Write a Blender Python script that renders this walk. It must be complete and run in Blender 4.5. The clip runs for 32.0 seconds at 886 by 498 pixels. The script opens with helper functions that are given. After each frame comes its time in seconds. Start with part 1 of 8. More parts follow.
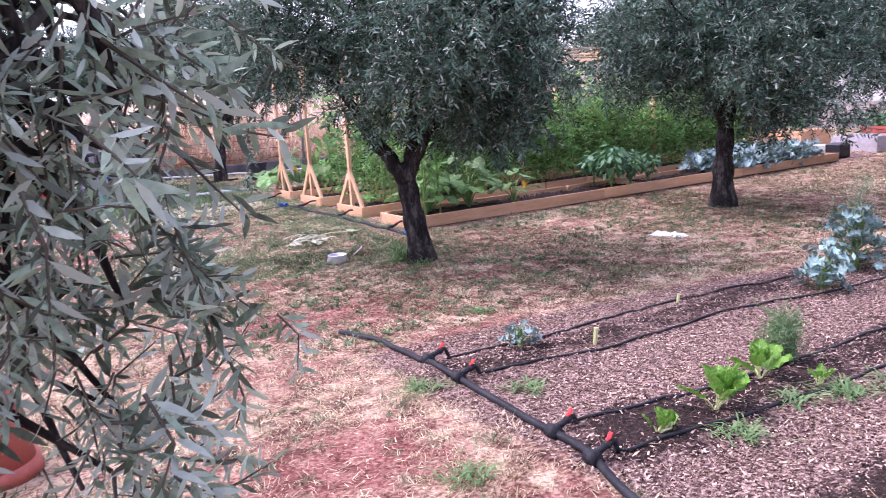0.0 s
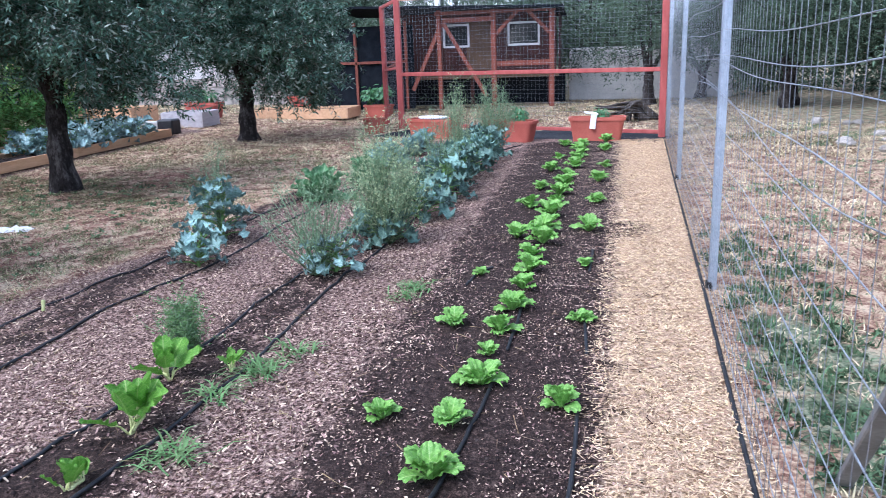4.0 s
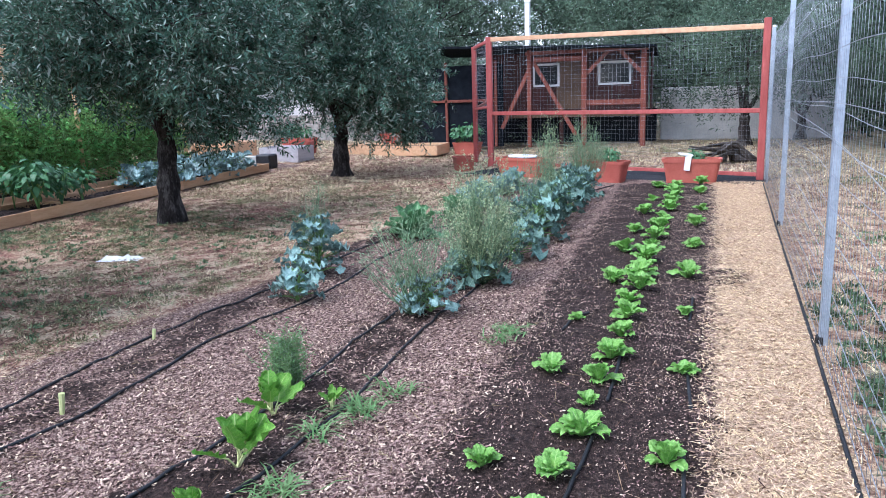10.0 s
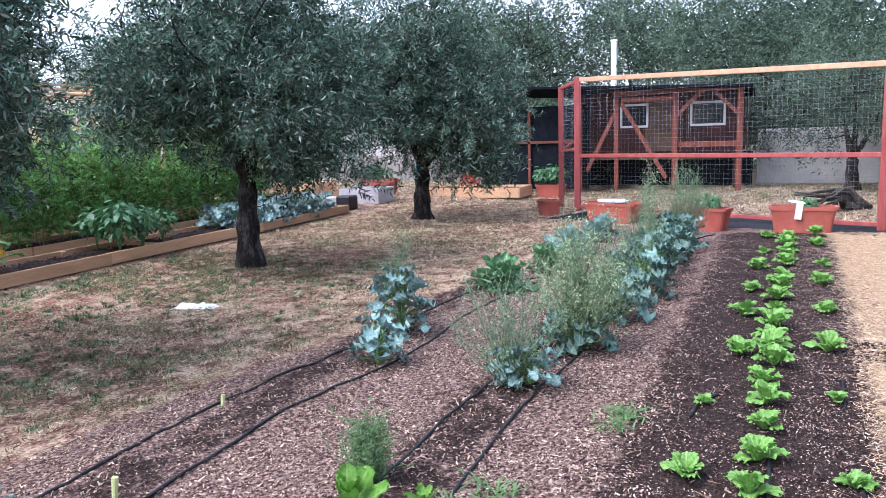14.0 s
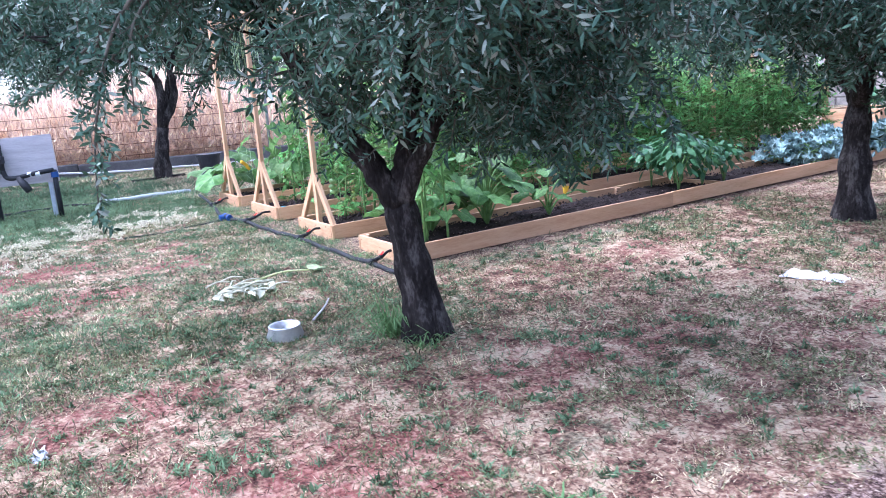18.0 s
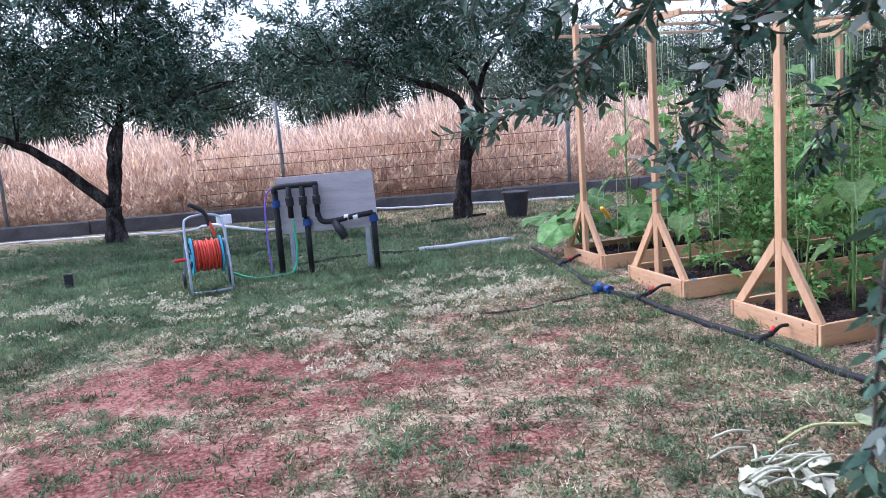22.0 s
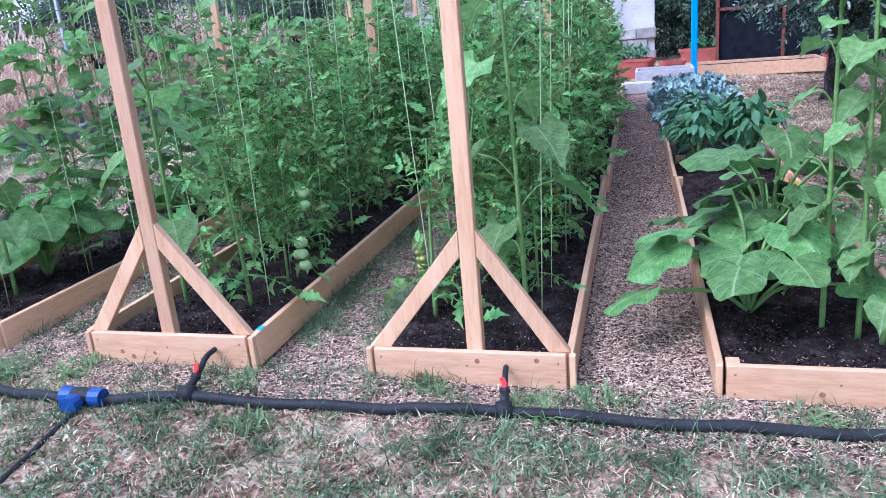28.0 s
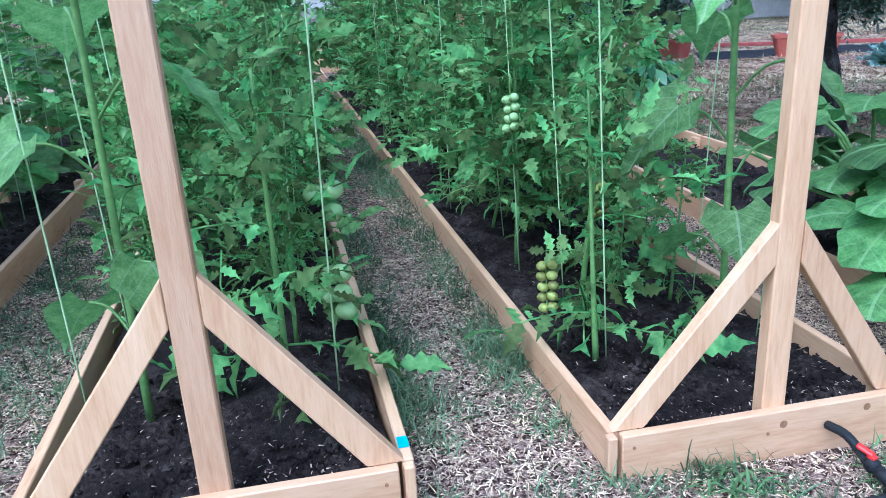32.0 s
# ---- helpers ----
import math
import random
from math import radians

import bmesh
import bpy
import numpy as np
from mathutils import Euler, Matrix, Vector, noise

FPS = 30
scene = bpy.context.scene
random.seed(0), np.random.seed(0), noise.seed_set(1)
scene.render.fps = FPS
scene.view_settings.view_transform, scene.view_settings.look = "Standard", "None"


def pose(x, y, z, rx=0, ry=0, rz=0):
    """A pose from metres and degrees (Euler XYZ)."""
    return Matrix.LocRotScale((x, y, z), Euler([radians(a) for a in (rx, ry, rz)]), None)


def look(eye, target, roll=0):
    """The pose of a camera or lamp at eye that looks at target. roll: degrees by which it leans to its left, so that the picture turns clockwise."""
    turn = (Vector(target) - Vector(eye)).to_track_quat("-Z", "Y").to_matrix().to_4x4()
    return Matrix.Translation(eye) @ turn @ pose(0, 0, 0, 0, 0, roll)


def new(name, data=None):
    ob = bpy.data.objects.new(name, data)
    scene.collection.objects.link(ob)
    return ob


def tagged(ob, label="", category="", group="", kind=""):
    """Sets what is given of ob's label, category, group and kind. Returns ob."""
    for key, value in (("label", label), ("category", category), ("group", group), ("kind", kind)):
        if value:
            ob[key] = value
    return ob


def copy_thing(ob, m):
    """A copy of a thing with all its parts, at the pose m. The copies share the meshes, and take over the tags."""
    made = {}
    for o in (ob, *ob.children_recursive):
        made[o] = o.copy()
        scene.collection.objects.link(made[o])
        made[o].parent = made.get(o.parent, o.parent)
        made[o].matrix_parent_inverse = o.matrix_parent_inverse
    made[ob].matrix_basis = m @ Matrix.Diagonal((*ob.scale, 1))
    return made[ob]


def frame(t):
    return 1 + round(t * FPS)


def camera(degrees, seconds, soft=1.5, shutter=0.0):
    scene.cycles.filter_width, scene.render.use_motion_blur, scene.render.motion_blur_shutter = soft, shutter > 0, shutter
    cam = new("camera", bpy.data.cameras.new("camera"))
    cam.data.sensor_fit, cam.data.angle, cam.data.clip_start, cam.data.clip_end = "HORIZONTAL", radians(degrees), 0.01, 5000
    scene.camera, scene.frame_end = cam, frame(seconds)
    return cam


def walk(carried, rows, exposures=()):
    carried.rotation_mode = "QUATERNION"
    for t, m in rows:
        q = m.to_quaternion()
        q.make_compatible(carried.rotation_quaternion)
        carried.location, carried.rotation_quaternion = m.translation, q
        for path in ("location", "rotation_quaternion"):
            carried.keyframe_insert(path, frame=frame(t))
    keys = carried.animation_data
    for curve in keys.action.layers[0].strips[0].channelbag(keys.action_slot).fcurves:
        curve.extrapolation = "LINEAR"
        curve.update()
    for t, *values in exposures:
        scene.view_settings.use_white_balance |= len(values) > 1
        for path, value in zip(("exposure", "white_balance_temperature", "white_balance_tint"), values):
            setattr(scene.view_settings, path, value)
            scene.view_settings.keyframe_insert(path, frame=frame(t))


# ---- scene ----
cam = camera(60.9, 32.0, soft=0.9, shutter=0.2)
METRES, EYE, TILT, LEAN, TURN = 13.0, 1.5, 0.0, 0.0, -30.8
ROWS = [
    (0.0, 0.0, 0.0, 0.0, -0.68, -10.54, 3.63),
    (0.5, -0.0049, 0.0165, -0.0004, -5.39, -10.76, 3.66),
    (1.0, -0.0045, 0.035, -0.0017, -8.93, -11.27, 4.28),
    (1.5, -0.0044, 0.0519, -0.0032, -22.26, -11.33, 3.79),
    (2.0, -0.0061, 0.0601, -0.0044, -31.33, -12.75, 2.8),
    (2.5, -0.0039, 0.0599, -0.0066, -34.71, -14.19, 2.44),
    (3.0, -0.0004, 0.058, -0.007, -39.17, -14.58, 2.38),
    (3.5, 0.0022, 0.0543, -0.007, -43.74, -14.69, 2.06),
    (4.0, 0.0058, 0.0514, -0.0072, -48.77, -14.49, 2.05),
    (4.5, 0.0057, 0.0506, -0.0078, -51.62, -14.8, 1.56),
    (6.5, 0.0024, 0.0519, -0.0086, -48.35, -16.33, 2.46),
    (7.0, 0.0033, 0.0516, -0.0088, -48.54, -16.29, 2.32),
    (7.5, 0.003, 0.0516, -0.0091, -48.52, -16.25, 2.41),
    (8.0, 0.0017, 0.0524, -0.009, -47.89, -16.28, 2.39),
    (8.5, -0.0004, 0.0544, -0.0089, -45.15, -16.3, 2.76),
    (9.0, -0.0009, 0.0564, -0.0066, -42.92, -15.26, 3.39),
    (9.5, -0.0001, 0.0572, -0.0046, -42.08, -13.22, 2.53),
    (10.0, 0.0003, 0.0562, -0.0032, -42.39, -11.62, 1.81),
    (10.5, 0.0015, 0.0566, -0.0024, -42.74, -10.21, 1.39),
    (11.0, 0.0019, 0.0565, -0.0017, -43.36, -9.39, 1.31),
    (11.5, 0.002, 0.0576, -0.0014, -43.79, -9.03, 0.87),
    (12.0, 0.0015, 0.059, -0.0015, -43.84, -8.88, 0.45),
    (12.5, 0.0033, 0.0651, -0.0016, -43.08, -9.15, 1.06),
    (13.0, 0.0102, 0.0752, 0.0002, -40.56, -8.5, 1.72),
    (13.5, 0.0171, 0.0856, -0.0003, -38.24, -8.19, 1.44),
    (15.5, 0.0226, 0.1472, -0.0021, -30.06, -11.45, 3.76),
    (16.0, 0.0209, 0.1659, -0.0038, -26.23, -12.64, 3.58),
    (16.5, 0.0172, 0.1849, -0.0054, -23.1, -13.69, 3.13),
    (17.0, 0.0119, 0.2077, -0.0041, -11.76, -13.39, 2.9),
    (17.5, 0.0015, 0.2299, -0.0051, -3.08, -13.34, 2.33),
    (18.0, -0.0132, 0.255, -0.0044, -1.91, -12.1, 4.13),
    (18.5, -0.0291, 0.283, -0.0068, 0.9, -11.96, 4.75),
    (19.0, -0.0445, 0.3072, -0.0088, 5.39, -12.5, 3.67),
    (19.5, -0.0644, 0.3329, -0.009, 6.66, -12.53, 2.71),
    (20.0, -0.0829, 0.3576, -0.0076, 8.21, -11.94, 2.39),
    (20.5, -0.1018, 0.3816, -0.0053, 13.0, -10.53, 2.26),
    (21.0, -0.125, 0.4019, -0.0023, 13.56, -9.22, 2.75),
    (21.5, -0.1449, 0.4184, -0.0005, 14.18, -8.74, 3.53),
    (22.0, -0.161, 0.4394, 0.0024, 15.07, -8.64, 4.37),
    (22.5, -0.1773, 0.4582, 0.0029, 12.85, -8.42, 5.63),
    (23.0, -0.1921, 0.4786, 0.003, 5.71, -10.39, 4.67),
    (23.5, -0.2018, 0.5056, 0.0046, 1.03, -11.22, 5.55),
    (24.0, -0.2074, 0.5306, 0.0029, -9.45, -13.08, 5.7),
    (24.5, -0.2043, 0.5536, -0.0002, -20.17, -15.24, 7.08),
    (25.0, -0.2016, 0.5781, -0.0004, -22.95, -14.66, 6.42),
    (25.5, -0.2125, 0.5998, -0.0024, -23.37, -13.82, 5.2),
    (27.5, -0.2484, 0.6725, -0.0028, -40.02, -15.92, 4.27),
    (28.0, -0.2522, 0.6909, -0.0018, -43.91, -16.68, 4.78),
    (28.5, -0.2507, 0.7138, -0.0012, -47.18, -16.78, 5.63),
    (29.0, -0.2546, 0.7374, -0.0048, -50.65, -16.81, 5.02),
    (29.5, -0.2584, 0.7609, -0.0071, -54.96, -17.34, 5.0),
    (30.0, -0.2588, 0.7839, -0.0064, -57.46, -16.73, 5.08),
    (30.5, -0.2608, 0.8058, -0.0077, -59.96, -16.74, 3.69),
    (31.0, -0.2607, 0.8248, -0.0103, -64.23, -18.33, 3.46),
    (31.5, -0.2545, 0.8434, -0.0124, -66.71, -19.1, 3.81),
    (32.0, -0.2458, 0.861, -0.0174, -70.56, -19.21, 2.94),
]
walk(cam, [(t, pose(0, 0, EYE, TILT, LEAN, TURN) @ pose(METRES * x, METRES * y, METRES * z, 90 + pitch, roll, yaw)) for t, x, y, z, yaw, pitch, roll in ROWS],
     exposures=[(0.0, 1.47, 6000, 42), (1.0, 1.45, 5850, 37), (2.0, 1.62, 5550, 26), (3.0, 1.27, 5420, 17), (4.0, 1.18, 5420, 15), (9.0, 1.14, 5480, 13), (11.0, 1.12, 5600, 13), (13.0, 1.18, 5750, 16), (15.5, 1.48, 5750, 20), (17.0, 1.80, 5350, 14), (18.0, 1.74, 5250, 22), (19.0, 1.60, 5400, 25), (20.0, 1.48, 5400, 25), (21.0, 1.20, 5450, 23), (22.0, 1.00, 5550, 23), (24.0, 0.88, 5450, 25), (25.0, 1.10, 5250, 28), (28.0, 1.18, 5000, 24), (30.0, 1.20, 4900, 8), (31.0, 1.14, 4700, 16), (32.0, 1.12, 4650, 7)])

# ---- world and light ----
world = bpy.data.worlds.new("overcast_sky")
scene.world = world
world.use_nodes = True
wn = world.node_tree.nodes
sky = wn.new("ShaderNodeTexSky")
sky.sky_type, sky.sun_disc = "NISHITA", False
sky.sun_elevation, sky.sun_rotation = radians(54), radians(-45)
sky.air_density, sky.dust_density = 1.0, 2.0
veil = wn.new("ShaderNodeHueSaturation")  # thin cloud greys the blue
veil.inputs["Saturation"].default_value = 0.5
veil.inputs["Value"].default_value = 1.5
world.node_tree.links.new(sky.outputs[0], veil.inputs["Color"])
world.node_tree.links.new(veil.outputs[0], wn["Background"].inputs[0])
wn["Background"].inputs[1].default_value = 0.15
sun_data = bpy.data.lights.new("sun", "SUN")
sun_data.energy, sun_data.angle, sun_data.color = 1.1, radians(28), (1.0, 0.97, 0.94)
sun = new("sun", sun_data)
sun.matrix_world = look((-16.8, 26.8, 40.5), (4, 6, 0))

# ---- materials ----


def node(nt, kind, **props):
    n = nt.nodes.new(kind)
    for k, v in props.items():
        if k == "operation":
            n.operation = v
        elif k == "data_type":
            n.data_type = v
        elif k == "attribute_name":
            n.attribute_name = v
    return n


def noise_tex(nt, vec, scale, detail=4.0, rough=0.6):
    n = nt.nodes.new("ShaderNodeTexNoise")
    n.inputs["Scale"].default_value = scale
    n.inputs["Detail"].default_value = detail
    n.inputs["Roughness"].default_value = rough
    if vec is not None:
        nt.links.new(vec, n.inputs["Vector"])
    return n.outputs["Fac"]


def ramp(nt, fac, stops):
    r = nt.nodes.new("ShaderNodeValToRGB")
    els = r.color_ramp.elements
    while len(els) < len(stops):
        els.new(0.5)
    for e, (p, c) in zip(els, stops):
        e.position, e.color = p, (*c, 1)
    nt.links.new(fac, r.inputs[0])
    return r.outputs[0]


def blend(nt, fac, a, b, kind="MIX"):
    m = nt.nodes.new("ShaderNodeMix")
    m.data_type, m.blend_type = "RGBA", kind
    for val, i in ((fac, 0), (a, 6), (b, 7)):
        if isinstance(val, (int, float)):
            m.inputs[i].default_value = val
        elif isinstance(val, tuple):
            m.inputs[i].default_value = (*val, 1)
        else:
            nt.links.new(val, m.inputs[i])
    return m.outputs[2]


def sums(nt, op, a, b):
    m = node(nt, "ShaderNodeMath", operation=op)
    for i, v in enumerate((a, b)):
        if isinstance(v, (int, float)):
            m.inputs[i].default_value = v
        else:
            nt.links.new(v, m.inputs[i])
    return m.outputs[0]


def mat(name, c1, c2, scale=6.0, fine=70.0, rough=0.8, bump=0.25, metal=0.0, island=0.0, piece=0.0,
        leafy=0.0, c3=None, stretch=None, spec=0.35, sheen=None):
    m = bpy.data.materials.new(name)
    m.use_nodes = True
    nt = m.node_tree
    bsdf = nt.nodes["Principled BSDF"]
    tc = nt.nodes.new("ShaderNodeTexCoord").outputs["Object"]
    if stretch:
        mp = nt.nodes.new("ShaderNodeMapping")
        mp.inputs["Scale"].default_value = stretch
        nt.links.new(tc, mp.inputs[0])
        tc = mp.outputs[0]
    big = noise_tex(nt, tc, scale, 3)
    small = noise_tex(nt, tc, fine, 4)
    mixed = sums(nt, "ADD", sums(nt, "MULTIPLY", big, 0.6), sums(nt, "MULTIPLY", small, 0.4))
    stops = [(0.36, c1), (0.64, c2)] if c3 is None else [(0.34, c1), (0.5, c2), (0.66, c3)]
    col = ramp(nt, mixed, stops)
    if island or piece:
        if island:
            rnd = nt.nodes.new("ShaderNodeNewGeometry").outputs["Random Per Island"]
            amount = island
        else:
            rnd = nt.nodes.new("ShaderNodeObjectInfo").outputs["Random"]
            amount = piece
        hs = nt.nodes.new("ShaderNodeHueSaturation")
        hs.inputs["Saturation"].default_value = 1.0
        val = sums(nt, "ADD", sums(nt, "MULTIPLY", rnd, amount), 1 - amount / 2)
        nt.links.new(val, hs.inputs["Value"])
        turn = amount * (0.06 if island else 0.02)
        hue = sums(nt, "ADD", sums(nt, "MULTIPLY", rnd, turn), 0.5 - turn / 2)
        nt.links.new(hue, hs.inputs["Hue"])
        nt.links.new(col, hs.inputs["Color"])
        col = hs.outputs[0]
    nt.links.new(col, bsdf.inputs["Base Color"])
    bsdf.inputs["Roughness"].default_value = rough
    bsdf.inputs["Metallic"].default_value = metal
    bsdf.inputs["Specular IOR Level"].default_value = spec
    if bump:
        b = nt.nodes.new("ShaderNodeBump")
        b.inputs["Strength"].default_value = bump
        b.inputs["Distance"].default_value = 0.01
        nt.links.new(small, b.inputs["Height"])
        nt.links.new(b.outputs[0], bsdf.inputs["Normal"])
    if leafy:
        tr = nt.nodes.new("ShaderNodeBsdfTranslucent")
        nt.links.new(col, tr.inputs[0])
        mx = nt.nodes.new("ShaderNodeMixShader")
        mx.inputs[0].default_value = leafy
        nt.links.new(bsdf.outputs[0], mx.inputs[1])
        nt.links.new(tr.outputs[0], mx.inputs[2])
        nt.links.new(mx.outputs[0], nt.nodes["Material Output"].inputs[0])
    return m


M_OLIVE = mat("olive_leaf", (0.013, 0.037, 0.024), (0.125, 0.215, 0.145), 2.2, 40, 0.55, 0, island=1.3, leafy=0.18, spec=0.1)
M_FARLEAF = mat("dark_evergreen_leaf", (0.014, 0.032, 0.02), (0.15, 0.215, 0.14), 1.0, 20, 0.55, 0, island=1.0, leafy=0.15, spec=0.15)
# paler copy of the olive leaf: light from above put into its colour
M_OLIVELIT = mat("lit_olive_leaf", (0.05, 0.088, 0.055), (0.31, 0.4, 0.29), 3, 40, 0.42, 0, island=1.4, leafy=0.25, spec=0.25)


def silver(m, share=0.92):
    """Some leaves turn their pale felted side out; they also stand in for lit highlights."""
    nt = m.node_tree
    bsdf = nt.nodes["Principled BSDF"]
    rnd = nt.nodes.new("ShaderNodeNewGeometry").outputs["Random Per Island"]
    wrap = sums(nt, "FRACT", sums(nt, "MULTIPLY", rnd, 17.3), 0.0)
    fac = sums(nt, "MULTIPLY", sums(nt, "GREATER_THAN", wrap, share), 0.55)
    old = bsdf.inputs["Base Color"].links[0].from_socket
    col = blend(nt, fac, old, (0.58, 0.65, 0.57))
    nt.links.new(col, bsdf.inputs["Base Color"])


silver(M_OLIVE, 0.86)
# half the near tree's leaves paled, brightening it as lit foliage
silver(M_OLIVELIT, 0.5)


def veins(m, tint, unit=1.0, n=5.0, amount=0.5):
    """Paler ribs on a leaf that lies along its own x."""
    nt = m.node_tree
    bsdf = nt.nodes["Principled BSDF"]
    sep = nt.nodes.new("ShaderNodeSeparateXYZ")
    nt.links.new(nt.nodes.new("ShaderNodeTexCoord").outputs["Object"], sep.inputs[0])
    ax = sums(nt, "MULTIPLY", sums(nt, "ABSOLUTE", sep.outputs[1], 0.0), 1 / unit)
    xx = sums(nt, "MULTIPLY", sep.outputs[0], 1 / unit)
    rib = sums(nt, "LESS_THAN", ax, 0.018)
    wave = sums(nt, "FRACT", sums(nt, "MULTIPLY", sums(nt, "SUBTRACT", xx, sums(nt, "MULTIPLY", ax, 0.75)), n), 0.0)
    side = sums(nt, "MULTIPLY", sums(nt, "LESS_THAN", wave, 0.1), 0.55)
    fac = sums(nt, "MULTIPLY", sums(nt, "MAXIMUM", rib, side), amount)
    old = bsdf.inputs["Base Color"].links[0].from_socket
    nt.links.new(blend(nt, fac, old, tint), bsdf.inputs["Base Color"])


M_BARK = mat("olive_bark", (0.006, 0.005, 0.005), (0.026, 0.022, 0.021), 9, 55, 0.95, 1.0, c3=(0.12, 0.108, 0.1), stretch=(1, 1, 0.4), spec=0.1)
M_DEADWOOD = mat("grey_dead_wood", (0.03, 0.026, 0.023), (0.12, 0.105, 0.095), 9, 55, 0.95, 0.8, stretch=(0.6, 4, 4), spec=0.1)
M_TWIG = mat("twig_bark", (0.05, 0.045, 0.035), (0.13, 0.115, 0.09), 8, 60, 0.9, 0.4)
M_WOOD = mat("new_larch_wood", (0.49, 0.275, 0.145), (0.6, 0.37, 0.215), 3, 22, 0.5, 0.2, piece=0.25, c3=(0.66, 0.43, 0.265), stretch=(0.6, 5, 5))
M_WOODV = mat("new_larch_post", (0.49, 0.275, 0.145), (0.6, 0.37, 0.215), 3, 22, 0.5, 0.2, piece=0.25, c3=(0.66, 0.43, 0.265), stretch=(5, 5, 0.6))
M_WOODY = mat("new_larch_end", (0.49, 0.275, 0.145), (0.6, 0.37, 0.215), 3, 22, 0.5, 0.2, piece=0.25, c3=(0.66, 0.43, 0.265), stretch=(5, 0.6, 5))
M_KNOT = mat("wood_knot", (0.2, 0.1, 0.05), (0.33, 0.18, 0.09), 60, 200, 0.7, 0.1)
M_GREYWOOD = mat("weathered_board", (0.36, 0.34, 0.36), (0.52, 0.5, 0.52), 3, 30, 0.8, 0.3, stretch=(0.6, 4, 6))
M_PIPE = mat("black_polyethylene", (0.012, 0.013, 0.015), (0.03, 0.032, 0.036), 6, 60, 0.6, 0.15, spec=0.18)
M_BLUE = mat("blue_fitting_plastic", (0.008, 0.04, 0.17), (0.014, 0.075, 0.26), 20, 80, 0.5, 0.1)
M_REDVALVE = mat("red_valve_plastic", (0.6, 0.02, 0.02), (0.75, 0.05, 0.04), 20, 80, 0.4, 0.1)
M_TERRA = mat("terracotta_plastic", (0.33, 0.078, 0.055), (0.44, 0.118, 0.085), 4, 50, 0.6, 0.15, piece=0.15)
M_REDWOOD = mat("red_painted_timber", (0.29, 0.058, 0.052), (0.42, 0.105, 0.092), 3, 30, 0.65, 0.2, stretch=(3, 3, 0.7))
M_BROWNRED = mat("brown_stained_timber", (0.13, 0.04, 0.03), (0.22, 0.078, 0.054), 3, 30, 0.75, 0.2, stretch=(3, 3, 0.7), spec=0.15)
# shed boards and plywood carry the shade of roof and netting in their colour
M_SHED = mat("shed_boards", (0.04, 0.014, 0.013), (0.08, 0.027, 0.023), 3, 40, 0.8, 0.3)
M_SHEDWOOD = mat("shed_plywood", (0.11, 0.07, 0.045), (0.18, 0.115, 0.07), 3, 40, 0.8, 0.2)
M_SHADE = mat("dark_shade_net", (0.006, 0.008, 0.011), (0.016, 0.019, 0.024), 6, 90, 0.95, 0.3, spec=0.05)
M_WHITE = mat("white_paint", (0.68, 0.68, 0.68), (0.82, 0.82, 0.82), 5, 60, 0.6, 0.1)
M_GALV = mat("galvanised_steel", (0.3, 0.35, 0.42), (0.46, 0.52, 0.6), 8, 60, 0.45, 0.1, metal=0.5)
M_WIRE = mat("galvanised_wire", (0.2, 0.22, 0.25), (0.4, 0.43, 0.47), 8, 60, 0.45, 0.0, metal=0.5)
M_WIREDARK = mat("dull_wire", (0.16, 0.17, 0.18), (0.28, 0.3, 0.32), 8, 60, 0.5, 0.0, metal=0.5)
M_RUST = mat("rusty_rebar", (0.09, 0.05, 0.035), (0.2, 0.1, 0.06), 12, 80, 0.9, 0.2)
M_CONC = mat("grey_concrete", (0.06, 0.06, 0.065), (0.15, 0.145, 0.15), 2, 40, 0.92, 0.5)
M_BLOCK = mat("pale_render_wall", (0.36, 0.355, 0.34), (0.56, 0.55, 0.53), 1.5, 30, 0.9, 0.4)
M_COMPOST = mat("dark_compost", (0.007, 0.005, 0.005), (0.024, 0.018, 0.017), 10, 60, 0.95, 1.0, c3=(0.07, 0.055, 0.05), spec=0.1)
M_CHIP = mat("wood_chip", (0.13, 0.08, 0.065), (0.56, 0.405, 0.335), 30, 90, 0.85, 0.0, island=1.3, spec=0.1)
M_PALECHIP = mat("pale_wood_chip", (0.29, 0.195, 0.135), (0.74, 0.57, 0.425), 30, 90, 0.85, 0.0, island=1.0, spec=0.1)
M_LITTER = mat("fallen_leaf", (0.05, 0.028, 0.02), (0.25, 0.165, 0.11), 20, 90, 0.85, 0.0, island=1.3, spec=0.1)
M_SHAVING = mat("pale_shaving", (0.4, 0.275, 0.165), (0.7, 0.54, 0.36), 30, 90, 0.8, 0.0, island=0.8, spec=0.1)
M_STRAW = mat("straw", (0.50, 0.345, 0.22), (0.78, 0.60, 0.43), 30, 90, 0.75, 0.0, island=0.6, spec=0.1)
M_CREAM = mat("bleached_seed_fluff", (0.42, 0.395, 0.27), (0.68, 0.64, 0.49), 1.5, 20, 0.9, 0.0, island=0.6, leafy=0.3)
M_OLIVEGRASS = mat("olive_grass", (0.075, 0.085, 0.038), (0.32, 0.32, 0.17), 1.5, 20, 0.75, 0.0, island=1.2, leafy=0.3, spec=0.1)
M_DRYGRASS = mat("dry_grass", (0.26, 0.19, 0.12), (0.74, 0.61, 0.43), 1.5, 20, 0.85, 0.0, island=1.1, leafy=0.2, spec=0.1)
M_GREENGRASS = mat("green_grass", (0.045, 0.082, 0.04), (0.215, 0.305, 0.165), 1.5, 20, 0.7, 0.0, island=1.1, leafy=0.3, spec=0.1)
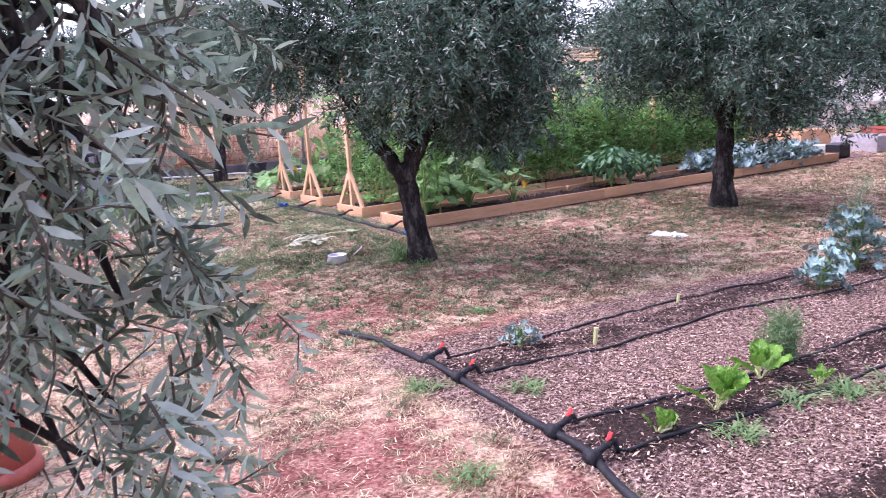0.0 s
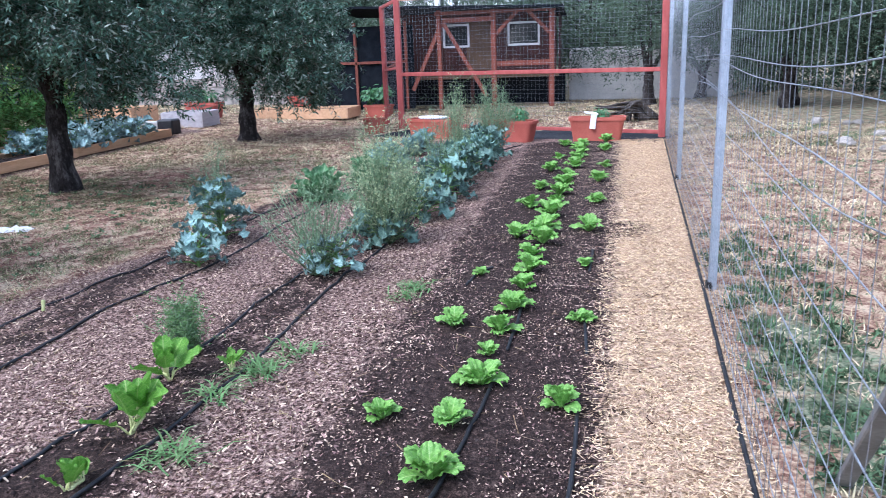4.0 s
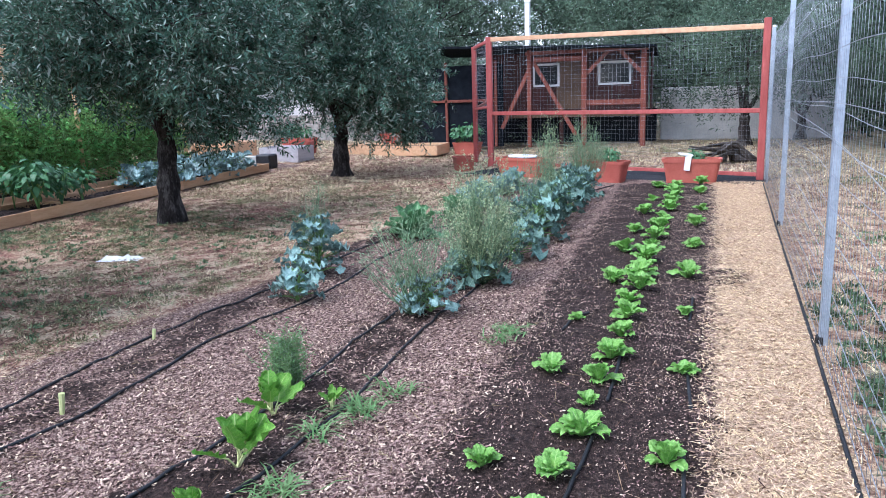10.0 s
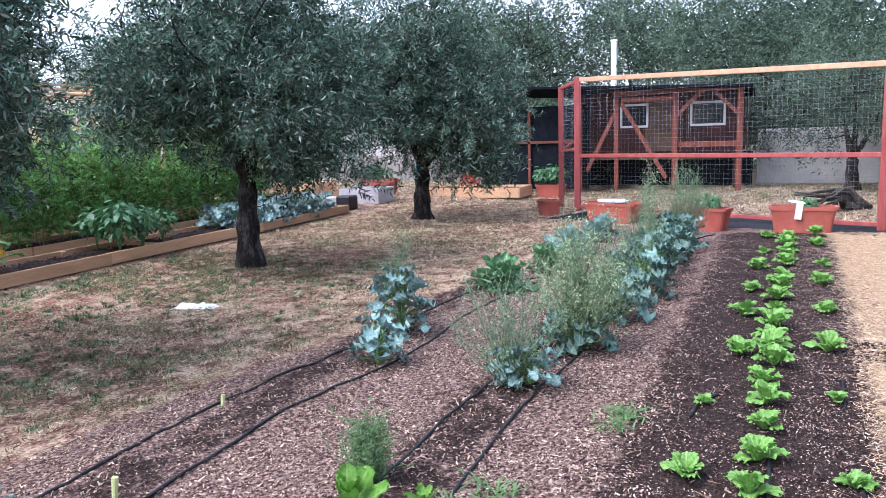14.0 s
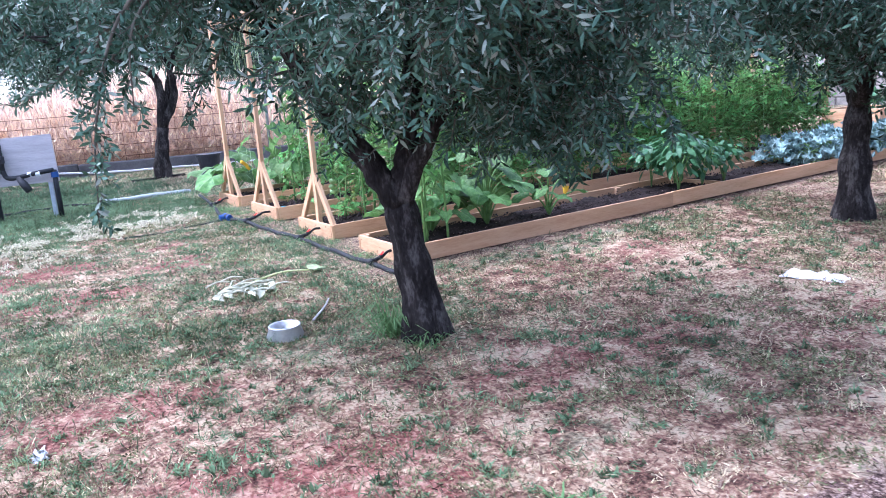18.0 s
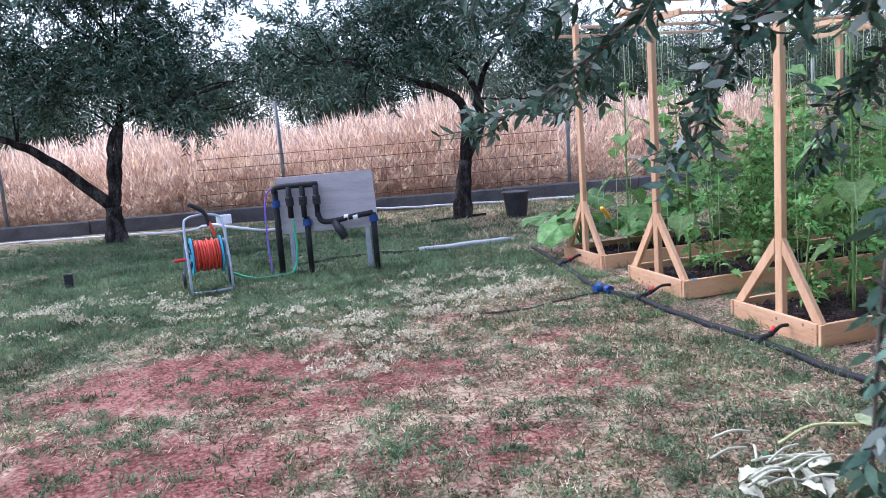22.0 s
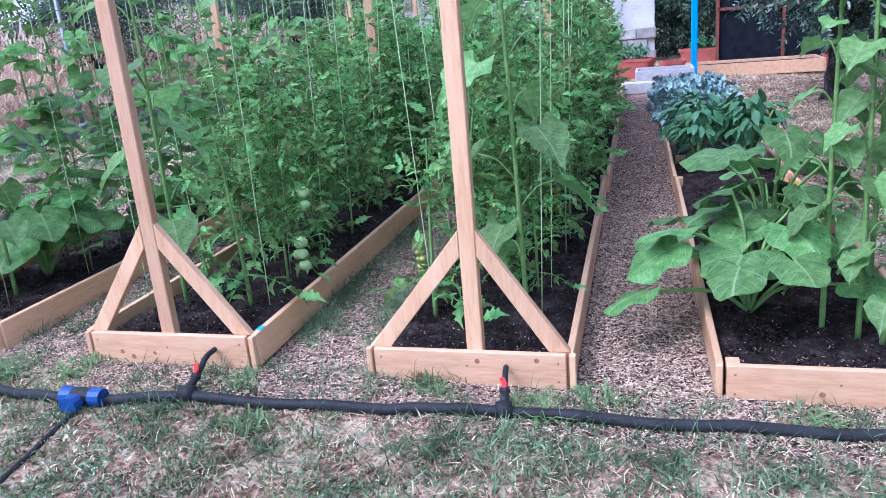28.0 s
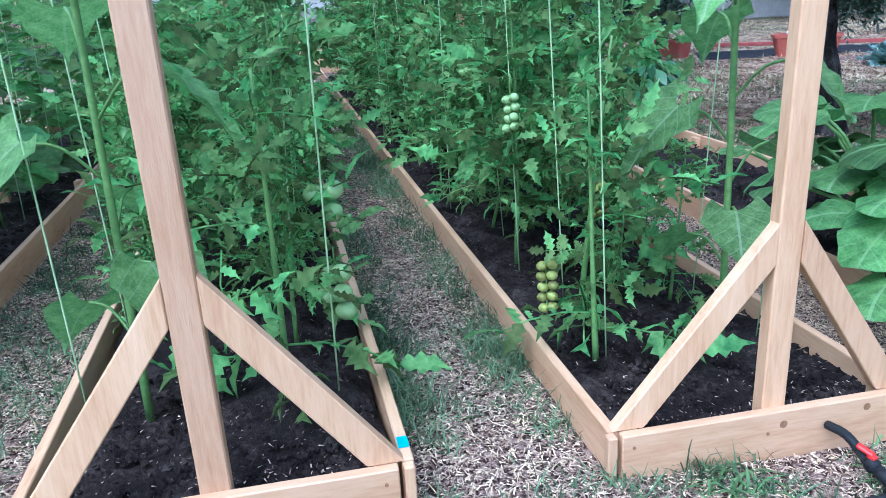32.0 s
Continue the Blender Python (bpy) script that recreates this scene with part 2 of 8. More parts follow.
M_DARKWEED = mat("dark_weed_leaf", (0.028, 0.055, 0.03), (0.125, 0.185, 0.095), 8, 40, 0.6, 0.0, island=1.0, leafy=0.2, spec=0.1)
M_WEED = mat("grass_weed", (0.09, 0.18, 0.065), (0.2, 0.32, 0.135), 8, 40, 0.6, 0.0, island=0.5, leafy=0.3, spec=0.1)
M_LETTUCE = mat("lettuce_leaf", (0.10, 0.27, 0.04), (0.28, 0.51, 0.12), 22, 60, 0.45, 0.3, island=0.3, leafy=0.26, spec=0.4)
M_CHARD = mat("chard_leaf", (0.07, 0.22, 0.025), (0.2, 0.42, 0.06), 26, 70, 0.4, 0.45, island=0.25, leafy=0.25)
M_CUT = mat("wilted_stem", (0.42, 0.44, 0.32), (0.66, 0.66, 0.52), 12, 60, 0.7, 0.0, piece=0.4)
M_CHARDSTEM = mat("chard_stem", (0.45, 0.5, 0.2), (0.6, 0.62, 0.32), 12, 60, 0.5, 0.0)
M_BRASSICA = mat("blue_green_leaf", (0.065, 0.15, 0.125), (0.31, 0.46, 0.425), 4, 30, 0.5, 0.2, piece=0.9, leafy=0.15)
M_CAULI = mat("pale_blue_leaf", (0.09, 0.19, 0.185), (0.34, 0.48, 0.48), 4, 30, 0.5, 0.2, piece=0.9, leafy=0.15)
M_BRASSDARK = mat("dark_teal_leaf", (0.04, 0.1, 0.075), (0.2, 0.33, 0.275), 4, 30, 0.5, 0.2, piece=0.9, leafy=0.12)
M_CABBAGE = mat("cabbage_leaf", (0.05, 0.15, 0.055), (0.13, 0.28, 0.12), 14, 50, 0.5, 0.2, piece=0.6, leafy=0.15)
M_BOLT = mat("bolting_stem", (0.1, 0.18, 0.1), (0.3, 0.4, 0.24), 20, 60, 0.7, 0.0, island=0.8, leafy=0.2, spec=0.15)
M_BOLTY = mat("bolting_flower", (0.24, 0.32, 0.17), (0.6, 0.67, 0.4), 20, 60, 0.7, 0.0, island=0.8, leafy=0.35, spec=0.1)
M_TOMLEAF = mat("tomato_leaf", (0.07, 0.16, 0.05), (0.31, 0.5, 0.17), 5, 40, 0.5, 0.0, island=1.3, leafy=0.5, spec=0.1)
M_STEM = mat("green_stem", (0.09, 0.19, 0.05), (0.19, 0.32, 0.095), 12, 60, 0.6, 0.0)
M_BIGLEAF = mat("broad_leaf", (0.045, 0.125, 0.032), (0.165, 0.315, 0.095), 5, 35, 0.45, 0.35, piece=0.9, leafy=0.25, spec=0.2)
M_SUNLEAF = mat("sunflower_leaf", (0.085, 0.2, 0.055), (0.26, 0.45, 0.155), 5, 35, 0.5, 0.3, piece=0.7, leafy=0.4, spec=0.2)
M_VINE = mat("vine_leaf", (0.08, 0.2, 0.055), (0.28, 0.49, 0.16), 14, 45, 0.45, 0.0, island=1.0, leafy=0.5)
M_PEPPER = mat("dark_pepper_leaf", (0.045, 0.14, 0.06), (0.10, 0.24, 0.10), 8, 45, 0.4, 0.1, island=0.4, leafy=0.2)
M_TOMGREEN = mat("green_tomato", (0.27, 0.42, 0.16), (0.4, 0.55, 0.24), 10, 40, 0.25, 0.0)
M_TOMRED = mat("ripening_tomato", (0.26, 0.31, 0.07), (0.40, 0.40, 0.12), 10, 40, 0.25, 0.0, piece=0.9)
M_STRING = mat("green_twine", (0.32, 0.48, 0.22), (0.48, 0.62, 0.34), 10, 40, 0.8, 0.0)
M_WHEAT = mat("ripe_wheat", (0.6, 0.4, 0.28), (0.95, 0.82, 0.69), 2, 30, 0.85, 0.0, island=0.8, leafy=0.5, spec=0.1)
M_STEELBOWL = mat("brushed_steel", (0.55, 0.56, 0.6), (0.7, 0.71, 0.74), 14, 60, 0.35, 0.05, metal=0.7)
M_HOSE = mat("red_hose", (0.62, 0.05, 0.03), (0.78, 0.1, 0.06), 10, 60, 0.45, 0.05)
M_CYAN = mat("cyan_reel_plastic", (0.03, 0.33, 0.5), (0.06, 0.42, 0.6), 10, 60, 0.45, 0.05)
M_GREENHOSE = mat("green_hose", (0.05, 0.4, 0.2), (0.1, 0.5, 0.28), 10, 60, 0.5, 0.0)
M_PURPLE = mat("violet_cable", (0.2, 0.1, 0.6), (0.3, 0.18, 0.7), 10, 60, 0.5, 0.0)
M_GREYPIPE = mat("grey_pipe", (0.34, 0.38, 0.38), (0.46, 0.5, 0.5), 6, 60, 0.6, 0.1)
M_PAPER = mat("white_scrap", (0.66, 0.68, 0.72), (0.82, 0.83, 0.86), 12, 50, 0.6, 0.3)
M_BLACKPOT = mat("black_pot_plastic", (0.015, 0.016, 0.02), (0.035, 0.036, 0.042), 8, 50, 0.5, 0.1)
M_STONE = mat("rough_stone", (0.22, 0.2, 0.18), (0.42, 0.39, 0.35), 4, 40, 0.95, 0.6, piece=0.4)
M_GLASS = mat("window_pane", (0.02, 0.025, 0.03), (0.04, 0.045, 0.05), 4, 20, 0.08, 0.0, spec=0.6)
M_YELLOW = mat("yellow_petal", (0.8, 0.42, 0.02), (0.9, 0.55, 0.05), 12, 50, 0.6, 0.0)
M_SKYBLUE = mat("bright_blue_paint", (0.01, 0.22, 0.62), (0.02, 0.3, 0.72), 8, 50, 0.5, 0.0)


for leaf_m, tint in ((M_BRASSICA, (0.5, 0.6, 0.58)), (M_CAULI, (0.62, 0.7, 0.7)), (M_BRASSDARK, (0.36, 0.48, 0.42)), (M_CABBAGE, (0.4, 0.5, 0.3)), (M_BIGLEAF, (0.36, 0.52, 0.26)), (M_SUNLEAF, (0.42, 0.56, 0.34)), (M_CHARD, (0.5, 0.56, 0.24))):
    veins(leaf_m, tint)
veins(M_LETTUCE, (0.62, 0.75, 0.35), 0.13)


def ground_material():
    m = bpy.data.materials.new("garden_ground")
    m.use_nodes = True
    nt = m.node_tree
    bsdf = nt.nodes["Principled BSDF"]
    tc = nt.nodes.new("ShaderNodeTexCoord").outputs["Object"]
    big = noise_tex(nt, tc, 0.9, 4)
    mid = noise_tex(nt, tc, 5.5, 5)
    fine = noise_tex(nt, tc, 45, 5)
    grit = noise_tex(nt, tc, 160, 3)
    edge = noise_tex(nt, tc, 7.0, 4, 0.7)

    def mask(name, hard=4.0, wild=1.0):
        a = node(nt, "ShaderNodeAttribute", attribute_name=name).outputs["Fac"]
        v = sums(nt, "ADD", a, sums(nt, "MULTIPLY", sums(nt, "SUBTRACT", edge, 0.5), wild))
        v = sums(nt, "ADD", sums(nt, "MULTIPLY", sums(nt, "SUBTRACT", v, 0.5), hard), 0.5)
        c = nt.nodes.new("ShaderNodeClamp")
        nt.links.new(v, c.inputs[0])
        return c.outputs[0]

    lawn = ramp(nt, sums(nt, "ADD", sums(nt, "MULTIPLY", mid, 0.55), sums(nt, "MULTIPLY", fine, 0.45)),
                [(0.38, (0.05, 0.025, 0.019)), (0.45, (0.19, 0.098, 0.072)), (0.515, (0.37, 0.245, 0.165)), (0.58, (0.58, 0.45, 0.315)), (0.67, (0.16, 0.165, 0.09))])
    green = ramp(nt, sums(nt, "ADD", sums(nt, "MULTIPLY", mid, 0.4), sums(nt, "MULTIPLY", fine, 0.6)),
                 [(0.36, (0.04, 0.04, 0.028)), (0.48, (0.11, 0.145, 0.085)), (0.6, (0.28, 0.28, 0.19))])
    bare = ramp(nt, sums(nt, "ADD", sums(nt, "MULTIPLY", mid, 0.4), sums(nt, "MULTIPLY", fine, 0.6)),
                [(0.38, (0.085, 0.03, 0.025)), (0.48, (0.23, 0.088, 0.07)), (0.58, (0.39, 0.205, 0.165))])
    mulch = ramp(nt, sums(nt, "ADD", sums(nt, "MULTIPLY", fine, 0.6), sums(nt, "MULTIPLY", grit, 0.4)),
                 [(0.42, (0.03, 0.018, 0.015)), (0.5, (0.15, 0.092, 0.075)), (0.6, (0.48, 0.35, 0.29))])
    compost = ramp(nt, sums(nt, "ADD", sums(nt, "MULTIPLY", fine, 0.5), sums(nt, "MULTIPLY", grit, 0.5)),
                   [(0.38, (0.009, 0.006, 0.005)), (0.52, (0.033, 0.021, 0.018)), (0.64, (0.13, 0.088, 0.072))])
    straw = ramp(nt, sums(nt, "ADD", sums(nt, "MULTIPLY", fine, 0.6), sums(nt, "MULTIPLY", grit, 0.4)),
                 [(0.40, (0.2, 0.125, 0.07)), (0.5, (0.44, 0.31, 0.205)), (0.6, (0.70, 0.54, 0.39))])
    col = blend(nt, mask("green", 3.0, 1.5), lawn, green)
    col = blend(nt, mask("bare", 3.5, 1.4), col, bare)
    col = blend(nt, mask("mulch"), col, mulch)
    col = blend(nt, mask("straw"), col, straw)
    col = blend(nt, mask("compost", 3.0, 1.7), col, compost)
    col = blend(nt, mask("membrane", 9.0, 0.4), col, (0.03, 0.032, 0.037))
    shade = sums(nt, "ADD", sums(nt, "MULTIPLY", big, 0.5), 0.75)
    hs = nt.nodes.new("ShaderNodeHueSaturation")
    nt.links.new(shade, hs.inputs["Value"])
    nt.links.new(col, hs.inputs["Color"])
    nt.links.new(hs.outputs[0], bsdf.inputs["Base Color"])
    bsdf.inputs["Roughness"].default_value = 0.95
    bsdf.inputs["Specular IOR Level"].default_value = 0.15
    b = nt.nodes.new("ShaderNodeBump")
    b.inputs["Strength"].default_value = 0.9
    b.inputs["Distance"].default_value = 0.02
    nt.links.new(sums(nt, "ADD", fine, sums(nt, "MULTIPLY", grit, 0.5)), b.inputs["Height"])
    nt.links.new(b.outputs[0], bsdf.inputs["Normal"])
    return m


M_GROUND = ground_material()

# ---- mesh helpers ----
RNG = np.random.default_rng(7)


def thing(name, x, y, z, label, category, group="", rz=0.0, kind=""):
    ob = new(name)
    ob.matrix_basis = pose(x, y, z, 0, 0, rz)
    return tagged(ob, label, category, group, kind)


def part(name, bm, material, parent, label="", smooth=False):
    """Links a bmesh or a mesh as one mesh object under a thing or a part."""
    if isinstance(bm, bmesh.types.BMesh):
        me = bpy.data.meshes.new(name)
        bm.to_mesh(me)
        bm.free()
    else:
        me = bm
    if material is not None and not me.materials:
        me.materials.append(material)
    if smooth:
        me.polygons.foreach_set("use_smooth", [True] * len(me.polygons))
    ob = new(name, me)
    ob.parent = parent
    if label:
        ob["label"] = label
    return ob


def solo(name, bm, material, label, category, group="", kind="", m=None, smooth=False):
    ob = part(name, bm, material, None, "", smooth)
    if m is not None:
        ob.matrix_basis = m
    return tagged(ob, label, category, group, kind)


def again(ob, x, y, z, rz, s, first=False):
    """A copy of a plant at a place, turned and sized; the first one is moved there itself."""
    if first:
        ob.matrix_basis = pose(x, y, z, 0, 0, rz) @ Matrix.Diagonal((s, s, s, 1))
        return ob
    k = s / ob.scale.x
    return copy_thing(ob, pose(x, y, z, 0, 0, rz) @ Matrix.Diagonal((k, k, k, 1)))


def box(bm, c, s, rot=None, bevel=0.004):
    """A bevelled block of size s centred at c, turned by a matrix."""
    m = Matrix.Translation(c) @ (rot or Matrix.Identity(4)) @ Matrix.Diagonal((*s, 1))
    r = bmesh.ops.create_cube(bm, size=1.0, matrix=m)
    if bevel:
        edges = list({e for v in r["verts"] for e in v.link_edges})
        bmesh.ops.bevel(bm, geom=edges, offset=bevel, segments=1, affect="EDGES")
    return bm


def beam(bm, a, b, w, h, bevel=0.004):
    """A timber from a to b, w wide and h high."""
    a, b = Vector(a), Vector(b)
    d = b - a
    q = d.to_track_quat("X", "Z").to_matrix().to_4x4()
    return box(bm, (a + b) / 2, (d.length, w, h), q, bevel)


def np_mesh(name, verts, faces, material=None):
    """A mesh from arrays: verts (n, 3), faces (m, k)."""
    verts, faces = np.asarray(verts, dtype=np.float32), np.asarray(faces, dtype=np.int32)
    me = bpy.data.meshes.new(name)
    k = faces.shape[1]
    me.vertices.add(len(verts))
    me.vertices.foreach_set("co", verts.ravel())
    me.loops.add(faces.size)
    me.loops.foreach_set("vertex_index", faces.ravel())
    me.polygons.add(len(faces))
    me.polygons.foreach_set("loop_start", np.arange(0, faces.size, k, dtype=np.int32))
    me.polygons.foreach_set("loop_total", np.full(len(faces), k, dtype=np.int32))
    me.update(calc_edges=True)
    if material:
        me.materials.append(material)
    return me


class Soup:
    """Triangles gathered from arrays into one mesh."""

    def __init__(self):
        self.v, self.f, self.n = [], [], 0

    def add(self, v, f):
        self.v.append(np.asarray(v, dtype=np.float32).reshape(-1, 3))
        self.f.append(np.asarray(f, dtype=np.int32).reshape(-1, 3) + self.n)
        self.n += len(self.v[-1])

    def tube(self, pts, radii, sides=6):
        v, f = tube_np(pts, radii, sides)
        self.add(v, f)

    def copies(self, tv, tf, mats, locs):
        """The template tv, tf at every turn (n, 3, 3) and place (n, 3)."""
        tv, tf = np.asarray(tv), np.asarray(tf)
        n, k = len(locs), len(tv)
        if not n:
            return
        v = np.einsum("nij,kj->nki", mats, tv) + locs[:, None, :]
        f = tf[None] + (np.arange(n) * k)[:, None, None]
        self.add(v.reshape(-1, 3), f.reshape(-1, 3))

    def mesh(self, name, material):
        return np_mesh(name, np.concatenate(self.v), np.concatenate(self.f), material)


def tube_np(pts, radii, sides=6):
    pts = np.asarray(pts, dtype=float)
    radii = np.broadcast_to(np.asarray(radii, dtype=float), (len(pts),))
    t = np.gradient(pts, axis=0)
    t /= np.linalg.norm(t, axis=1)[:, None] + 1e-9
    up = np.array([0.0, 0.0, 1.0]) if abs(t[0][2]) < 0.9 else np.array([1.0, 0.0, 0.0])
    rings = []
    a = np.arange(sides) * 2 * np.pi / sides
    for p, d, r in zip(pts, t, radii):
        s = np.cross(up, d)
        s /= np.linalg.norm(s) + 1e-9
        u = np.cross(d, s)
        up = u
        rings.append(p + r * (np.cos(a)[:, None] * s + np.sin(a)[:, None] * u))
    v = np.concatenate(rings + [pts[:1], pts[-1:]])
    f = []
    n = len(pts)
    for i in range(n - 1):
        for j in range(sides):
            p0, p1 = i * sides + j, i * sides + (j + 1) % sides
            f += [(p0, p1, p1 + sides), (p0, p1 + sides, p0 + sides)]
    for j in range(sides):
        f += [(n * sides, (j + 1) % sides, j), (n * sides + 1, (n - 1) * sides + j, (n - 1) * sides + (j + 1) % sides)]
    return v, np.array(f)


def tube_mesh(name, pts, r, material, sides=8):
    v, f = tube_np(pts, r, sides)
    me = np_mesh(name, v, f, material)
    me.polygons.foreach_set("use_smooth", [True] * len(me.polygons))
    return me


def turns(yaw, pitch, roll):
    """Turn matrices (n, 3, 3): roll about x, then pitch (x up), then yaw."""
    cy, sy, cp, sp, cr, sr = np.cos(yaw), np.sin(yaw), np.cos(pitch), np.sin(pitch), np.cos(roll), np.sin(roll)
    z, o = np.zeros_like(cy), np.ones_like(cy)
    rz = np.stack([np.stack([cy, -sy, z], -1), np.stack([sy, cy, z], -1), np.stack([z, z, o], -1)], -2)
    ry = np.stack([np.stack([cp, z, -sp], -1), np.stack([z, o, z], -1), np.stack([sp, z, cp], -1)], -2)
    rx = np.stack([np.stack([o, z, z], -1), np.stack([z, cr, -sr], -1), np.stack([z, sr, cr], -1)], -2)
    return rz @ ry @ rx


def spline(pts, n=24):
    """A smooth line through the points."""
    p = np.asarray(pts, dtype=float)
    p = np.concatenate([[2 * p[0] - p[1]], p, [2 * p[-1] - p[-2]]])
    out = []
    segs = len(p) - 3
    for i in range(segs):
        for u in np.linspace(0, 1, max(2, n // segs), endpoint=False):
            a, b, c, d = p[i:i + 4]
            out.append(0.5 * ((2 * b) + (c - a) * u + (2 * a - 5 * b + 4 * c - d) * u * u + (3 * b - a - 3 * c + d) * u ** 3))
    out.append(p[-2])
    return np.array(out)


# ---- ground ----
SLOPE_Y = [-3, 1, 3, 4.8, 6.2, 7.5, 9, 10.2, 10.7, 11.3, 12, 13.5, 16, 24]
SLOPE_Z = [0, 0, -.05, -.10, -.10, -.04, .03, .06, .07, .10, .115, .13, .14, .14]


def gz(x, y):
    return np.interp(y, SLOPE_Y, SLOPE_Z)


def lin(x, xs, ys):
    return np.interp(x, xs, ys)


FENCE_X, FENCE_Y = [-4, 4.87, 8.8, 12.94], [0.42, -0.19, -0.44, -0.72]


def fence_y(x):
    return lin(x, FENCE_X, FENCE_Y)


def soft(d, w=0.12):
    return np.clip(0.5 + d / (2 * w), 0, 1)


def inside(x, y, x0, x1, y0, y1, w=0.12):
    return soft(np.minimum(np.minimum(x - x0, x1 - x), np.minimum(y - y0, y1 - y)), w)


def blob(x, y, cx, cy, rx, ry):
    return np.clip(1.4 - np.hypot((x - cx) / rx, (y - cy) / ry), 0, 1)


def zones(x, y):
    mulch_top = lin(x, [1.9, 4.5, 5.45, 5.9, 9.7, 13], [4.45, 4.31, 4.1, 3.9, 3.55, 3.4])
    m1 = inside(x, y, 1.95, 13.4, fence_y(x), mulch_top, 0.18)
    m2 = inside(x, y, lin(y, [8, 14], [4.12, 4.25]), 15.6, 8.22 + 0.025 * (x - 4.5), 14.1, 0.12)
    mulch = np.maximum(m1, m2)
    let_lo = lin(x, [2.6, 11.5], [0.48, 0.05])
    let_hi = lin(x, [2.6, 11.5], [1.56, 1.38])
    compost = inside(x, y, 1.9, 12.3, let_lo, let_hi, 0.2)
    compost = np.maximum(compost, 0.62 * inside(x, y, 2.1, 8.6, 3.42, 3.92, 0.16))
    compost = np.maximum(compost, 0.66 * inside(x, y, 2.05, 12.0, 2.08, 2.6, 0.16))
    compost = np.maximum(compost, blob(x, y, 2.5, 2.35, 0.5, 0.34))
    compost = np.maximum(compost, blob(x, y, 6.3, 0.25, 0.35, 0.25))
    straw = inside(x, y, 0.5, 12.6, fence_y(x), let_lo, 0.1)
    # the strip of membrane along the front of the pen
    ux, uy = 0.423, 0.906
    along = (x - 12.94) * ux + (y + 0.72) * uy
    across = (x - 12.94) * uy - (y + 0.72) * ux
    membrane = soft(np.minimum(np.minimum(along + 0.1, 5.6 - along), np.minimum(across + 0.75, 0.5 - across)), 0.06)
    green = np.zeros_like(x)
    for cx, cy, rx, ry, a in ((1.2, 14.4, 4.2, 2.8, 0.95), (-1.5, 12.6, 3.4, 2.0, 0.7), (0.6, 11.6, 3.0, 1.2, 0.5), (2.2, 9.5, 5.0, 4.0, 0.4), (3.6, 7.2, 1.6, 1.1, 0.45), (2.9, 9.6, 1.6, 0.9, 0.42),
                              (8.4, 6.4, 2.0, 1.2, 0.34), (-1, 18, 4, 3, 0.6), (4.0, 16, 2.5, 2, 0.5), (5.4, 4.9, 1.6, 0.5, 0.35), (3.4, -0.55, 1.6, 0.4, 0.7),
                              (6, 8.0, 2.5, 0.35, 0.5), (13, 6.5, 3, 1.5, 0.35), (3.3, 5.4, 1.2, 0.6, 0.33)):
        green = np.maximum(green, a * blob(x, y, cx, cy, rx, ry))
    green = np.maximum(green, 0.52 * np.clip(np.hypot((x - 5) / 1.25, y - 8) / 6 - 1.2, 0, 1))
    bare = np.zeros_like(x)
    for cx, cy, rx, ry, a in ((0.8, 10.95, 1.25, 0.62, 0.92), (0.4, 9.5, 1.25, 0.7, 0.9), (1.4, 10.25, 0.8, 0.35, 0.7), (2.1, 10.5, 0.6, 0.35, 0.75), (2.1, 9.25, 0.7, 0.4, 0.66), (0.0, 10.2, 1.2, 0.4, 0.5),
                              (1.2, 3.0, 0.75, 0.6, 0.7), (1.5, 2.0, 0.6, 0.4, 0.66), (1.4, 4.4, 0.7, 0.6, 0.6), (2.3, 5.6, 1.3, 0.8, 0.6), (4.4, 6.0, 1.6, 0.5, 0.5), (2.0, 6.9, 1.0, 0.5, 0.5), (6.0, 7.4, 1.8, 0.4, 0.45), (9.5, 6.2, 2.0, 0.5, 0.5), (3.0, 9.9, 0.5, 0.4, 0.6), (3.3, 10.7, 0.5, 0.25, 0.6),
                              (0.8, 7.6, 0.8, 0.6, 0.55), (2.8, 4.4, 0.9, 0.35, 0.6), (6.5, 5.2, 2.5, 0.6, 0.4), (2.6, 11.6, 0.5, 0.3, 0.5), (12.5, 5, 3, 1, 0.4)):
        bare = np.maximum(bare, a * blob(x, y, cx, cy, rx, ry))
    return dict(mulch=mulch, compost=compost, straw=straw, membrane=membrane, green=green, bare=bare)


def axis(lo, hi, step, far):
    core = np.arange(lo, hi + step / 2, step)
    out = np.array([0.6, 1.5, 3, 6, 12, 25, 60, 150, 400, 900])
    return np.concatenate([lo - out[::-1], core, hi + out]) if far else core


def relief(x, y, z):
    """Small unevenness of the soil."""
    n = np.zeros_like(x)
    for f, a, k in ((3.1, 0.4, 0.5), (5.3, 1.3, 0.8), (8.9, 2.3, 1.0), (14.7, 2.9, 0.7), (23.0, 0.9, 0.5)):
        u, v = x * math.cos(a) + y * math.sin(a), y * math.cos(a) - x * math.sin(a)
        n = n + k * np.sin(u * f + 2.1 * np.sin(v * f * 0.61 + a)) * np.sin(v * f * 0.87 + 1.7 * np.sin(u * f * 0.43 + 2 * a))
    return 0.0055 * n * (1 + 0.8 * z["compost"]) + 0.035 * z["compost"] + 0.012 * z["straw"]


def ground_z(x, y):
    x, y = np.asarray(x, dtype=float), np.asarray(y, dtype=float)
    near = (x > -3.2) & (x < 18.2) & (y > -3.2) & (y < 22.2)
    return gz(x, y) + np.where(near, relief(x, y, zones(x, y)), 0)


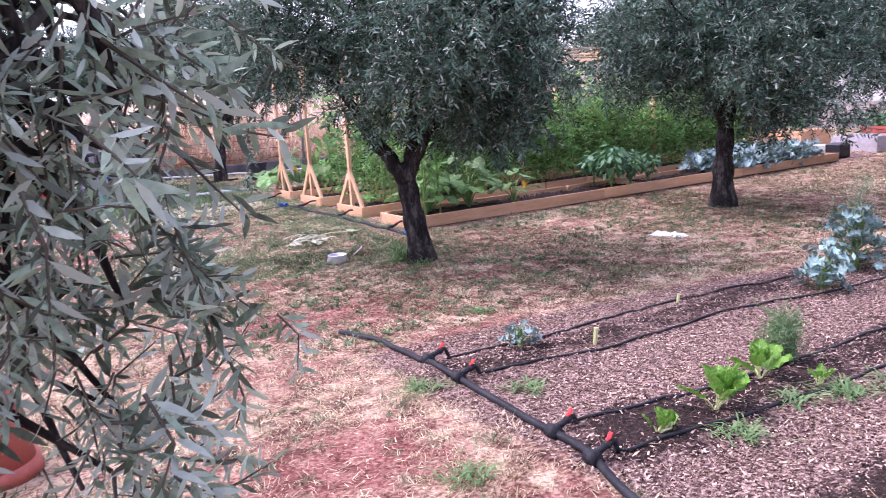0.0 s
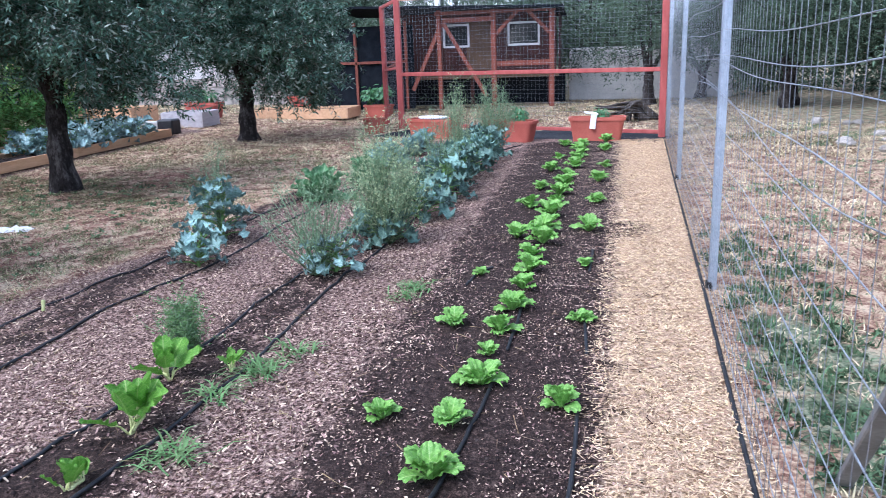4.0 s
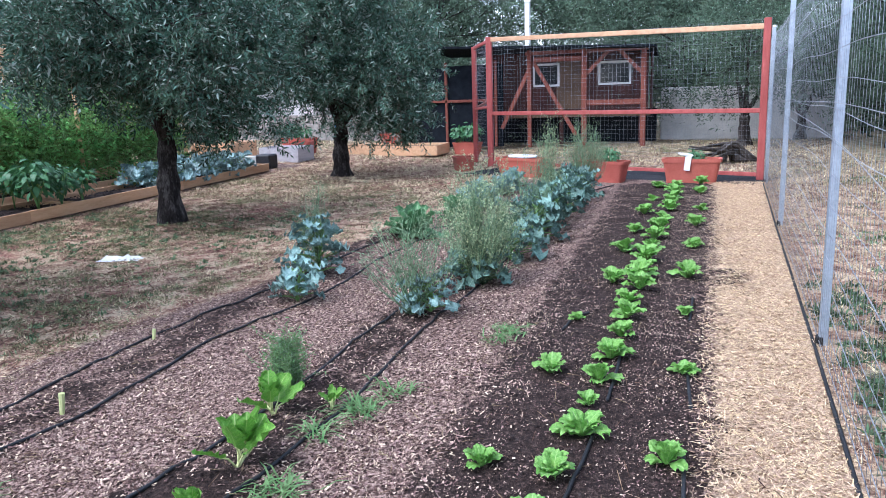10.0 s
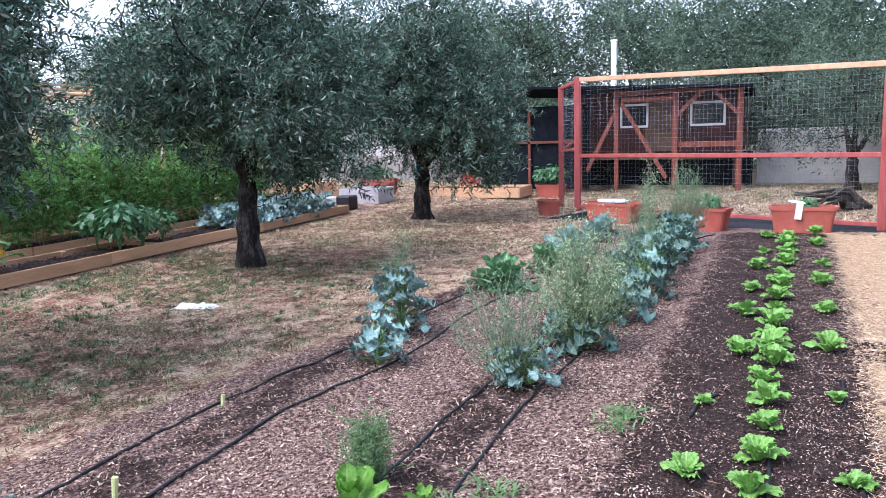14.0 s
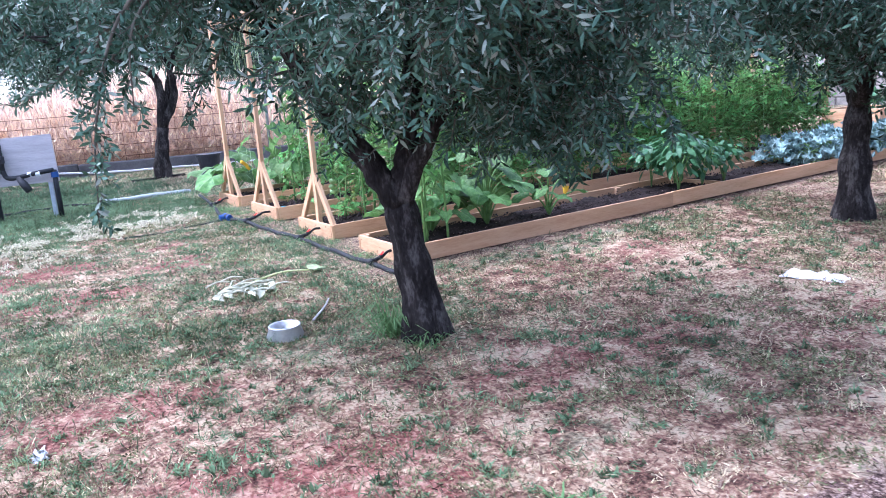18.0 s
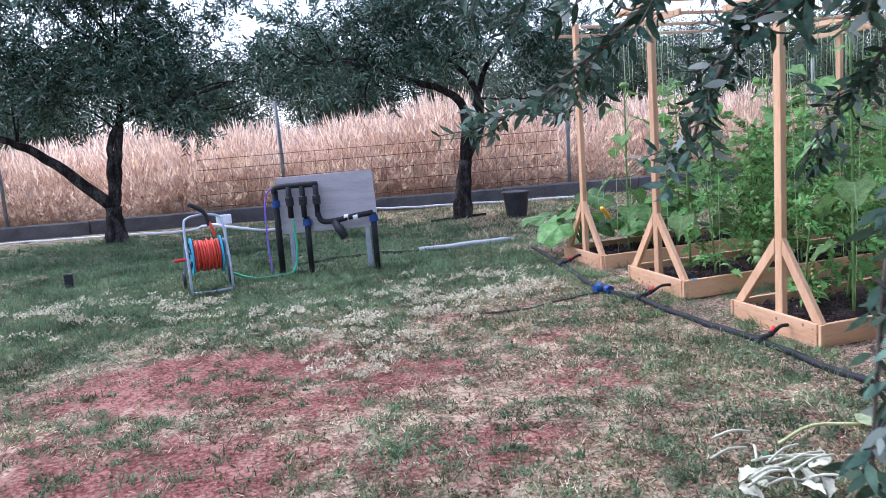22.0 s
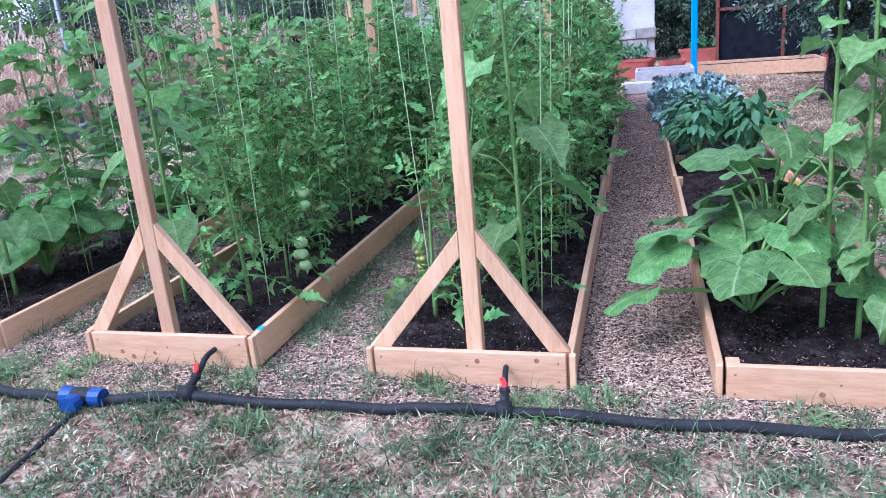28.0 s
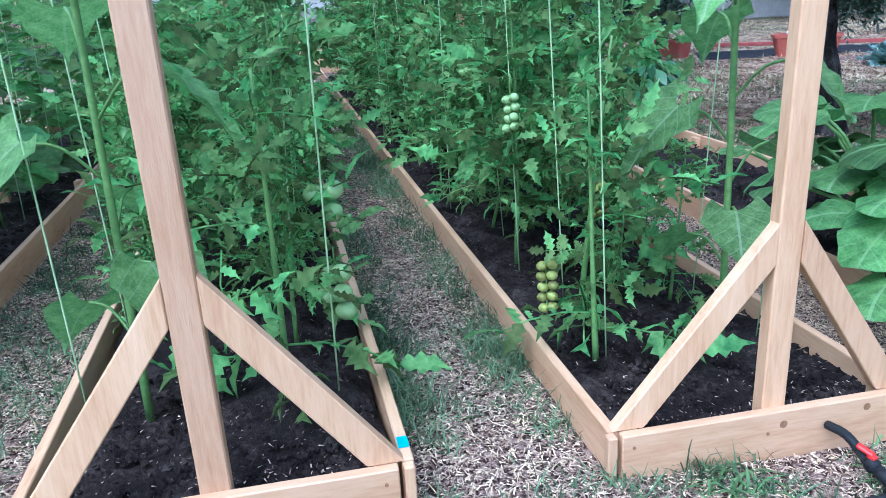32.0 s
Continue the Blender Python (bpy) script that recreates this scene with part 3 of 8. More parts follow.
def build_ground():
    xs, ys = axis(-3, 18, 0.075, True), axis(-3, 22, 0.075, True)
    gx, gy = np.meshgrid(xs, ys)
    x, y = gx.ravel(), gy.ravel()
    v = np.stack([x, y, ground_z(x, y)], 1)
    w, h = len(xs), len(ys)
    i = (np.arange(h - 1)[:, None] * w + np.arange(w - 1)[None]).ravel()
    me = np_mesh("ground", v, np.stack([i, i + 1, i + w + 1, i + w], 1), M_GROUND)
    for k, val in zones(x, y).items():
        me.attributes.new(k, "FLOAT", "POINT").data.foreach_set("value", val.astype(np.float32))
    me.polygons.foreach_set("use_smooth", [True] * len(me.polygons))
    ob = new("ground", me)
    tagged(ob, "dry orchard ground with patchy grass, bark mulch, compost and straw", "ground", "", "structure")


build_ground()


def gnd(x, y):
    return float(ground_z(np.array([x]), np.array([y]))[0])

# ---- raised beds ----
PLANK_T, SKEW = 0.029, 0.025
BED_END = 14.2
BEDS = [  # y at the near end: low side, high side; near x
    ("bed of climbers", 12.486, 13.335, 4.475),
    ("bed of tomatoes", 11.076, 11.952, 4.458),
    ("bed of tomatoes", 9.706, 10.588, 4.518),
    ("bed of squash", 8.332, 9.19, 4.545),
]


def bed_y(y0, x):
    return y0 + SKEW * (x - 4.5)


def knots(bm_owner, n, sx, z0, seed):
    r = np.random.default_rng(seed)
    for _ in range(n):
        bm = bmesh.new()
        bmesh.ops.create_circle(bm, cap_ends=True, radius=float(r.uniform(0.006, 0.013)), segments=9)
        k = part("knot", bm, M_KNOT, bm_owner)
        k.matrix_basis = pose(-PLANK_T - 0.0008, float(r.uniform(-sx, sx)), 0.075 + float(r.uniform(-z0, z0)), 0, -90, 0)


def raised_bed(i, y0, y1, x0):
    yc = (y0 + y1) / 2
    g = gnd(x0, yc) - 0.01
    top = g + 0.15
    ob = thing("raised_bed", x0, yc, g, "long raised vegetable bed edged with new pale larch planks", "raised bed", "raised beds")
    w = y1 - y0
    rows = [(x0, 7.9), (7.9, 11.2), (11.2, BED_END + (1.2 if i == 2 else 0))]
    for side in (-1, 1):
        for k, (a, b) in enumerate(rows):
            bm = bmesh.new()
            jog = 0.012 * ((i + k + (side > 0)) % 3 - 1)
            rise = float(gz(0, bed_y(yc, (a + b) / 2)) - gz(0, yc))
            pa = (a - x0 + 0.003, side * (w / 2 - PLANK_T / 2) + SKEW * (a - x0) + jog, 0.075 + rise)
            pb = (b - x0 - 0.003, side * (w / 2 - PLANK_T / 2) + SKEW * (b - x0) + jog, 0.075 + rise)
            beam(bm, pa, pb, PLANK_T, 0.15, 0.003)
            part("side_plank", bm, M_WOOD, ob)
            if k:
                bm = bmesh.new()
                box(bm, (pa[0], pa[1] - side * 0.04, 0.06), (0.07, 0.04, 0.17))
                part("joint_block", bm, M_WOODV, ob)
    bm = bmesh.new()
    box(bm, (-PLANK_T / 2, 0, 0.075), (PLANK_T, w - 0.078, 0.15), None, 0.003)
    end = part("end_plank", bm, M_WOODY, ob)
    knots(end, 3, w * 0.4, 0.05, 40 + i)
    for s in (-1, 1):  # the side planks' end grain shows beside the end plank
        bm = bmesh.new()
        box(bm, (-PLANK_T / 2, s * (w / 2 - PLANK_T / 2), 0.075), (PLANK_T, PLANK_T - 0.004, 0.149), None, 0.003)
        part("corner_block", bm, M_WOODV, ob)
        bm = bmesh.new()
        box(bm, (0.03, s * (w / 2 - 0.065), 0.078), (0.055, 0.05, 0.14), None, 0.003)
        part("corner_peg", bm, M_WOODV, ob)
    for s, z in ((-1, 0.035), (-1, 0.115), (1, 0.035), (1, 0.115), (0, 0.09)):
        bm = bmesh.new()
        bmesh.ops.create_cone(bm, cap_ends=True, radius1=0.005, radius2=0.004, depth=0.004, segments=8)
        sc = part("screw", bm, M_KNOT, ob)
        sc.matrix_basis = pose(-PLANK_T - 0.001, s * (w / 2 - 0.07), z, 0, 90, 0)
    bm = bmesh.new()
    box(bm, (BED_END - x0 + (1.2 if i == 2 else 0), SKEW * (BED_END - x0), 0.08), (PLANK_T, w - 0.09, 0.15))
    part("far_plank", bm, M_WOODY, ob)
    if i == 3:
        for xx in (4.3, 6.9):
            bm = bmesh.new()
            box(bm, (xx, SKEW * xx, 0.10), (PLANK_T, w - 0.09, 0.09))
            part("cross_plank", bm, M_WOODY, ob)
    # the soil, a little mounded
    L = BED_END - x0
    nx, ny = 150, 14
    u, v = np.meshgrid(np.linspace(0.005, L - 0.02, nx), np.linspace(-w / 2 + 0.04, w / 2 - 0.04, ny))
    z = 0.095 + 0.014 * np.sin(u * 7 + 2 * np.sin(v * 9)) + 0.010 * np.sin(u * 19 + v * 23) + 0.008 * RNG.standard_normal(u.shape)
    z -= 0.02 * (np.abs(v) > w / 2 - 0.1)
    pts = np.stack([u.ravel(), (v + SKEW * u).ravel(), z.ravel()], 1)
    q = (np.arange(ny - 1)[:, None] * nx + np.arange(nx - 1)[None]).ravel()
    soil = part("soil", np_mesh("soil", pts, np.stack([q, q + 1, q + nx + 1, q + nx], 1), M_COMPOST), None, ob, "loose dark compost")
    return ob, g


BED_Z = []
for i, (_, y0, y1, x0) in enumerate(BEDS):
    b, g = raised_bed(i, y0, y1, x0)
    BED_Z.append(g + 0.095)


def trellis(i, y0, y1, x0):
    """An end post with two braces and a crossbar, posts down the bed, long battens and twine."""
    yc = (y0 + y1) / 2
    g = gnd(x0, yc)
    w = y1 - y0
    ob = thing("trellis", x0 + 0.022, yc, g - 0.01, "tall pale timber trellis strung with green twine over a bed", "trellis", "trellises")
    top = 2.38
    lean = 0.0
    shift = (0.0, 0.005, -0.03)[i]
    for k, dx in enumerate((0.0, 3.2, 6.4, 9.4)):
        yy = SKEW * dx + shift
        bm = bmesh.new()
        beam(bm, (dx, yy, 0.0 if k else 0.075), (dx, yy + lean, top), 0.068, 0.045)
        post = part("post", bm, M_WOODV, ob)
        for zz in ((top - 0.06, top - 0.19) if k or i else ()):
            bm = bmesh.new()
            box(bm, (dx - 0.045, yy + lean, zz), (0.026, w + 0.1, 0.05))
            part("crossbar", bm, M_WOODY, ob)
        if k or i:  # loose twine hanging from the lower bar
            for q in range(12):
                y2 = yy + (q / 11 - 0.5) * w * 0.95 + float(RNG.uniform(-.02, .02))
                e = float(RNG.uniform(0.2, 0.6))
                tw = spline([(dx - 0.06, y2, top - 0.18), (dx - 0.062, y2 + 0.01, top - 0.2 - e * 0.5), (dx - 0.055, y2 + 0.02, top - 0.2 - e)], 4)
                part("twine_end", tube_mesh("twine_end", tw, 0.0028, M_STRING, 3), None, ob)
        if k == 0:
            for s in (-1, 1):
                # cut level on the plank and upright against the post
                yp, out, inn = s * 0.035 + shift, s * (w / 2 - 0.022), s * (w / 2 - 0.108)
                face = [(out, 0.149), (inn, 0.149), (yp, 0.545), (yp, 0.655)]
                bm = bmesh.new()
                near = [bm.verts.new((dx - 0.024, y, z)) for y, z in face]
                far = [bm.verts.new((dx + 0.012, y, z)) for y, z in face]
                bm.faces.new(near)
                bm.faces.new(far[::-1])
                for q in range(4):
                    bm.faces.new((near[q], far[q], far[(q + 1) % 4], near[(q + 1) % 4]))
                bmesh.ops.recalc_face_normals(bm, faces=bm.faces[:])
                bmesh.ops.bevel(bm, geom=bm.edges[:], offset=0.003, segments=1, affect="EDGES")
                part("brace", bm, M_WOODV, ob)
    for s in (-1, 1):
        bm = bmesh.new()
        beam(bm, (-0.1, s * (w / 2 - 0.1), top - 0.075), (9.5, SKEW * 9.5 + s * (w / 2 - 0.1), top - 0.075), 0.022, 0.028)
        part("batten", bm, M_WOOD, ob)
    for s in (-1, 1):
        for k in range(20):
            dx = 0.3 + k * 0.46 + float(RNG.uniform(-.08, .08))
            yy = SKEW * dx + s * (w / 2 - 0.1)
            inn = float(RNG.uniform(0.0, 0.16))
            pts = spline([(dx, yy, top - 0.1), (dx + 0.01, yy - s * inn * 0.5, 1.2), (dx + 0.02, yy - s * inn, 0.13)], 8)
            part("twine", tube_mesh("twine", pts, 0.0025, M_STRING, 4), None, ob)
    return ob


for i in range(3):
    trellis(i, *BEDS[i][1:])


# ---- pipes and valves ----
def pipe(name, pts, r, material, label, n=40, sides=10, wob=0.0):
    p = spline(pts, n)
    if wob:
        p[:, :2] += wob * np.stack([np.sin(p[:, 0] * 3.1 + p[:, 1] * 2.3), np.sin(p[:, 0] * 2.7 + 1.7)], 1)
    p[:, 2] = [gnd(a, b) + r + (q if abs(q) > 1e-6 else 0) for a, b, q in p]
    return solo(name, tube_mesh(name, p, r, material, sides), None, label, "pipe")


def valve(x, y, ang, to_z, reach, lead, reddir=1):
    """A tee on the main pipe with a small red-handled valve and a stub towards the bed."""
    g = gnd(x, y)
    ob = thing("irrigation_valve", x, y, g, "small black irrigation valve with a red handle on the main pipe", "valve", "irrigation valves", rz=ang)
    bm = bmesh.new()
    bmesh.ops.create_cone(bm, cap_ends=True, radius1=0.034, radius2=0.034, depth=0.06, segments=14, matrix=pose(0, 0, 0.03, 90, 0, 0))
    part("tee", bm, M_PIPE, ob, "", True)
    bm = bmesh.new()
    bmesh.ops.create_cone(bm, cap_ends=True, radius1=0.018, radius2=0.015, depth=0.07, segments=10, matrix=pose(0.055, 0, 0.05, 0, 80, 0))
    part("valve_body", bm, M_PIPE, ob, "", True)
    bm = bmesh.new()
    bmesh.ops.create_uvsphere(bm, u_segments=10, v_segments=8, radius=0.021, matrix=pose(0.095, 0, 0.06))
    part("ball_housing", bm, M_PIPE, ob, "", True)
    bm = bmesh.new()
    box(bm, (0.098, 0, 0.08), (0.022, 0.018, 0.012), None, 0.003)
    box(bm, (0.115, 0.004, 0.09), (0.045, 0.02, 0.012), pose(0, 0, 0, 0, -20, 25), 0.004)
    part("handle", bm, M_REDVALVE, ob, "red plastic lever")
    pts = spline([(0.11, 0, 0.06), (0.5 * (0.11 + reach), 0, 0.07 + 0.4 * to_z), (reach, 0, 0.03 + to_z)], 10)
    part("stub_pipe", tube_mesh("stub_pipe", pts, 0.012, M_PIPE), None, ob)
    return ob


# main pipe in front of the raised beds
pipe("main_pipe", [(4.33, 8.12, 0), (4.31, 8.55, 0), (4.25, 9.14, 0), (4.24, 9.95, 0), (4.19, 10.4, 0), (4.13, 11.2, 0), (4.04, 11.65, 0), (4.05, 12.0, 0), (4.24, 13.0, 0), (4.4, 14.2, 0)], 0.022, M_PIPE,
     "thick black plastic irrigation pipe lying on the ground", 60, 12)
end_cap = bmesh.new()
bmesh.ops.create_cone(end_cap, cap_ends=True, radius1=0.044, radius2=0.044, depth=0.07, segments=16)
bmesh.ops.create_cone(end_cap, cap_ends=True, radius1=0.036, radius2=0.036, depth=0.05, segments=16, matrix=pose(0, 0, 0.06))
solo("pipe_end_cap", end_cap, M_BLUE, "blue screw cap closing the end of the irrigation pipe", "pipe cap", m=pose(4.33, 8.07, gnd(4.33, 8.07) + 0.045, 90, 0, 0), smooth=False)
for x, y, r in ((4.31, 8.53, 0.24), (4.24, 9.95, 0.24), (4.135, 11.23, 0.3), (4.22, 12.9, 0.26)):
    valve(x, y, 8, 0.06, r, 0)
tee = thing("pipe_tee", 4.04, 11.65, gnd(4.04, 11.65), "blue compression tee joining two black pipes", "pipe fitting")
for nm, m in (("nut", pose(0, 0.07, 0.035, 90, 0, 0)), ("nut", pose(0, -0.07, 0.035, 90, 0, 0)), ("nut", pose(-0.07, 0, 0.035, 0, 90, 0))):
    bm = bmesh.new()
    bmesh.ops.create_cone(bm, cap_ends=True, radius1=0.04, radius2=0.036, depth=0.05, segments=12, matrix=m)
    part(nm, bm, M_BLUE, tee, "ribbed blue nut")
bm = bmesh.new()
bmesh.ops.create_cone(bm, cap_ends=True, radius1=0.036, radius2=0.036, depth=0.11, segments=12, matrix=pose(0, 0, 0.035, 90, 0, 0))
part("body", bm, M_PIPE, tee)
pipe("feed_pipe", [(3.98, 11.64, -0.004), (3.6, 11.57, -0.012), (3.19, 11.51, -0.01), (2.88, 11.54, -0.014), (2.5, 11.6, -0.03)], 0.012, M_PIPE, "thin black feed pipe half sunk in the grass", 30, 8)

# main pipe along the head of the rows
pipe("main_pipe", [(2.1, 5.1, 0), (2.2, 4.57, 0), (2.17, 3.7, 0), (2.06, 2.45, 0), (1.93, 1.97, 0), (1.84, 1.3, 0), (1.8, 0.5, 0)], 0.019, M_PIPE,
     "black plastic irrigation pipe lying across the head of the rows", 40, 12)
for x, y in ((2.2, 3.96), (2.15, 3.53), (2.07, 2.58), (2.0, 2.24)):
    valve(x, y, 5, -0.02, 0.16, 0)


def drip(pts, seed):
    p = np.array([(a, b, 0.0) for a, b in pts])
    return pipe("drip_line", p, 0.0085, M_PIPE, "thin black drip irrigation tube lying on the soil", 70, 6, 0.018)


drip([(2.36, 3.96), (3.1, 3.9), (4.0, 3.93), (5.2, 3.8), (5.7, 3.72), (7.1, 3.6), (8.1, 3.5), (8.7, 3.0)], 1)
drip([(2.3, 3.53), (3.15, 3.43), (4.2, 3.42), (5.4, 3.26), (6.2, 3.24), (7.0, 3.24), (7.7, 3.2), (8.6, 3.05), (9.6, 3.0)], 2)
drip([(2.2, 2.59), (2.62, 2.55), (3.29, 2.5), (4.08, 2.46), (5.3, 2.42), (7.0, 2.3), (9.0, 2.2), (11.2, 2.15)], 3)
drip([(2.15, 2.25), (2.4, 2.18), (3.56, 2.13), (4.8, 2.11), (5.4, 2.1), (7.7, 1.96), (9.5, 1.85), (11.5, 1.75), (12.2, 1.5)], 4)
drip([(2.0, 1.05), (2.7, 0.97), (3.4, 0.93)], 5)
drip([(3.7, 0.9), (4.1, 0.87), (4.5, 0.85)], 6)
drip([(2.0, 0.6), (2.6, 0.56), (3.25, 0.57)], 7)
drip([(3.75, 0.53), (4.2, 0.52)], 8)
drip([(4.75, 1.22), (5.0, 1.2), (5.15, 1.12)], 9)
drip([(5.15, 0.5), (5.6, 0.49)], 10)

# ---- olive trees ----


def lens_leaf(l, w, cup=0.12, n=3):
    """A pointed leaf along x, folded a little on its midrib."""
    v, f = [(0, 0, 0)], []
    for k in range(1, n):
        u = k / n
        ww = w * math.sin(math.pi * u ** 0.85) * 0.5
        z = -0.12 * l * u * u
        v += [(l * u, ww, z + cup * w), (l * u, -ww, z + cup * w)]
    v.append((l, 0, -0.14 * l))
    f.append((0, 2, 1))
    for k in range(1, n - 1):
        a, b, c, d = 2 * k - 1, 2 * k, 2 * k + 1, 2 * k + 2
        f += [(a, b, d), (a, d, c)]
    f.append((2 * n - 3, 2 * n - 2, 2 * n - 1))
    return np.array(v, dtype=float), np.array(f)


def sprig(seed, length, pairs, leaf_l, leaf_w, n=3):
    """A twig along x with opposite pairs of leaves: leaves (v, f) and twig (v, f)."""
    r = np.random.default_rng(seed)
    s = Soup()
    lv, lf = lens_leaf(1.0, leaf_w / leaf_l, 0.12, n)
    m, locs = [], []
    for k in range(pairs):
        u = (k + 0.6) / pairs
        base = np.array([length * u, 0.02 * math.sin(u * 5 + seed), -0.25 * length * u * u])
        spin = k * 1.45 + r.uniform(-0.4, 0.4)
        for sgn in (0, math.pi):
            a = spin + sgn
            out = np.array([0.62, 0.78 * math.cos(a), 0.78 * math.sin(a)]) + r.normal(0, 0.14, 3)
            out /= np.linalg.norm(out)
            side = np.cross([0, 0, 1.0], out)
            side /= np.linalg.norm(side) + 1e-6
            rot = np.stack([out, side, np.cross(out, side)], 1)
            sz = leaf_l * r.uniform(0.7, 1.15)
            m.append(rot * sz)
            locs.append(base)
    s.copies(lv, lf, np.array(m), np.array(locs))
    us = np.linspace(0, 1, 3)
    tv, tf = tube_np(np.stack([length * us, 0.02 * np.sin(us * 5 + seed), -0.25 * length * us * us], 1), np.linspace(0.004, 0.0015, 3), 3)
    tf = tf[:12]
    return np.concatenate(s.v), np.concatenate(s.f), tv, tf


def olive_tree(name, x, y, limbs, blobs, n_sprigs, seed, label, trunk_r=0.13, leaf=0.062, pairs=7, fork=None, lean=(0, 0), limb_r=0.62, leaf_w=0.26, clear=None, lo=0.55, sprig_len=0.2, drop=0.5, group="olive trees", leaf_m=None, bunch=18, far=False):
    """limbs: lists of points from the trunk's fork; blobs: (cx, cy, cz, rx, ry, rz) lumps of the crown, all from the tree's foot."""
    r = np.random.default_rng(seed)
    g = gnd(x, y)
    ob = thing(name, x, y, g, label, "olive tree", group)
    fork = fork or (lean[0], lean[1], 0.95)
    s = Soup()
    base = spline([(0, 0, -0.08), (fork[0] * 0.15, fork[1] * 0.2, fork[2] * 0.3), (fork[0] * 0.6, fork[1] * 0.55, fork[2] * 0.65), fork], 16)
    us = np.linspace(0, 1, len(base))
    rr = trunk_r * (1.0 - 0.32 * us + 0.55 * np.exp(-us * 9)) * (1 + 0.07 * np.sin(us * 17 + seed))
    v, f = tube_np(base, rr, 20)
    ang = np.arctan2(v[:, 1] - np.interp(v[:, 2], base[:, 2], base[:, 1]), v[:, 0] - np.interp(v[:, 2], base[:, 2], base[:, 0]))
    rip = 1 + 0.10 * np.sin(ang * 5 + v[:, 2] * 6 + seed) + 0.06 * np.sin(ang * 9 - v[:, 2] * 11)
    cx, cy = np.interp(v[:, 2], base[:, 2], base[:, 0]), np.interp(v[:, 2], base[:, 2], base[:, 1])
    v[:, 0], v[:, 1] = cx + (v[:, 0] - cx) * rip, cy + (v[:, 1] - cy) * rip
    s.add(v, f)
    me = s.mesh("trunk", M_BARK)
    me.polygons.foreach_set("use_smooth", [True] * len(me.polygons))
    part("trunk", me, None, ob, "gnarled dark grey trunk")
    tips = []
    for k, pts in enumerate(limbs):
        p = spline([fork] + [tuple(q) for q in pts], 20)
        p += r.normal(0, 0.008, p.shape)
        p[0] = fork
        r0 = trunk_r * (limb_r if k < 2 else 0.45)
        lim = part("limb", tube_mesh("limb", p, np.linspace(r0, 0.02, len(p)), M_BARK, 10), None, ob)
        tips += [p[len(p) // 2], p[-4], p[-1]]
    tips = np.array(tips)
    # branches reaching into the lumps of the crown
    br = Soup()
    for b in blobs:
        c = np.array(b[:3])
        for _ in range(4):
            tip = c + r.normal(0, 0.42, 3) * np.array(b[3:])
            st = tips[np.argmin(np.linalg.norm(tips - tip, axis=1))]
            mid = (st + tip) / 2 + r.normal(0, 0.09, 3)
            br.tube(spline([st, mid, tip], 8), np.linspace(0.022, 0.005, 9), 5)
    part("branch", br.mesh("branch", M_BARK), None, ob)["kind"] = "stuff"
    # sprigs in the lumps, denser towards their skins
    bl = np.array(blobs)
    vol = bl[:, 3] * bl[:, 4] * bl[:, 5]
    pick = r.choice(len(bl), n_sprigs, p=vol ** 0.8 / np.sum(vol ** 0.8))
    d = r.normal(size=(n_sprigs, 3))
    d /= np.linalg.norm(d, axis=1)[:, None]
    rad = r.uniform(0.3, 1.0, n_sprigs) ** 0.55
    lump = 1 + 0.22 * np.sin(d[:, 0] * 6 + pick) * np.sin(d[:, 1] * 5 + 2 * pick) + 0.1 * np.sin(d[:, 2] * 11 + pick)
    pos = bl[pick, :3] + d * (rad * lump)[:, None] * bl[pick, 3:]
    # sprigs hang together in bunches with gaps between them
    of = r.integers(0, max(1, n_sprigs // bunch), n_sprigs)
    off = r.normal(0, sprig_len * 0.6, (n_sprigs, 3))
    pos = pos[of] + off
    d = 0.6 * d[of] + off / (np.linalg.norm(off, axis=1)[:, None] + 1e-6)
    d /= np.linalg.norm(d, axis=1)[:, None] + 1e-6
    keep = pos[:, 2] > lo + 0.2 * np.sin(pos[:, 0] * 4) * np.sin(pos[:, 1] * 5)
    if clear:
        keep &= np.hypot(pos[:, 0] - clear[0], pos[:, 1] - clear[1]) > clear[2]
    pos, d = pos[keep], d[keep]
    n = len(pos)
    yaw = np.arctan2(d[:, 1], d[:, 0]) + r.normal(0, 0.8, n)
    pitch = r.normal(-0.1, 0.55, n) + 0.5 * d[:, 2] - drop * (d[:, 2] < 0.2)
    m = turns(yaw, pitch, r.uniform(0, 6.28, n)) * r.uniform(0.7, 1.25, n)[:, None, None]
    leaves, twigs = Soup(), Soup()
    kind = r.integers(0, 4, n)
    for k in range(4):
        lv, lf, tv, tf = sprig(seed * 7 + k, sprig_len, pairs, leaf, leaf * leaf_w, 2 if far else 3)
        sel = kind == k
        leaves.copies(lv, lf, m[sel], pos[sel])
        if not far:
            twigs.copies(tv, tf, m[sel], pos[sel])
    part("foliage", leaves.mesh("foliage", leaf_m or M_OLIVE), None, ob, "grey-green narrow leaves")["kind"] = "stuff"
    if not far:
        part("twig", twigs.mesh("twig", M_TWIG), None, ob)["kind"] = "stuff"
    return ob


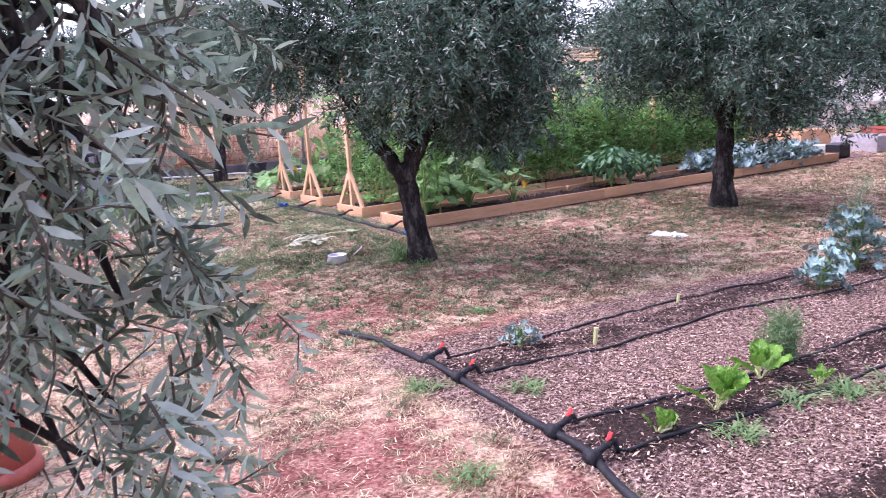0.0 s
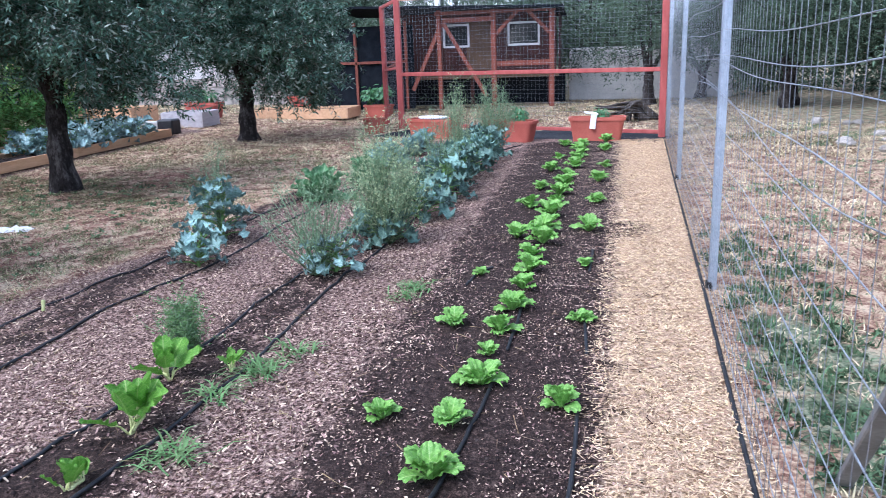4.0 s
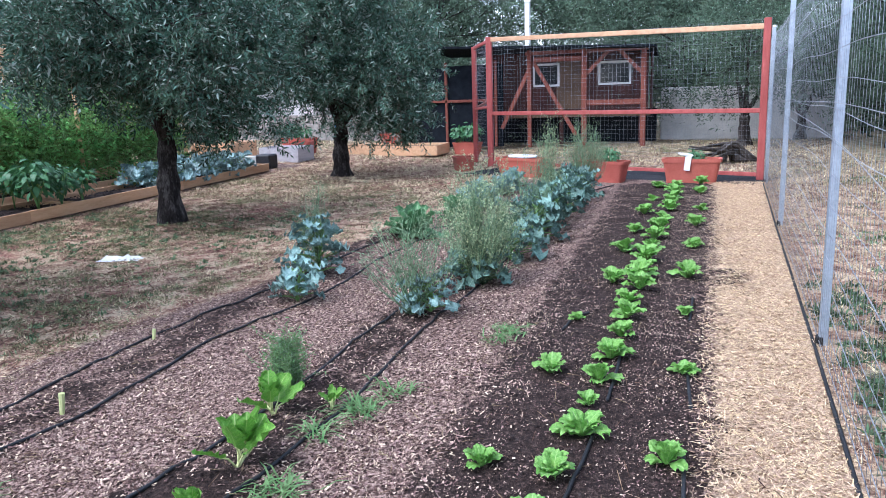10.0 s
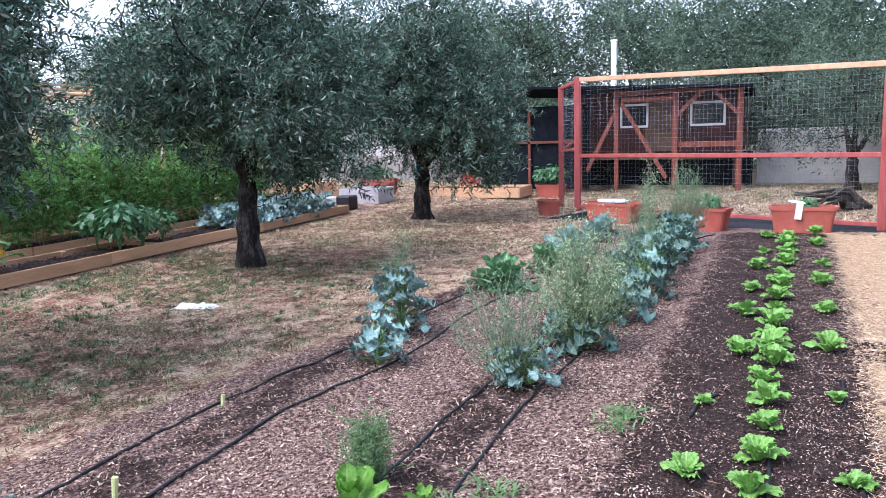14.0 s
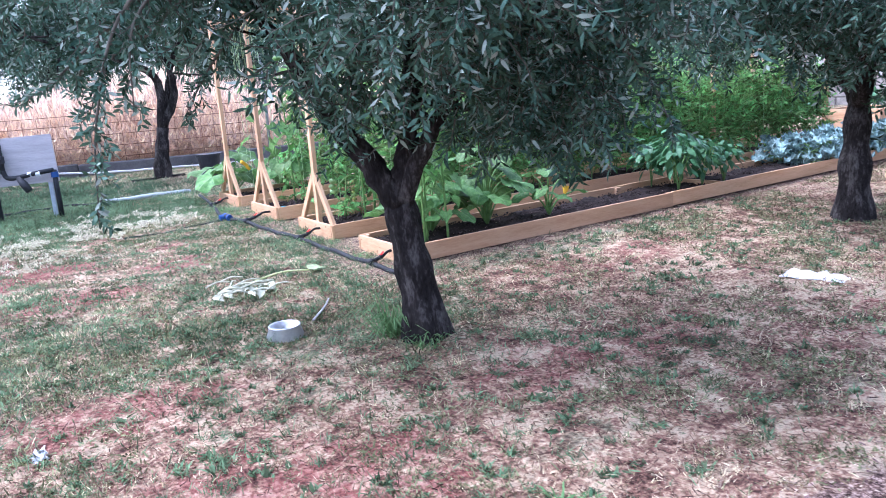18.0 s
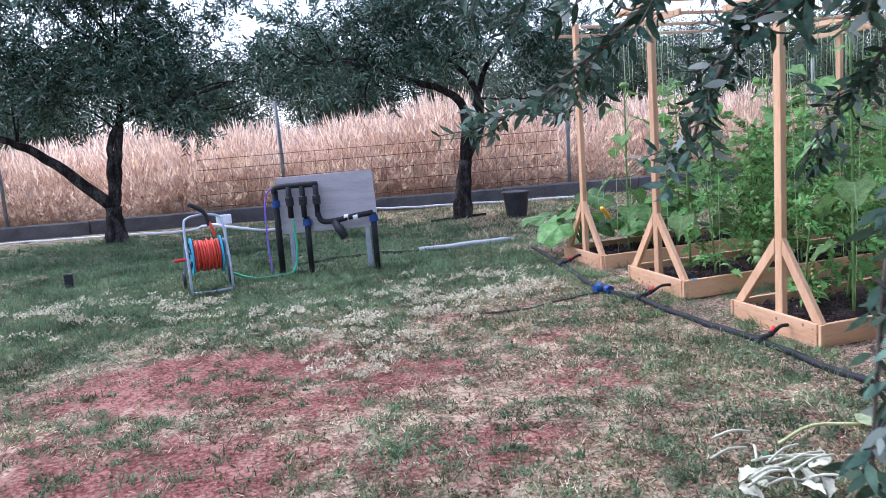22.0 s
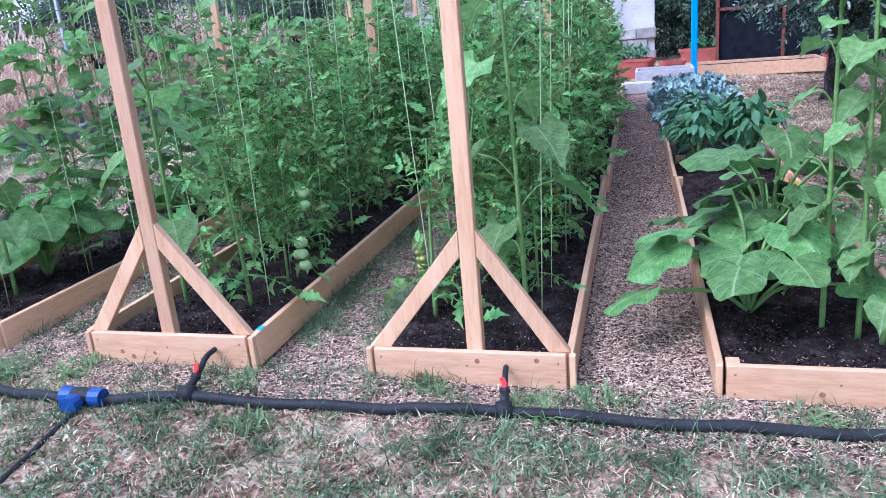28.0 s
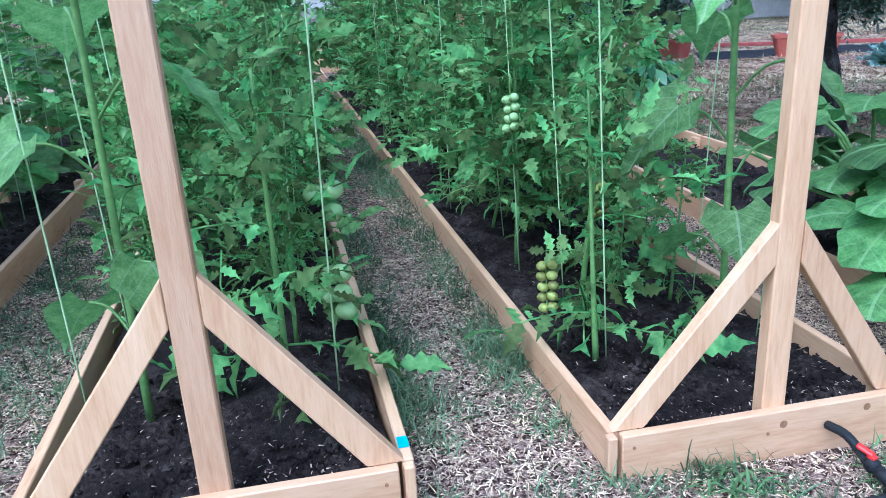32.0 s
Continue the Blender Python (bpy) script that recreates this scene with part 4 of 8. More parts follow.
# tree beside the bowl, its low boughs hanging towards the path
TREE_A = olive_tree("olive_tree", 3.82, 6.86,
           [[(-0.2, 0.14, 1.08), (-0.36, 0.24, 1.36), (-0.52, 0.3, 1.66), (-0.72, 0.42, 2.0), (-1.1, 0.8, 2.6)], [(-0.03, 0.05, 1.1), (0.03, 0.03, 1.45), (0.2, 0.15, 2.2), (0.4, 0.4, 3.0)],
            [(0.12, -0.4, 1.6), (0.2, -1.1, 2.2)]],
           [(0.15, -0.1, 2.3, 1.05, 1.0, 0.95), (0.6, -0.75, 2.15, 0.85, 0.8, 0.7), (-0.25, -0.75, 1.95, 0.8, 0.75, 0.6), (0.9, 0.3, 2.3, 0.8, 0.8, 0.65),
            (-0.9, 0.2, 2.55, 0.8, 0.9, 0.6), (0.2, -0.3, 3.1, 1.0, 1.1, 0.7), (-1.2, 1.0, 2.5, 0.8, 0.9, 0.5), (0.55, -0.55, 1.55, 0.55, 0.5, 0.4), (0.5, 0.2, 3.6, 1.0, 1.0, 0.5), (0.2, -1.2, 2.5, 0.8, 0.7, 0.7), (0.85, -0.1, 1.42, 0.5, 0.45, 0.32), (1.4, 0.05, 1.55, 0.55, 0.55, 0.36), (-0.42, 0.5, 1.75, 0.34, 0.34, 0.28)],
           7600, 11, "leaning olive tree with a forked trunk and low grey-green boughs", 0.132, 0.066, 7, fork=(-0.08, 0.07, 0.84), limb_r=0.72, lo=1.02, bunch=26)
olive_tree("olive_tree", 8.65, 6.88,
           [[(0.35, 0.1, 1.5), (0.7, 0.3, 2.2), (0.8, 0.4, 2.8)], [(-0.3, -0.2, 1.6), (-0.7, -0.3, 2.3)], [(0.0, 0.4, 1.7), (-0.2, 0.8, 2.4)]],
           [(0, 0, 2.25, 1.2, 1.2, 0.95), (0.7, -0.6, 1.85, 0.9, 0.9, 0.7), (-0.8, 0.3, 2.2, 0.9, 0.9, 0.65), (0.0, 0.9, 2.4, 0.9, 0.9, 0.6),
            (-0.5, -0.8, 1.9, 0.8, 0.8, 0.65), (0.3, 0, 3.0, 1.1, 1.1, 0.7), (0.3, -0.7, 1.4, 0.6, 0.6, 0.4), (-0.9, 0.6, 2.7, 1.0, 1.0, 0.7), (0.9, -0.5, 2.7, 0.9, 0.9, 0.7), (0, 0.2, 3.8, 1.2, 1.2, 0.6)],
           7000, 12, "rounded olive tree with a dark upright trunk in the dry grass", 0.15, 0.082, 6, fork=(0.12, 0.05, 1.05), lo=0.98, sprig_len=0.23, bunch=24)
olive_tree("olive_tree", 14.05, 6.9,
           [[(0.4, 0.1, 1.5), (0.8, 0.2, 2.4)], [(-0.35, 0.0, 1.5), (-0.7, 0.2, 2.4)], [(0.1, -0.5, 1.6), (0.2, -0.9, 2.4)]],
           [(0, 0, 2.3, 1.3, 1.3, 0.95), (0.8, -0.7, 1.7, 1.0, 1.0, 0.75), (-0.7, 0.5, 1.8, 0.9, 0.9, 0.75), (0.1, -1.1, 1.5, 0.8, 0.8, 0.65),
            (-0.6, -0.7, 1.75, 0.8, 0.8, 0.65), (0.3, 0, 3.0, 1.2, 1.2, 0.75), (0.4, -0.9, 1.15, 0.8, 0.7, 0.45), (-0.9, 0.5, 2.7, 1.1, 1.1, 0.8), (1.0, -0.8, 2.6, 1.1, 1.1, 0.8), (0, 0.2, 3.8, 1.5, 1.5, 0.7)],
           6000, 13, "rounded olive tree with a dark trunk near the far beds", 0.17, 0.092, 6, fork=(0.1, 0.0, 0.95), lo=0.7, sprig_len=0.26)
# tree by the path at the start, seen at arm's length
olive_tree("olive_tree", -0.8, 2.3,
           [[(0.3, -0.1, 1.3), (0.5, -0.5, 1.9)], [(-0.4, 0.1, 1.5), (-0.7, 0.3, 2.3)], [(0.2, 0.4, 1.6), (0.4, 0.7, 2.4)], [(0.4, -0.6, 1.5), (0.75, -1.0, 1.75)]],
           [(0.95, -1.0, 1.6, 0.2, 0.18, 0.2), (0.82, -1.02, 1.78, 0.22, 0.2, 0.18), (1.02, -0.82, 1.72, 0.15, 0.16, 0.14), (0.92, -0.82, 1.12, 0.12, 0.14, 0.2), (0.94, -0.76, 0.9, 0.12, 0.14, 0.12), (0.84, -0.9, 1.36, 0.18, 0.16, 0.2),
            (0.74, -0.9, 1.5, 0.18, 0.2, 0.3), (-0.3, 0.3, 2.2, 0.7, 0.7, 0.5), (-0.7, 0.4, 1.7, 0.6, 0.6, 0.5)],
           2700, 14, "olive tree with branches hanging low beside a red pot", 0.12, 0.064, 8, fork=(0.0, 0.0, 0.8), leaf_w=0.2, clear=(1.13, -1.59, 0.52), lo=0.3, sprig_len=0.16, leaf_m=M_OLIVELIT, bunch=10)
# low boughs of the tree by the bowl, hanging over the path


def hanging_bough(parent, pts, n, seed, leaf=0.054):
    r = np.random.default_rng(seed)
    p = spline(pts, 24)
    b = part("bough", tube_mesh("bough", p, np.linspace(0.012, 0.0025, len(p)), M_TWIG, 6), None, parent)
    leaves, twigs = Soup(), Soup()
    d = np.gradient(p, axis=0)
    for k in range(n):
        u = 0.25 + 0.75 * (k + 0.5) / n
        i = min(int(u * (len(p) - 1)), len(p) - 1)
        lv, lf, tv, tf = sprig(seed * 31 + k, 0.13 * r.uniform(0.7, 1.2), 6, leaf, leaf * 0.32, 5)
        dd = d[i] / np.linalg.norm(d[i]) + r.normal(0, 0.55, 3)
        yaw, pit = math.atan2(dd[1], dd[0]), math.atan2(dd[2], math.hypot(dd[0], dd[1]))
        m = turns(np.array([yaw]), np.array([pit]), r.uniform(0, 6.28, 1))
        leaves.copies(lv, lf, m, p[i][None])
        twigs.copies(tv, tf, m, p[i][None])
    part("bough_leaves", leaves.mesh("bough_leaves", M_OLIVE), None, b)["kind"] = "stuff"
    part("twig", twigs.mesh("twig", M_TWIG), None, b)["kind"] = "stuff"


for k, (pts, n) in enumerate((
        ([(-1.2, 0.2, 2.3), (-1.6, 0.12, 1.95), (-1.78, 0.12, 1.45), (-1.84, 0.11, 0.98)], 26),
        ([(-1.3, 0.1, 2.2), (-1.55, 0.1, 1.9), (-1.6, 0.12, 1.5)], 14),
        ([(-1.2, 0.9, 2.3), (-1.6, 1.2, 1.9), (-1.85, 1.38, 1.68), (-2.02, 1.55, 1.6)], 20),
        ([(-1.3, 1.0, 2.2), (-1.62, 1.4, 1.8), (-1.6, 1.7, 1.62)], 16),
        ([(-1.1, 0.5, 2.2), (-1.55, 0.75, 1.8), (-1.72, 0.8, 1.48)], 18),
        ([(-0.7, 0.7, 2.1), (-0.95, 0.95, 1.75), (-1.12, 1.08, 1.45)], 16),
        ([(-0.9, 0.4, 2.3), (-1.3, 0.9, 1.95), (-1.4, 1.2, 1.7)], 18),
        ([(0.3, -0.7, 1.9), (0.5, -1.15, 1.6), (0.6, -1.35, 1.2)], 16))):
    hanging_bough(TREE_A, [(a + 0.08, b - 0.06, c) for a, b, c in pts], n, 900 + k)
# trees by the tap and the boundary
olive_tree("olive_tree", 4.7, 17.85,
           [[(0.4, -0.1, 1.6), (0.25, 0, 2.3), (-0.6, -0.2, 2.9)], [(0.1, 0, 1.9), (-0.9, -0.3, 2.3), (-1.9, -0.5, 2.6)], [(0.6, 0.1, 2.4), (1.3, 0.2, 3.0)]],
           [(-0.4, 0, 3.0, 1.5, 1.2, 0.7), (-1.6, -0.4, 2.6, 1.0, 1.0, 0.65), (1.1, 0.1, 2.9, 1.2, 1.1, 0.75), (0.1, 0.1, 3.7, 1.7, 1.5, 0.6),
            (-2.2, -0.5, 2.9, 0.9, 0.9, 0.6), (1.6, -0.4, 2.3, 0.7, 0.8, 0.5), (-0.3, 0, 4.6, 1.8, 1.5, 0.7)],
           3300, 15, "olive tree with a crooked dark trunk beside the low boundary wall", 0.15, 0.1, 6, fork=(0.12, 0.0, 0.95), lo=1.6, sprig_len=0.24, drop=0.35, bunch=30)
olive_tree("olive_tree", -0.85, 19.6,
           [[(-0.9, 0, 1.5), (-1.6, -0.1, 1.9), (-2.3, -0.2, 2.1)], [(0.15, 0.05, 1.3), (0.3, 0, 2.2), (0.4, 0, 3.2)], [(0.2, 0, 1.9), (1.2, -0.2, 2.3)]],
           [(0.3, 0, 2.7, 1.3, 1.2, 0.8), (1.4, -0.2, 2.35, 1.0, 0.9, 0.6), (-0.9, 0, 2.6, 1.1, 1.1, 0.7), (-2.0, -0.2, 2.5, 1.1, 1.0, 0.7),
            (0.0, 0, 3.6, 2.0, 1.6, 0.8), (2.2, -0.3, 2.8, 0.8, 0.8, 0.6), (-0.8, 0, 4.6, 2.4, 1.8, 0.8), (1.3, 0, 4.4, 1.4, 1.3, 0.7), (-2.4, -0.3, 3.4, 1.2, 1.1, 0.7)],
           5600, 16, "olive tree forking low, growing by the low boundary wall", 0.17, 0.108, 6, fork=(0.0, 0.0, 0.62), lo=1.5, sprig_len=0.26, drop=0.35, bunch=30)

# ---- wire fence beside the straw path ----


def wire_run(soup, a, b, r=0.0016, sides=3, n=2, sag=0.0):
    a, b = np.array(a, dtype=float), np.array(b, dtype=float)
    us = np.linspace(0, 1, n)
    p = a + (b - a) * us[:, None]
    p[:, 2] -= sag * 4 * us * (1 - us)
    soup.tube(p, r, sides)


def wire_fence():
    ob = thing("wire_fence", 4.87, fence_y(4.87), 0, "welded wire fence on slim galvanised posts beside the straw path", "fence")
    ox, oy = 4.87, fence_y(4.87)
    posts = [(1.3, 0.08), (4.87, 0.0), (8.8, 0.0), (12.6, 0.0)]
    for px, _ in posts:
        bm = bmesh.new()
        h = 2.26
        box(bm, (px - ox, fence_y(px) - oy, h / 2), (0.042, 0.008, h), None, 0.001)
        box(bm, (px - ox - 0.017, fence_y(px) - oy - 0.022, h / 2), (0.008, 0.04, h), None, 0.001)
        post = part("post", bm, M_GALV, ob)
        for z in np.arange(0.25, h, 0.35):
            bm = bmesh.new()
            bmesh.ops.create_cone(bm, cap_ends=True, radius1=0.006, radius2=0.006, depth=0.006, segments=8)
            c = part("bolt", bm, M_WIREDARK, post)
            c.matrix_basis = pose(px - ox + 0.008, fence_y(px) - oy + 0.006, z, 90, 0, 0)
        bm = bmesh.new()
        box(bm, (px - ox, fence_y(px) - oy, 0.03), (0.07, 0.03, 0.05), None, 0.004)
        part("foot_clip", bm, M_PIPE, ob)
    hor, ver = Soup(), Soup()
    xs = np.linspace(1.3, 12.9, 44)
    hs = [0.04, 0.12, 0.2, 0.3, 0.4, 0.52, 0.66, 0.82, 0.98, 1.14, 1.3, 1.46, 1.62, 1.78, 1.94, 2.1]
    for k, z in enumerate(hs):
        p = np.stack([xs - ox, fence_y(xs) - oy + 0.006, z + 0.012 * np.sin(xs * 2.1 + k) - 0.012 * np.sin(xs * 0.8)], 1)
        hor.tube(p, 0.0019 if k % 3 else 0.0026, 3)
    for x in np.arange(1.3, 12.9, 0.085):
        wob = RNG.uniform(-0.012, 0.012, 5)
        z = np.linspace(0.02, 2.12, 5)
        ver.tube(np.stack([x - ox + wob, np.full(5, fence_y(x) - oy + 0.008), z], 1), 0.0011, 3)
    part("line_wire", hor.mesh("line_wire", M_WIRE), None, ob)["kind"] = "stuff"
    part("stay_wire", ver.mesh("stay_wire", M_WIRE), None, ob)["kind"] = "stuff"
    for z0, z1 in ((1.42, 1.28), (1.12, 1.22)):
        p = spline([(1.3 - ox, fence_y(1.3) - oy, z0), (2.6 - ox, fence_y(2.6) - oy, z0 - 0.08), (4.87 - ox, 0.01, (z0 + z1) / 2), (8.8 - ox, fence_y(8.8) - oy, z1), (12.9 - ox, fence_y(12.9) - oy, z1)], 24)
        part("tension_wire", tube_mesh("tension_wire", p, 0.0019, M_WIRE, 5), None, ob)
    p = np.stack([np.linspace(1.3, 12.7, 40) - ox, fence_y(np.linspace(1.3, 12.7, 40)) - oy + 0.03, np.full(40, 0.02)], 1)
    part("bottom_tube", tube_mesh("bottom_tube", p, 0.01, M_PIPE, 6), None, ob, "black tube along the foot of the wire")
    # slanting strut on the far side
    bm = bmesh.new()
    beam(bm, (2.85 - ox, -0.32 - oy, -0.05), (1.32 - ox, fence_y(1.3) - oy - 0.03, 1.35), 0.05, 0.03)
    part("strut", bm, M_WIREDARK, ob, "dark slanting steel strut")
    return ob


wire_fence()

# ---- the pen ----
PEN_R, PEN_L = Vector((12.94, -0.72, 0)), Vector((15.25, 4.15, 0))
PEN_B = Vector((20.6, 5.5, 0))


def net(soup, a, b, z0, z1, step, r, sides=3):
    a, b = Vector(a), Vector(b)
    n = int((b - a).length / step)
    for k in range(n + 1):
        p = a + (b - a) * (k / n)
        wire_run(soup, (p.x, p.y, z0), (p.x, p.y, z1), r, sides)
    for z in np.arange(z0, z1, step):
        wire_run(soup, (a.x, a.y, z), (b.x, b.y, z), r, sides)


def pen():
    ob = thing("animal_pen", 14, 1.7, 0, "red-painted timber pen front closed with square wire mesh", "pen")
    off = Vector((14, 1.7, 0))
    R, L, B = PEN_R - off, PEN_L - off, PEN_B - off
    up = Vector((0, 0, 1))

    def bar(name, a, b, w, h, m, label=""):
        bm = bmesh.new()
        beam(bm, a, b, w, h, 0.006)
        return part(name, bm, m, ob, label)

    bar("post", L, L + up * 2.52, 0.11, 0.11, M_REDWOOD)
    bar("post", R + Vector((0.02, 0.06, 0)), R + Vector((0.02, 0.06, 2.42)), 0.1, 0.1, M_REDWOOD)
    bar("white_post", R + Vector((-0.1, -0.02, 0)), R + Vector((-0.1, -0.02, 2.3)), 0.05, 0.05, M_WHITE, "white-painted post")
    bar("top_rail", L + up * 2.47, R + Vector((0.02, 0.06, 2.30)), 0.06, 0.08, M_WOOD, "bare pale timber rail")
    bar("middle_rail", L + up * 1.05, R + Vector((0.02, 0.06, 1.06)), 0.05, 0.07, M_REDWOOD)
    bar("bottom_rail", L + up * 0.08, R + Vector((0.02, 0.06, 0.08)), 0.05, 0.06, M_REDWOOD)
    S = L + Vector((0.95, 0.55, 0))
    bar("post", S, S + up * 2.4, 0.09, 0.09, M_REDWOOD)
    bar("side_rail", L + up * 2.45, S + up * 2.38, 0.05, 0.06, M_REDWOOD)
    bar("side_rail", L + up * 1.18, S + up * 1.12, 0.05, 0.05, M_REDWOOD)
    bar("side_rail", S + up * 1.12, B + up * 1.2, 0.05, 0.07, M_BROWNRED)
    s = Soup()
    net(s, L, R, 0.08, 2.42, 0.075, 0.0013)
    net(s, L, S, 0.08, 2.4, 0.075, 0.0013)
    part("wire_mesh", s.mesh("wire_mesh", M_WIRE), None, ob)["kind"] = "stuff"
    return ob


pen()


def henhouse():
    """A dark red shed behind a timber frame, under a flat dark roof."""
    ob = thing("henhouse", 20.4, 3.0, 0, "dark red wooden henhouse with white-framed windows behind a braced timber frame", "henhouse")

    def slab(name, c, s, m, label="", parent=None, bev=0.006):
        bm = bmesh.new()
        box(bm, c, s, None, bev)
        return part(name, bm, m, parent or ob, label)

    y_c, y_b, y_a = -1.6, -0.12, 1.3
    for y in (y_a, y_b, y_c):
        slab("frame_post", (0, y, 1.25), (0.12, 0.13 if y != y_a else 0.1, 2.5), M_BROWNRED)
    slab("head_rail", (0.0, -0.15, 2.42), (0.08, 3.1, 0.09), M_BROWNRED)
    slab("sill_rail", (0.0, -0.86, 1.12), (0.08, 1.36, 0.13), M_BROWNRED)
    slab("door_rail", (0.02, 0.55, 2.25), (0.06, 1.3, 0.12), M_BROWNRED)
    for a, b in (((0.02, y_a - 0.08, 2.2), (0.02, y_a + 0.75, 0.5)), ((0.02, y_a - 0.1, 2.2), (0.02, y_b + 0.2, 0.3))):
        bm = bmesh.new()
        beam(bm, a, b, 0.05, 0.1)
        part("diagonal_brace", bm, M_BROWNRED, ob)
    for s in (1, -1):
        bm = bmesh.new()
        cy = y_b if s > 0 else y_c
        beam(bm, (0.0, cy - s * 0.06, 1.85), (0.0, cy - s * 0.6, 2.4), 0.05, 0.09)
        part("knee_brace", bm, M_BROWNRED, ob)
    # shed
    for k in range(22):
        y = 2.4 - k * 0.19
        slab("wall_board", (0.95, y, 1.62), (0.03, 0.183, 1.7), M_SHED)
    slab("plywood_door", (0.915, 0.35, 1.6), (0.03, 0.75, 1.3), M_SHEDWOOD)
    slab("floor_beam", (0.9, 0.35, 0.8), (0.1, 4.2, 0.13), M_SHEDWOOD)
    for y in (2.3, 0.6, -1.5):
        slab("leg", (1.0, y, 0.38), (0.1, 0.1, 0.76), M_SHED)
    # added dark sheet standing in for the shade beneath the raised shed
    slab("back_panel", (1.8, 0.3, 0.45), (0.05, 4.4, 0.9), M_SHADE)
    slab("side_wall", (1.75, -1.75, 1.62), (1.6, 0.03, 1.7), M_SHED)
    slab("side_wall", (1.75, 2.5, 1.62), (1.6, 0.03, 1.7), M_SHED)
    for y, wd in ((-0.82, 0.85), (1.0, 0.72)):
        w = slab("window", (0.905, y, 1.87), (0.02, wd - 0.08, 0.5), M_GLASS)
        for dy, dz, sy, sz in ((0, 0.28, wd, 0.055), (0, -0.28, wd, 0.055), (wd / 2 - 0.025, 0, 0.055, 0.5), (-wd / 2 + 0.025, 0, 0.055, 0.5)):
            slab("window_frame", (0.89, y + dy, 1.87 + dz), (0.04, sy, sz), M_WHITE, "", w, 0.003)
    bm = bmesh.new()
    box(bm, (0.9, 1.1, 2.5), (2.5, 6.0, 0.06), pose(0, 0, 0, 2.0, 3, 0))
    part("roof", bm, M_SHADE, ob, "flat dark felt roof")
    return ob


henhouse()

shade_panel = thing("shade_screen", 20.8, 6.3, 0, "dark shade netting stretched on brown rails beside the henhouse", "screen")
bm = bmesh.new()
box(bm, (0.05, 0.3, 1.1), (0.02, 3.0, 2.2), None, 0.002)
part("netting", bm, M_SHADE, shade_panel)
for y in (-1.0, 0.4, 1.8):
    bm = bmesh.new()
    box(bm, (0, y, 1.15), (0.07, 0.07, 2.3))
    part("post", bm, M_BROWNRED, shade_panel)
bm = bmesh.new()
box(bm, (-0.01, 0.4, 1.25), (0.05, 2.8, 0.07))
part("rail", bm, M_BROWNRED, shade_panel)

bm = bmesh.new()
box(bm, (0, 0, 2.05), (0.16, 0.16, 4.1), None, 0.02)
box(bm, (0, 0, 4.13), (0.19, 0.19, 0.06), None, 0.01)
solo("white_pole", bm, M_WHITE, "tall white-painted post standing behind the henhouse", "post", m=pose(24, 5.0, 0))

# ---- terracotta planters ----


def planter(x, y, l, w, h, rz, label, fill=0.85, z=None):
    g = gnd(x, y) if z is None else z
    ob = thing("planter", x, y, g, label, "planter", "terracotta planters", rz)
    bm = bmesh.new()
    lo, hi = 0.84, 1.0
    rings = [(lo, 0.0, 0), (hi * 0.975, h * 0.86, 0), (hi * 1.03, h * 0.86, 0), (hi * 1.03, h, 0), (hi * 0.95, h, 0), (hi * 0.93, h * 0.8, 0)]
    loops = []
    for s, z0, _ in rings:
        ring = []
        for k in range(20):
            a = 2 * math.pi * k / 20
            cx, cy = math.cos(a), math.sin(a)
            px = math.copysign(abs(cx) ** 0.35, cx) * l / 2 * s
            py = math.copysign(abs(cy) ** 0.35, cy) * w / 2 * s
            ring.append(bm.verts.new((px, py, z0)))
        loops.append(ring)
    for r0, r1 in zip(loops, loops[1:]):
        for k in range(20):
            bm.faces.new((r0[k], r0[(k + 1) % 20], r1[(k + 1) % 20], r1[k]))
    bm.faces.new(loops[0][::-1])
    part("body", bm, M_TERRA, ob)
    bm = bmesh.new()
    vs = []
    for k in range(20):
        a = 2 * math.pi * k / 20
        cx, cy = math.cos(a), math.sin(a)
        vs.append(bm.verts.new((math.copysign(abs(cx) ** 0.35, cx) * l / 2 * 0.95, math.copysign(abs(cy) ** 0.35, cy) * w / 2 * 0.95, h * fill)))
    bm.faces.new(vs)
    part("soil", bm, M_COMPOST, ob)
    return ob


planter(12.55, 0.36, 0.86, 0.38, 0.38, 88, "long terracotta plastic planter with sparse plants by the pen")
planter(12.85, 1.75, 0.9, 0.36, 0.34, 70, "long terracotta plastic planter with herbs by the pen")
planter(13.95, 3.25, 1.0, 0.42, 0.34, 66, "long terracotta planter with a pale ring lying on it")
planter(15.35, 4.75, 0.46, 0.4, 0.3, 30, "square terracotta planter standing on black membrane")
planter(19.4, 5.75, 0.75, 0.4, 0.32, 80, "terracotta planter with bushy green herbs")
planter(21.3, 8.3, 1.25, 0.45, 0.4, 85, "long terracotta planter full of low green plants")
planter(18.3, 10.0, 1.1, 0.45, 0.4, 70, "long terracotta planter behind the wooden box bed")
planter(16.9, 9.15, 0.45, 0.42, 0.42, 10, "tall terracotta pot beside the box bed")
# upturned pot under the olive by the start
pot = thing("flower_pot", -0.2, 4.0, gnd(-0.2, 4.0), "large red terracotta pot standing upside down under the olive", "flower pot", "")
bm = bmesh.new()
bmesh.ops.create_cone(bm, cap_ends=True, radius1=0.22, radius2=0.15, depth=0.42, segments=28, matrix=pose(0, 0, 0.26))
part("body", bm, M_TERRA, pot, "", True)
bm = bmesh.new()
bmesh.ops.create_cone(bm, cap_ends=True, radius1=0.245, radius2=0.235, depth=0.07, segments=28, matrix=pose(0, 0, 0.035))
part("rim", bm, M_TERRA, pot, "", True)

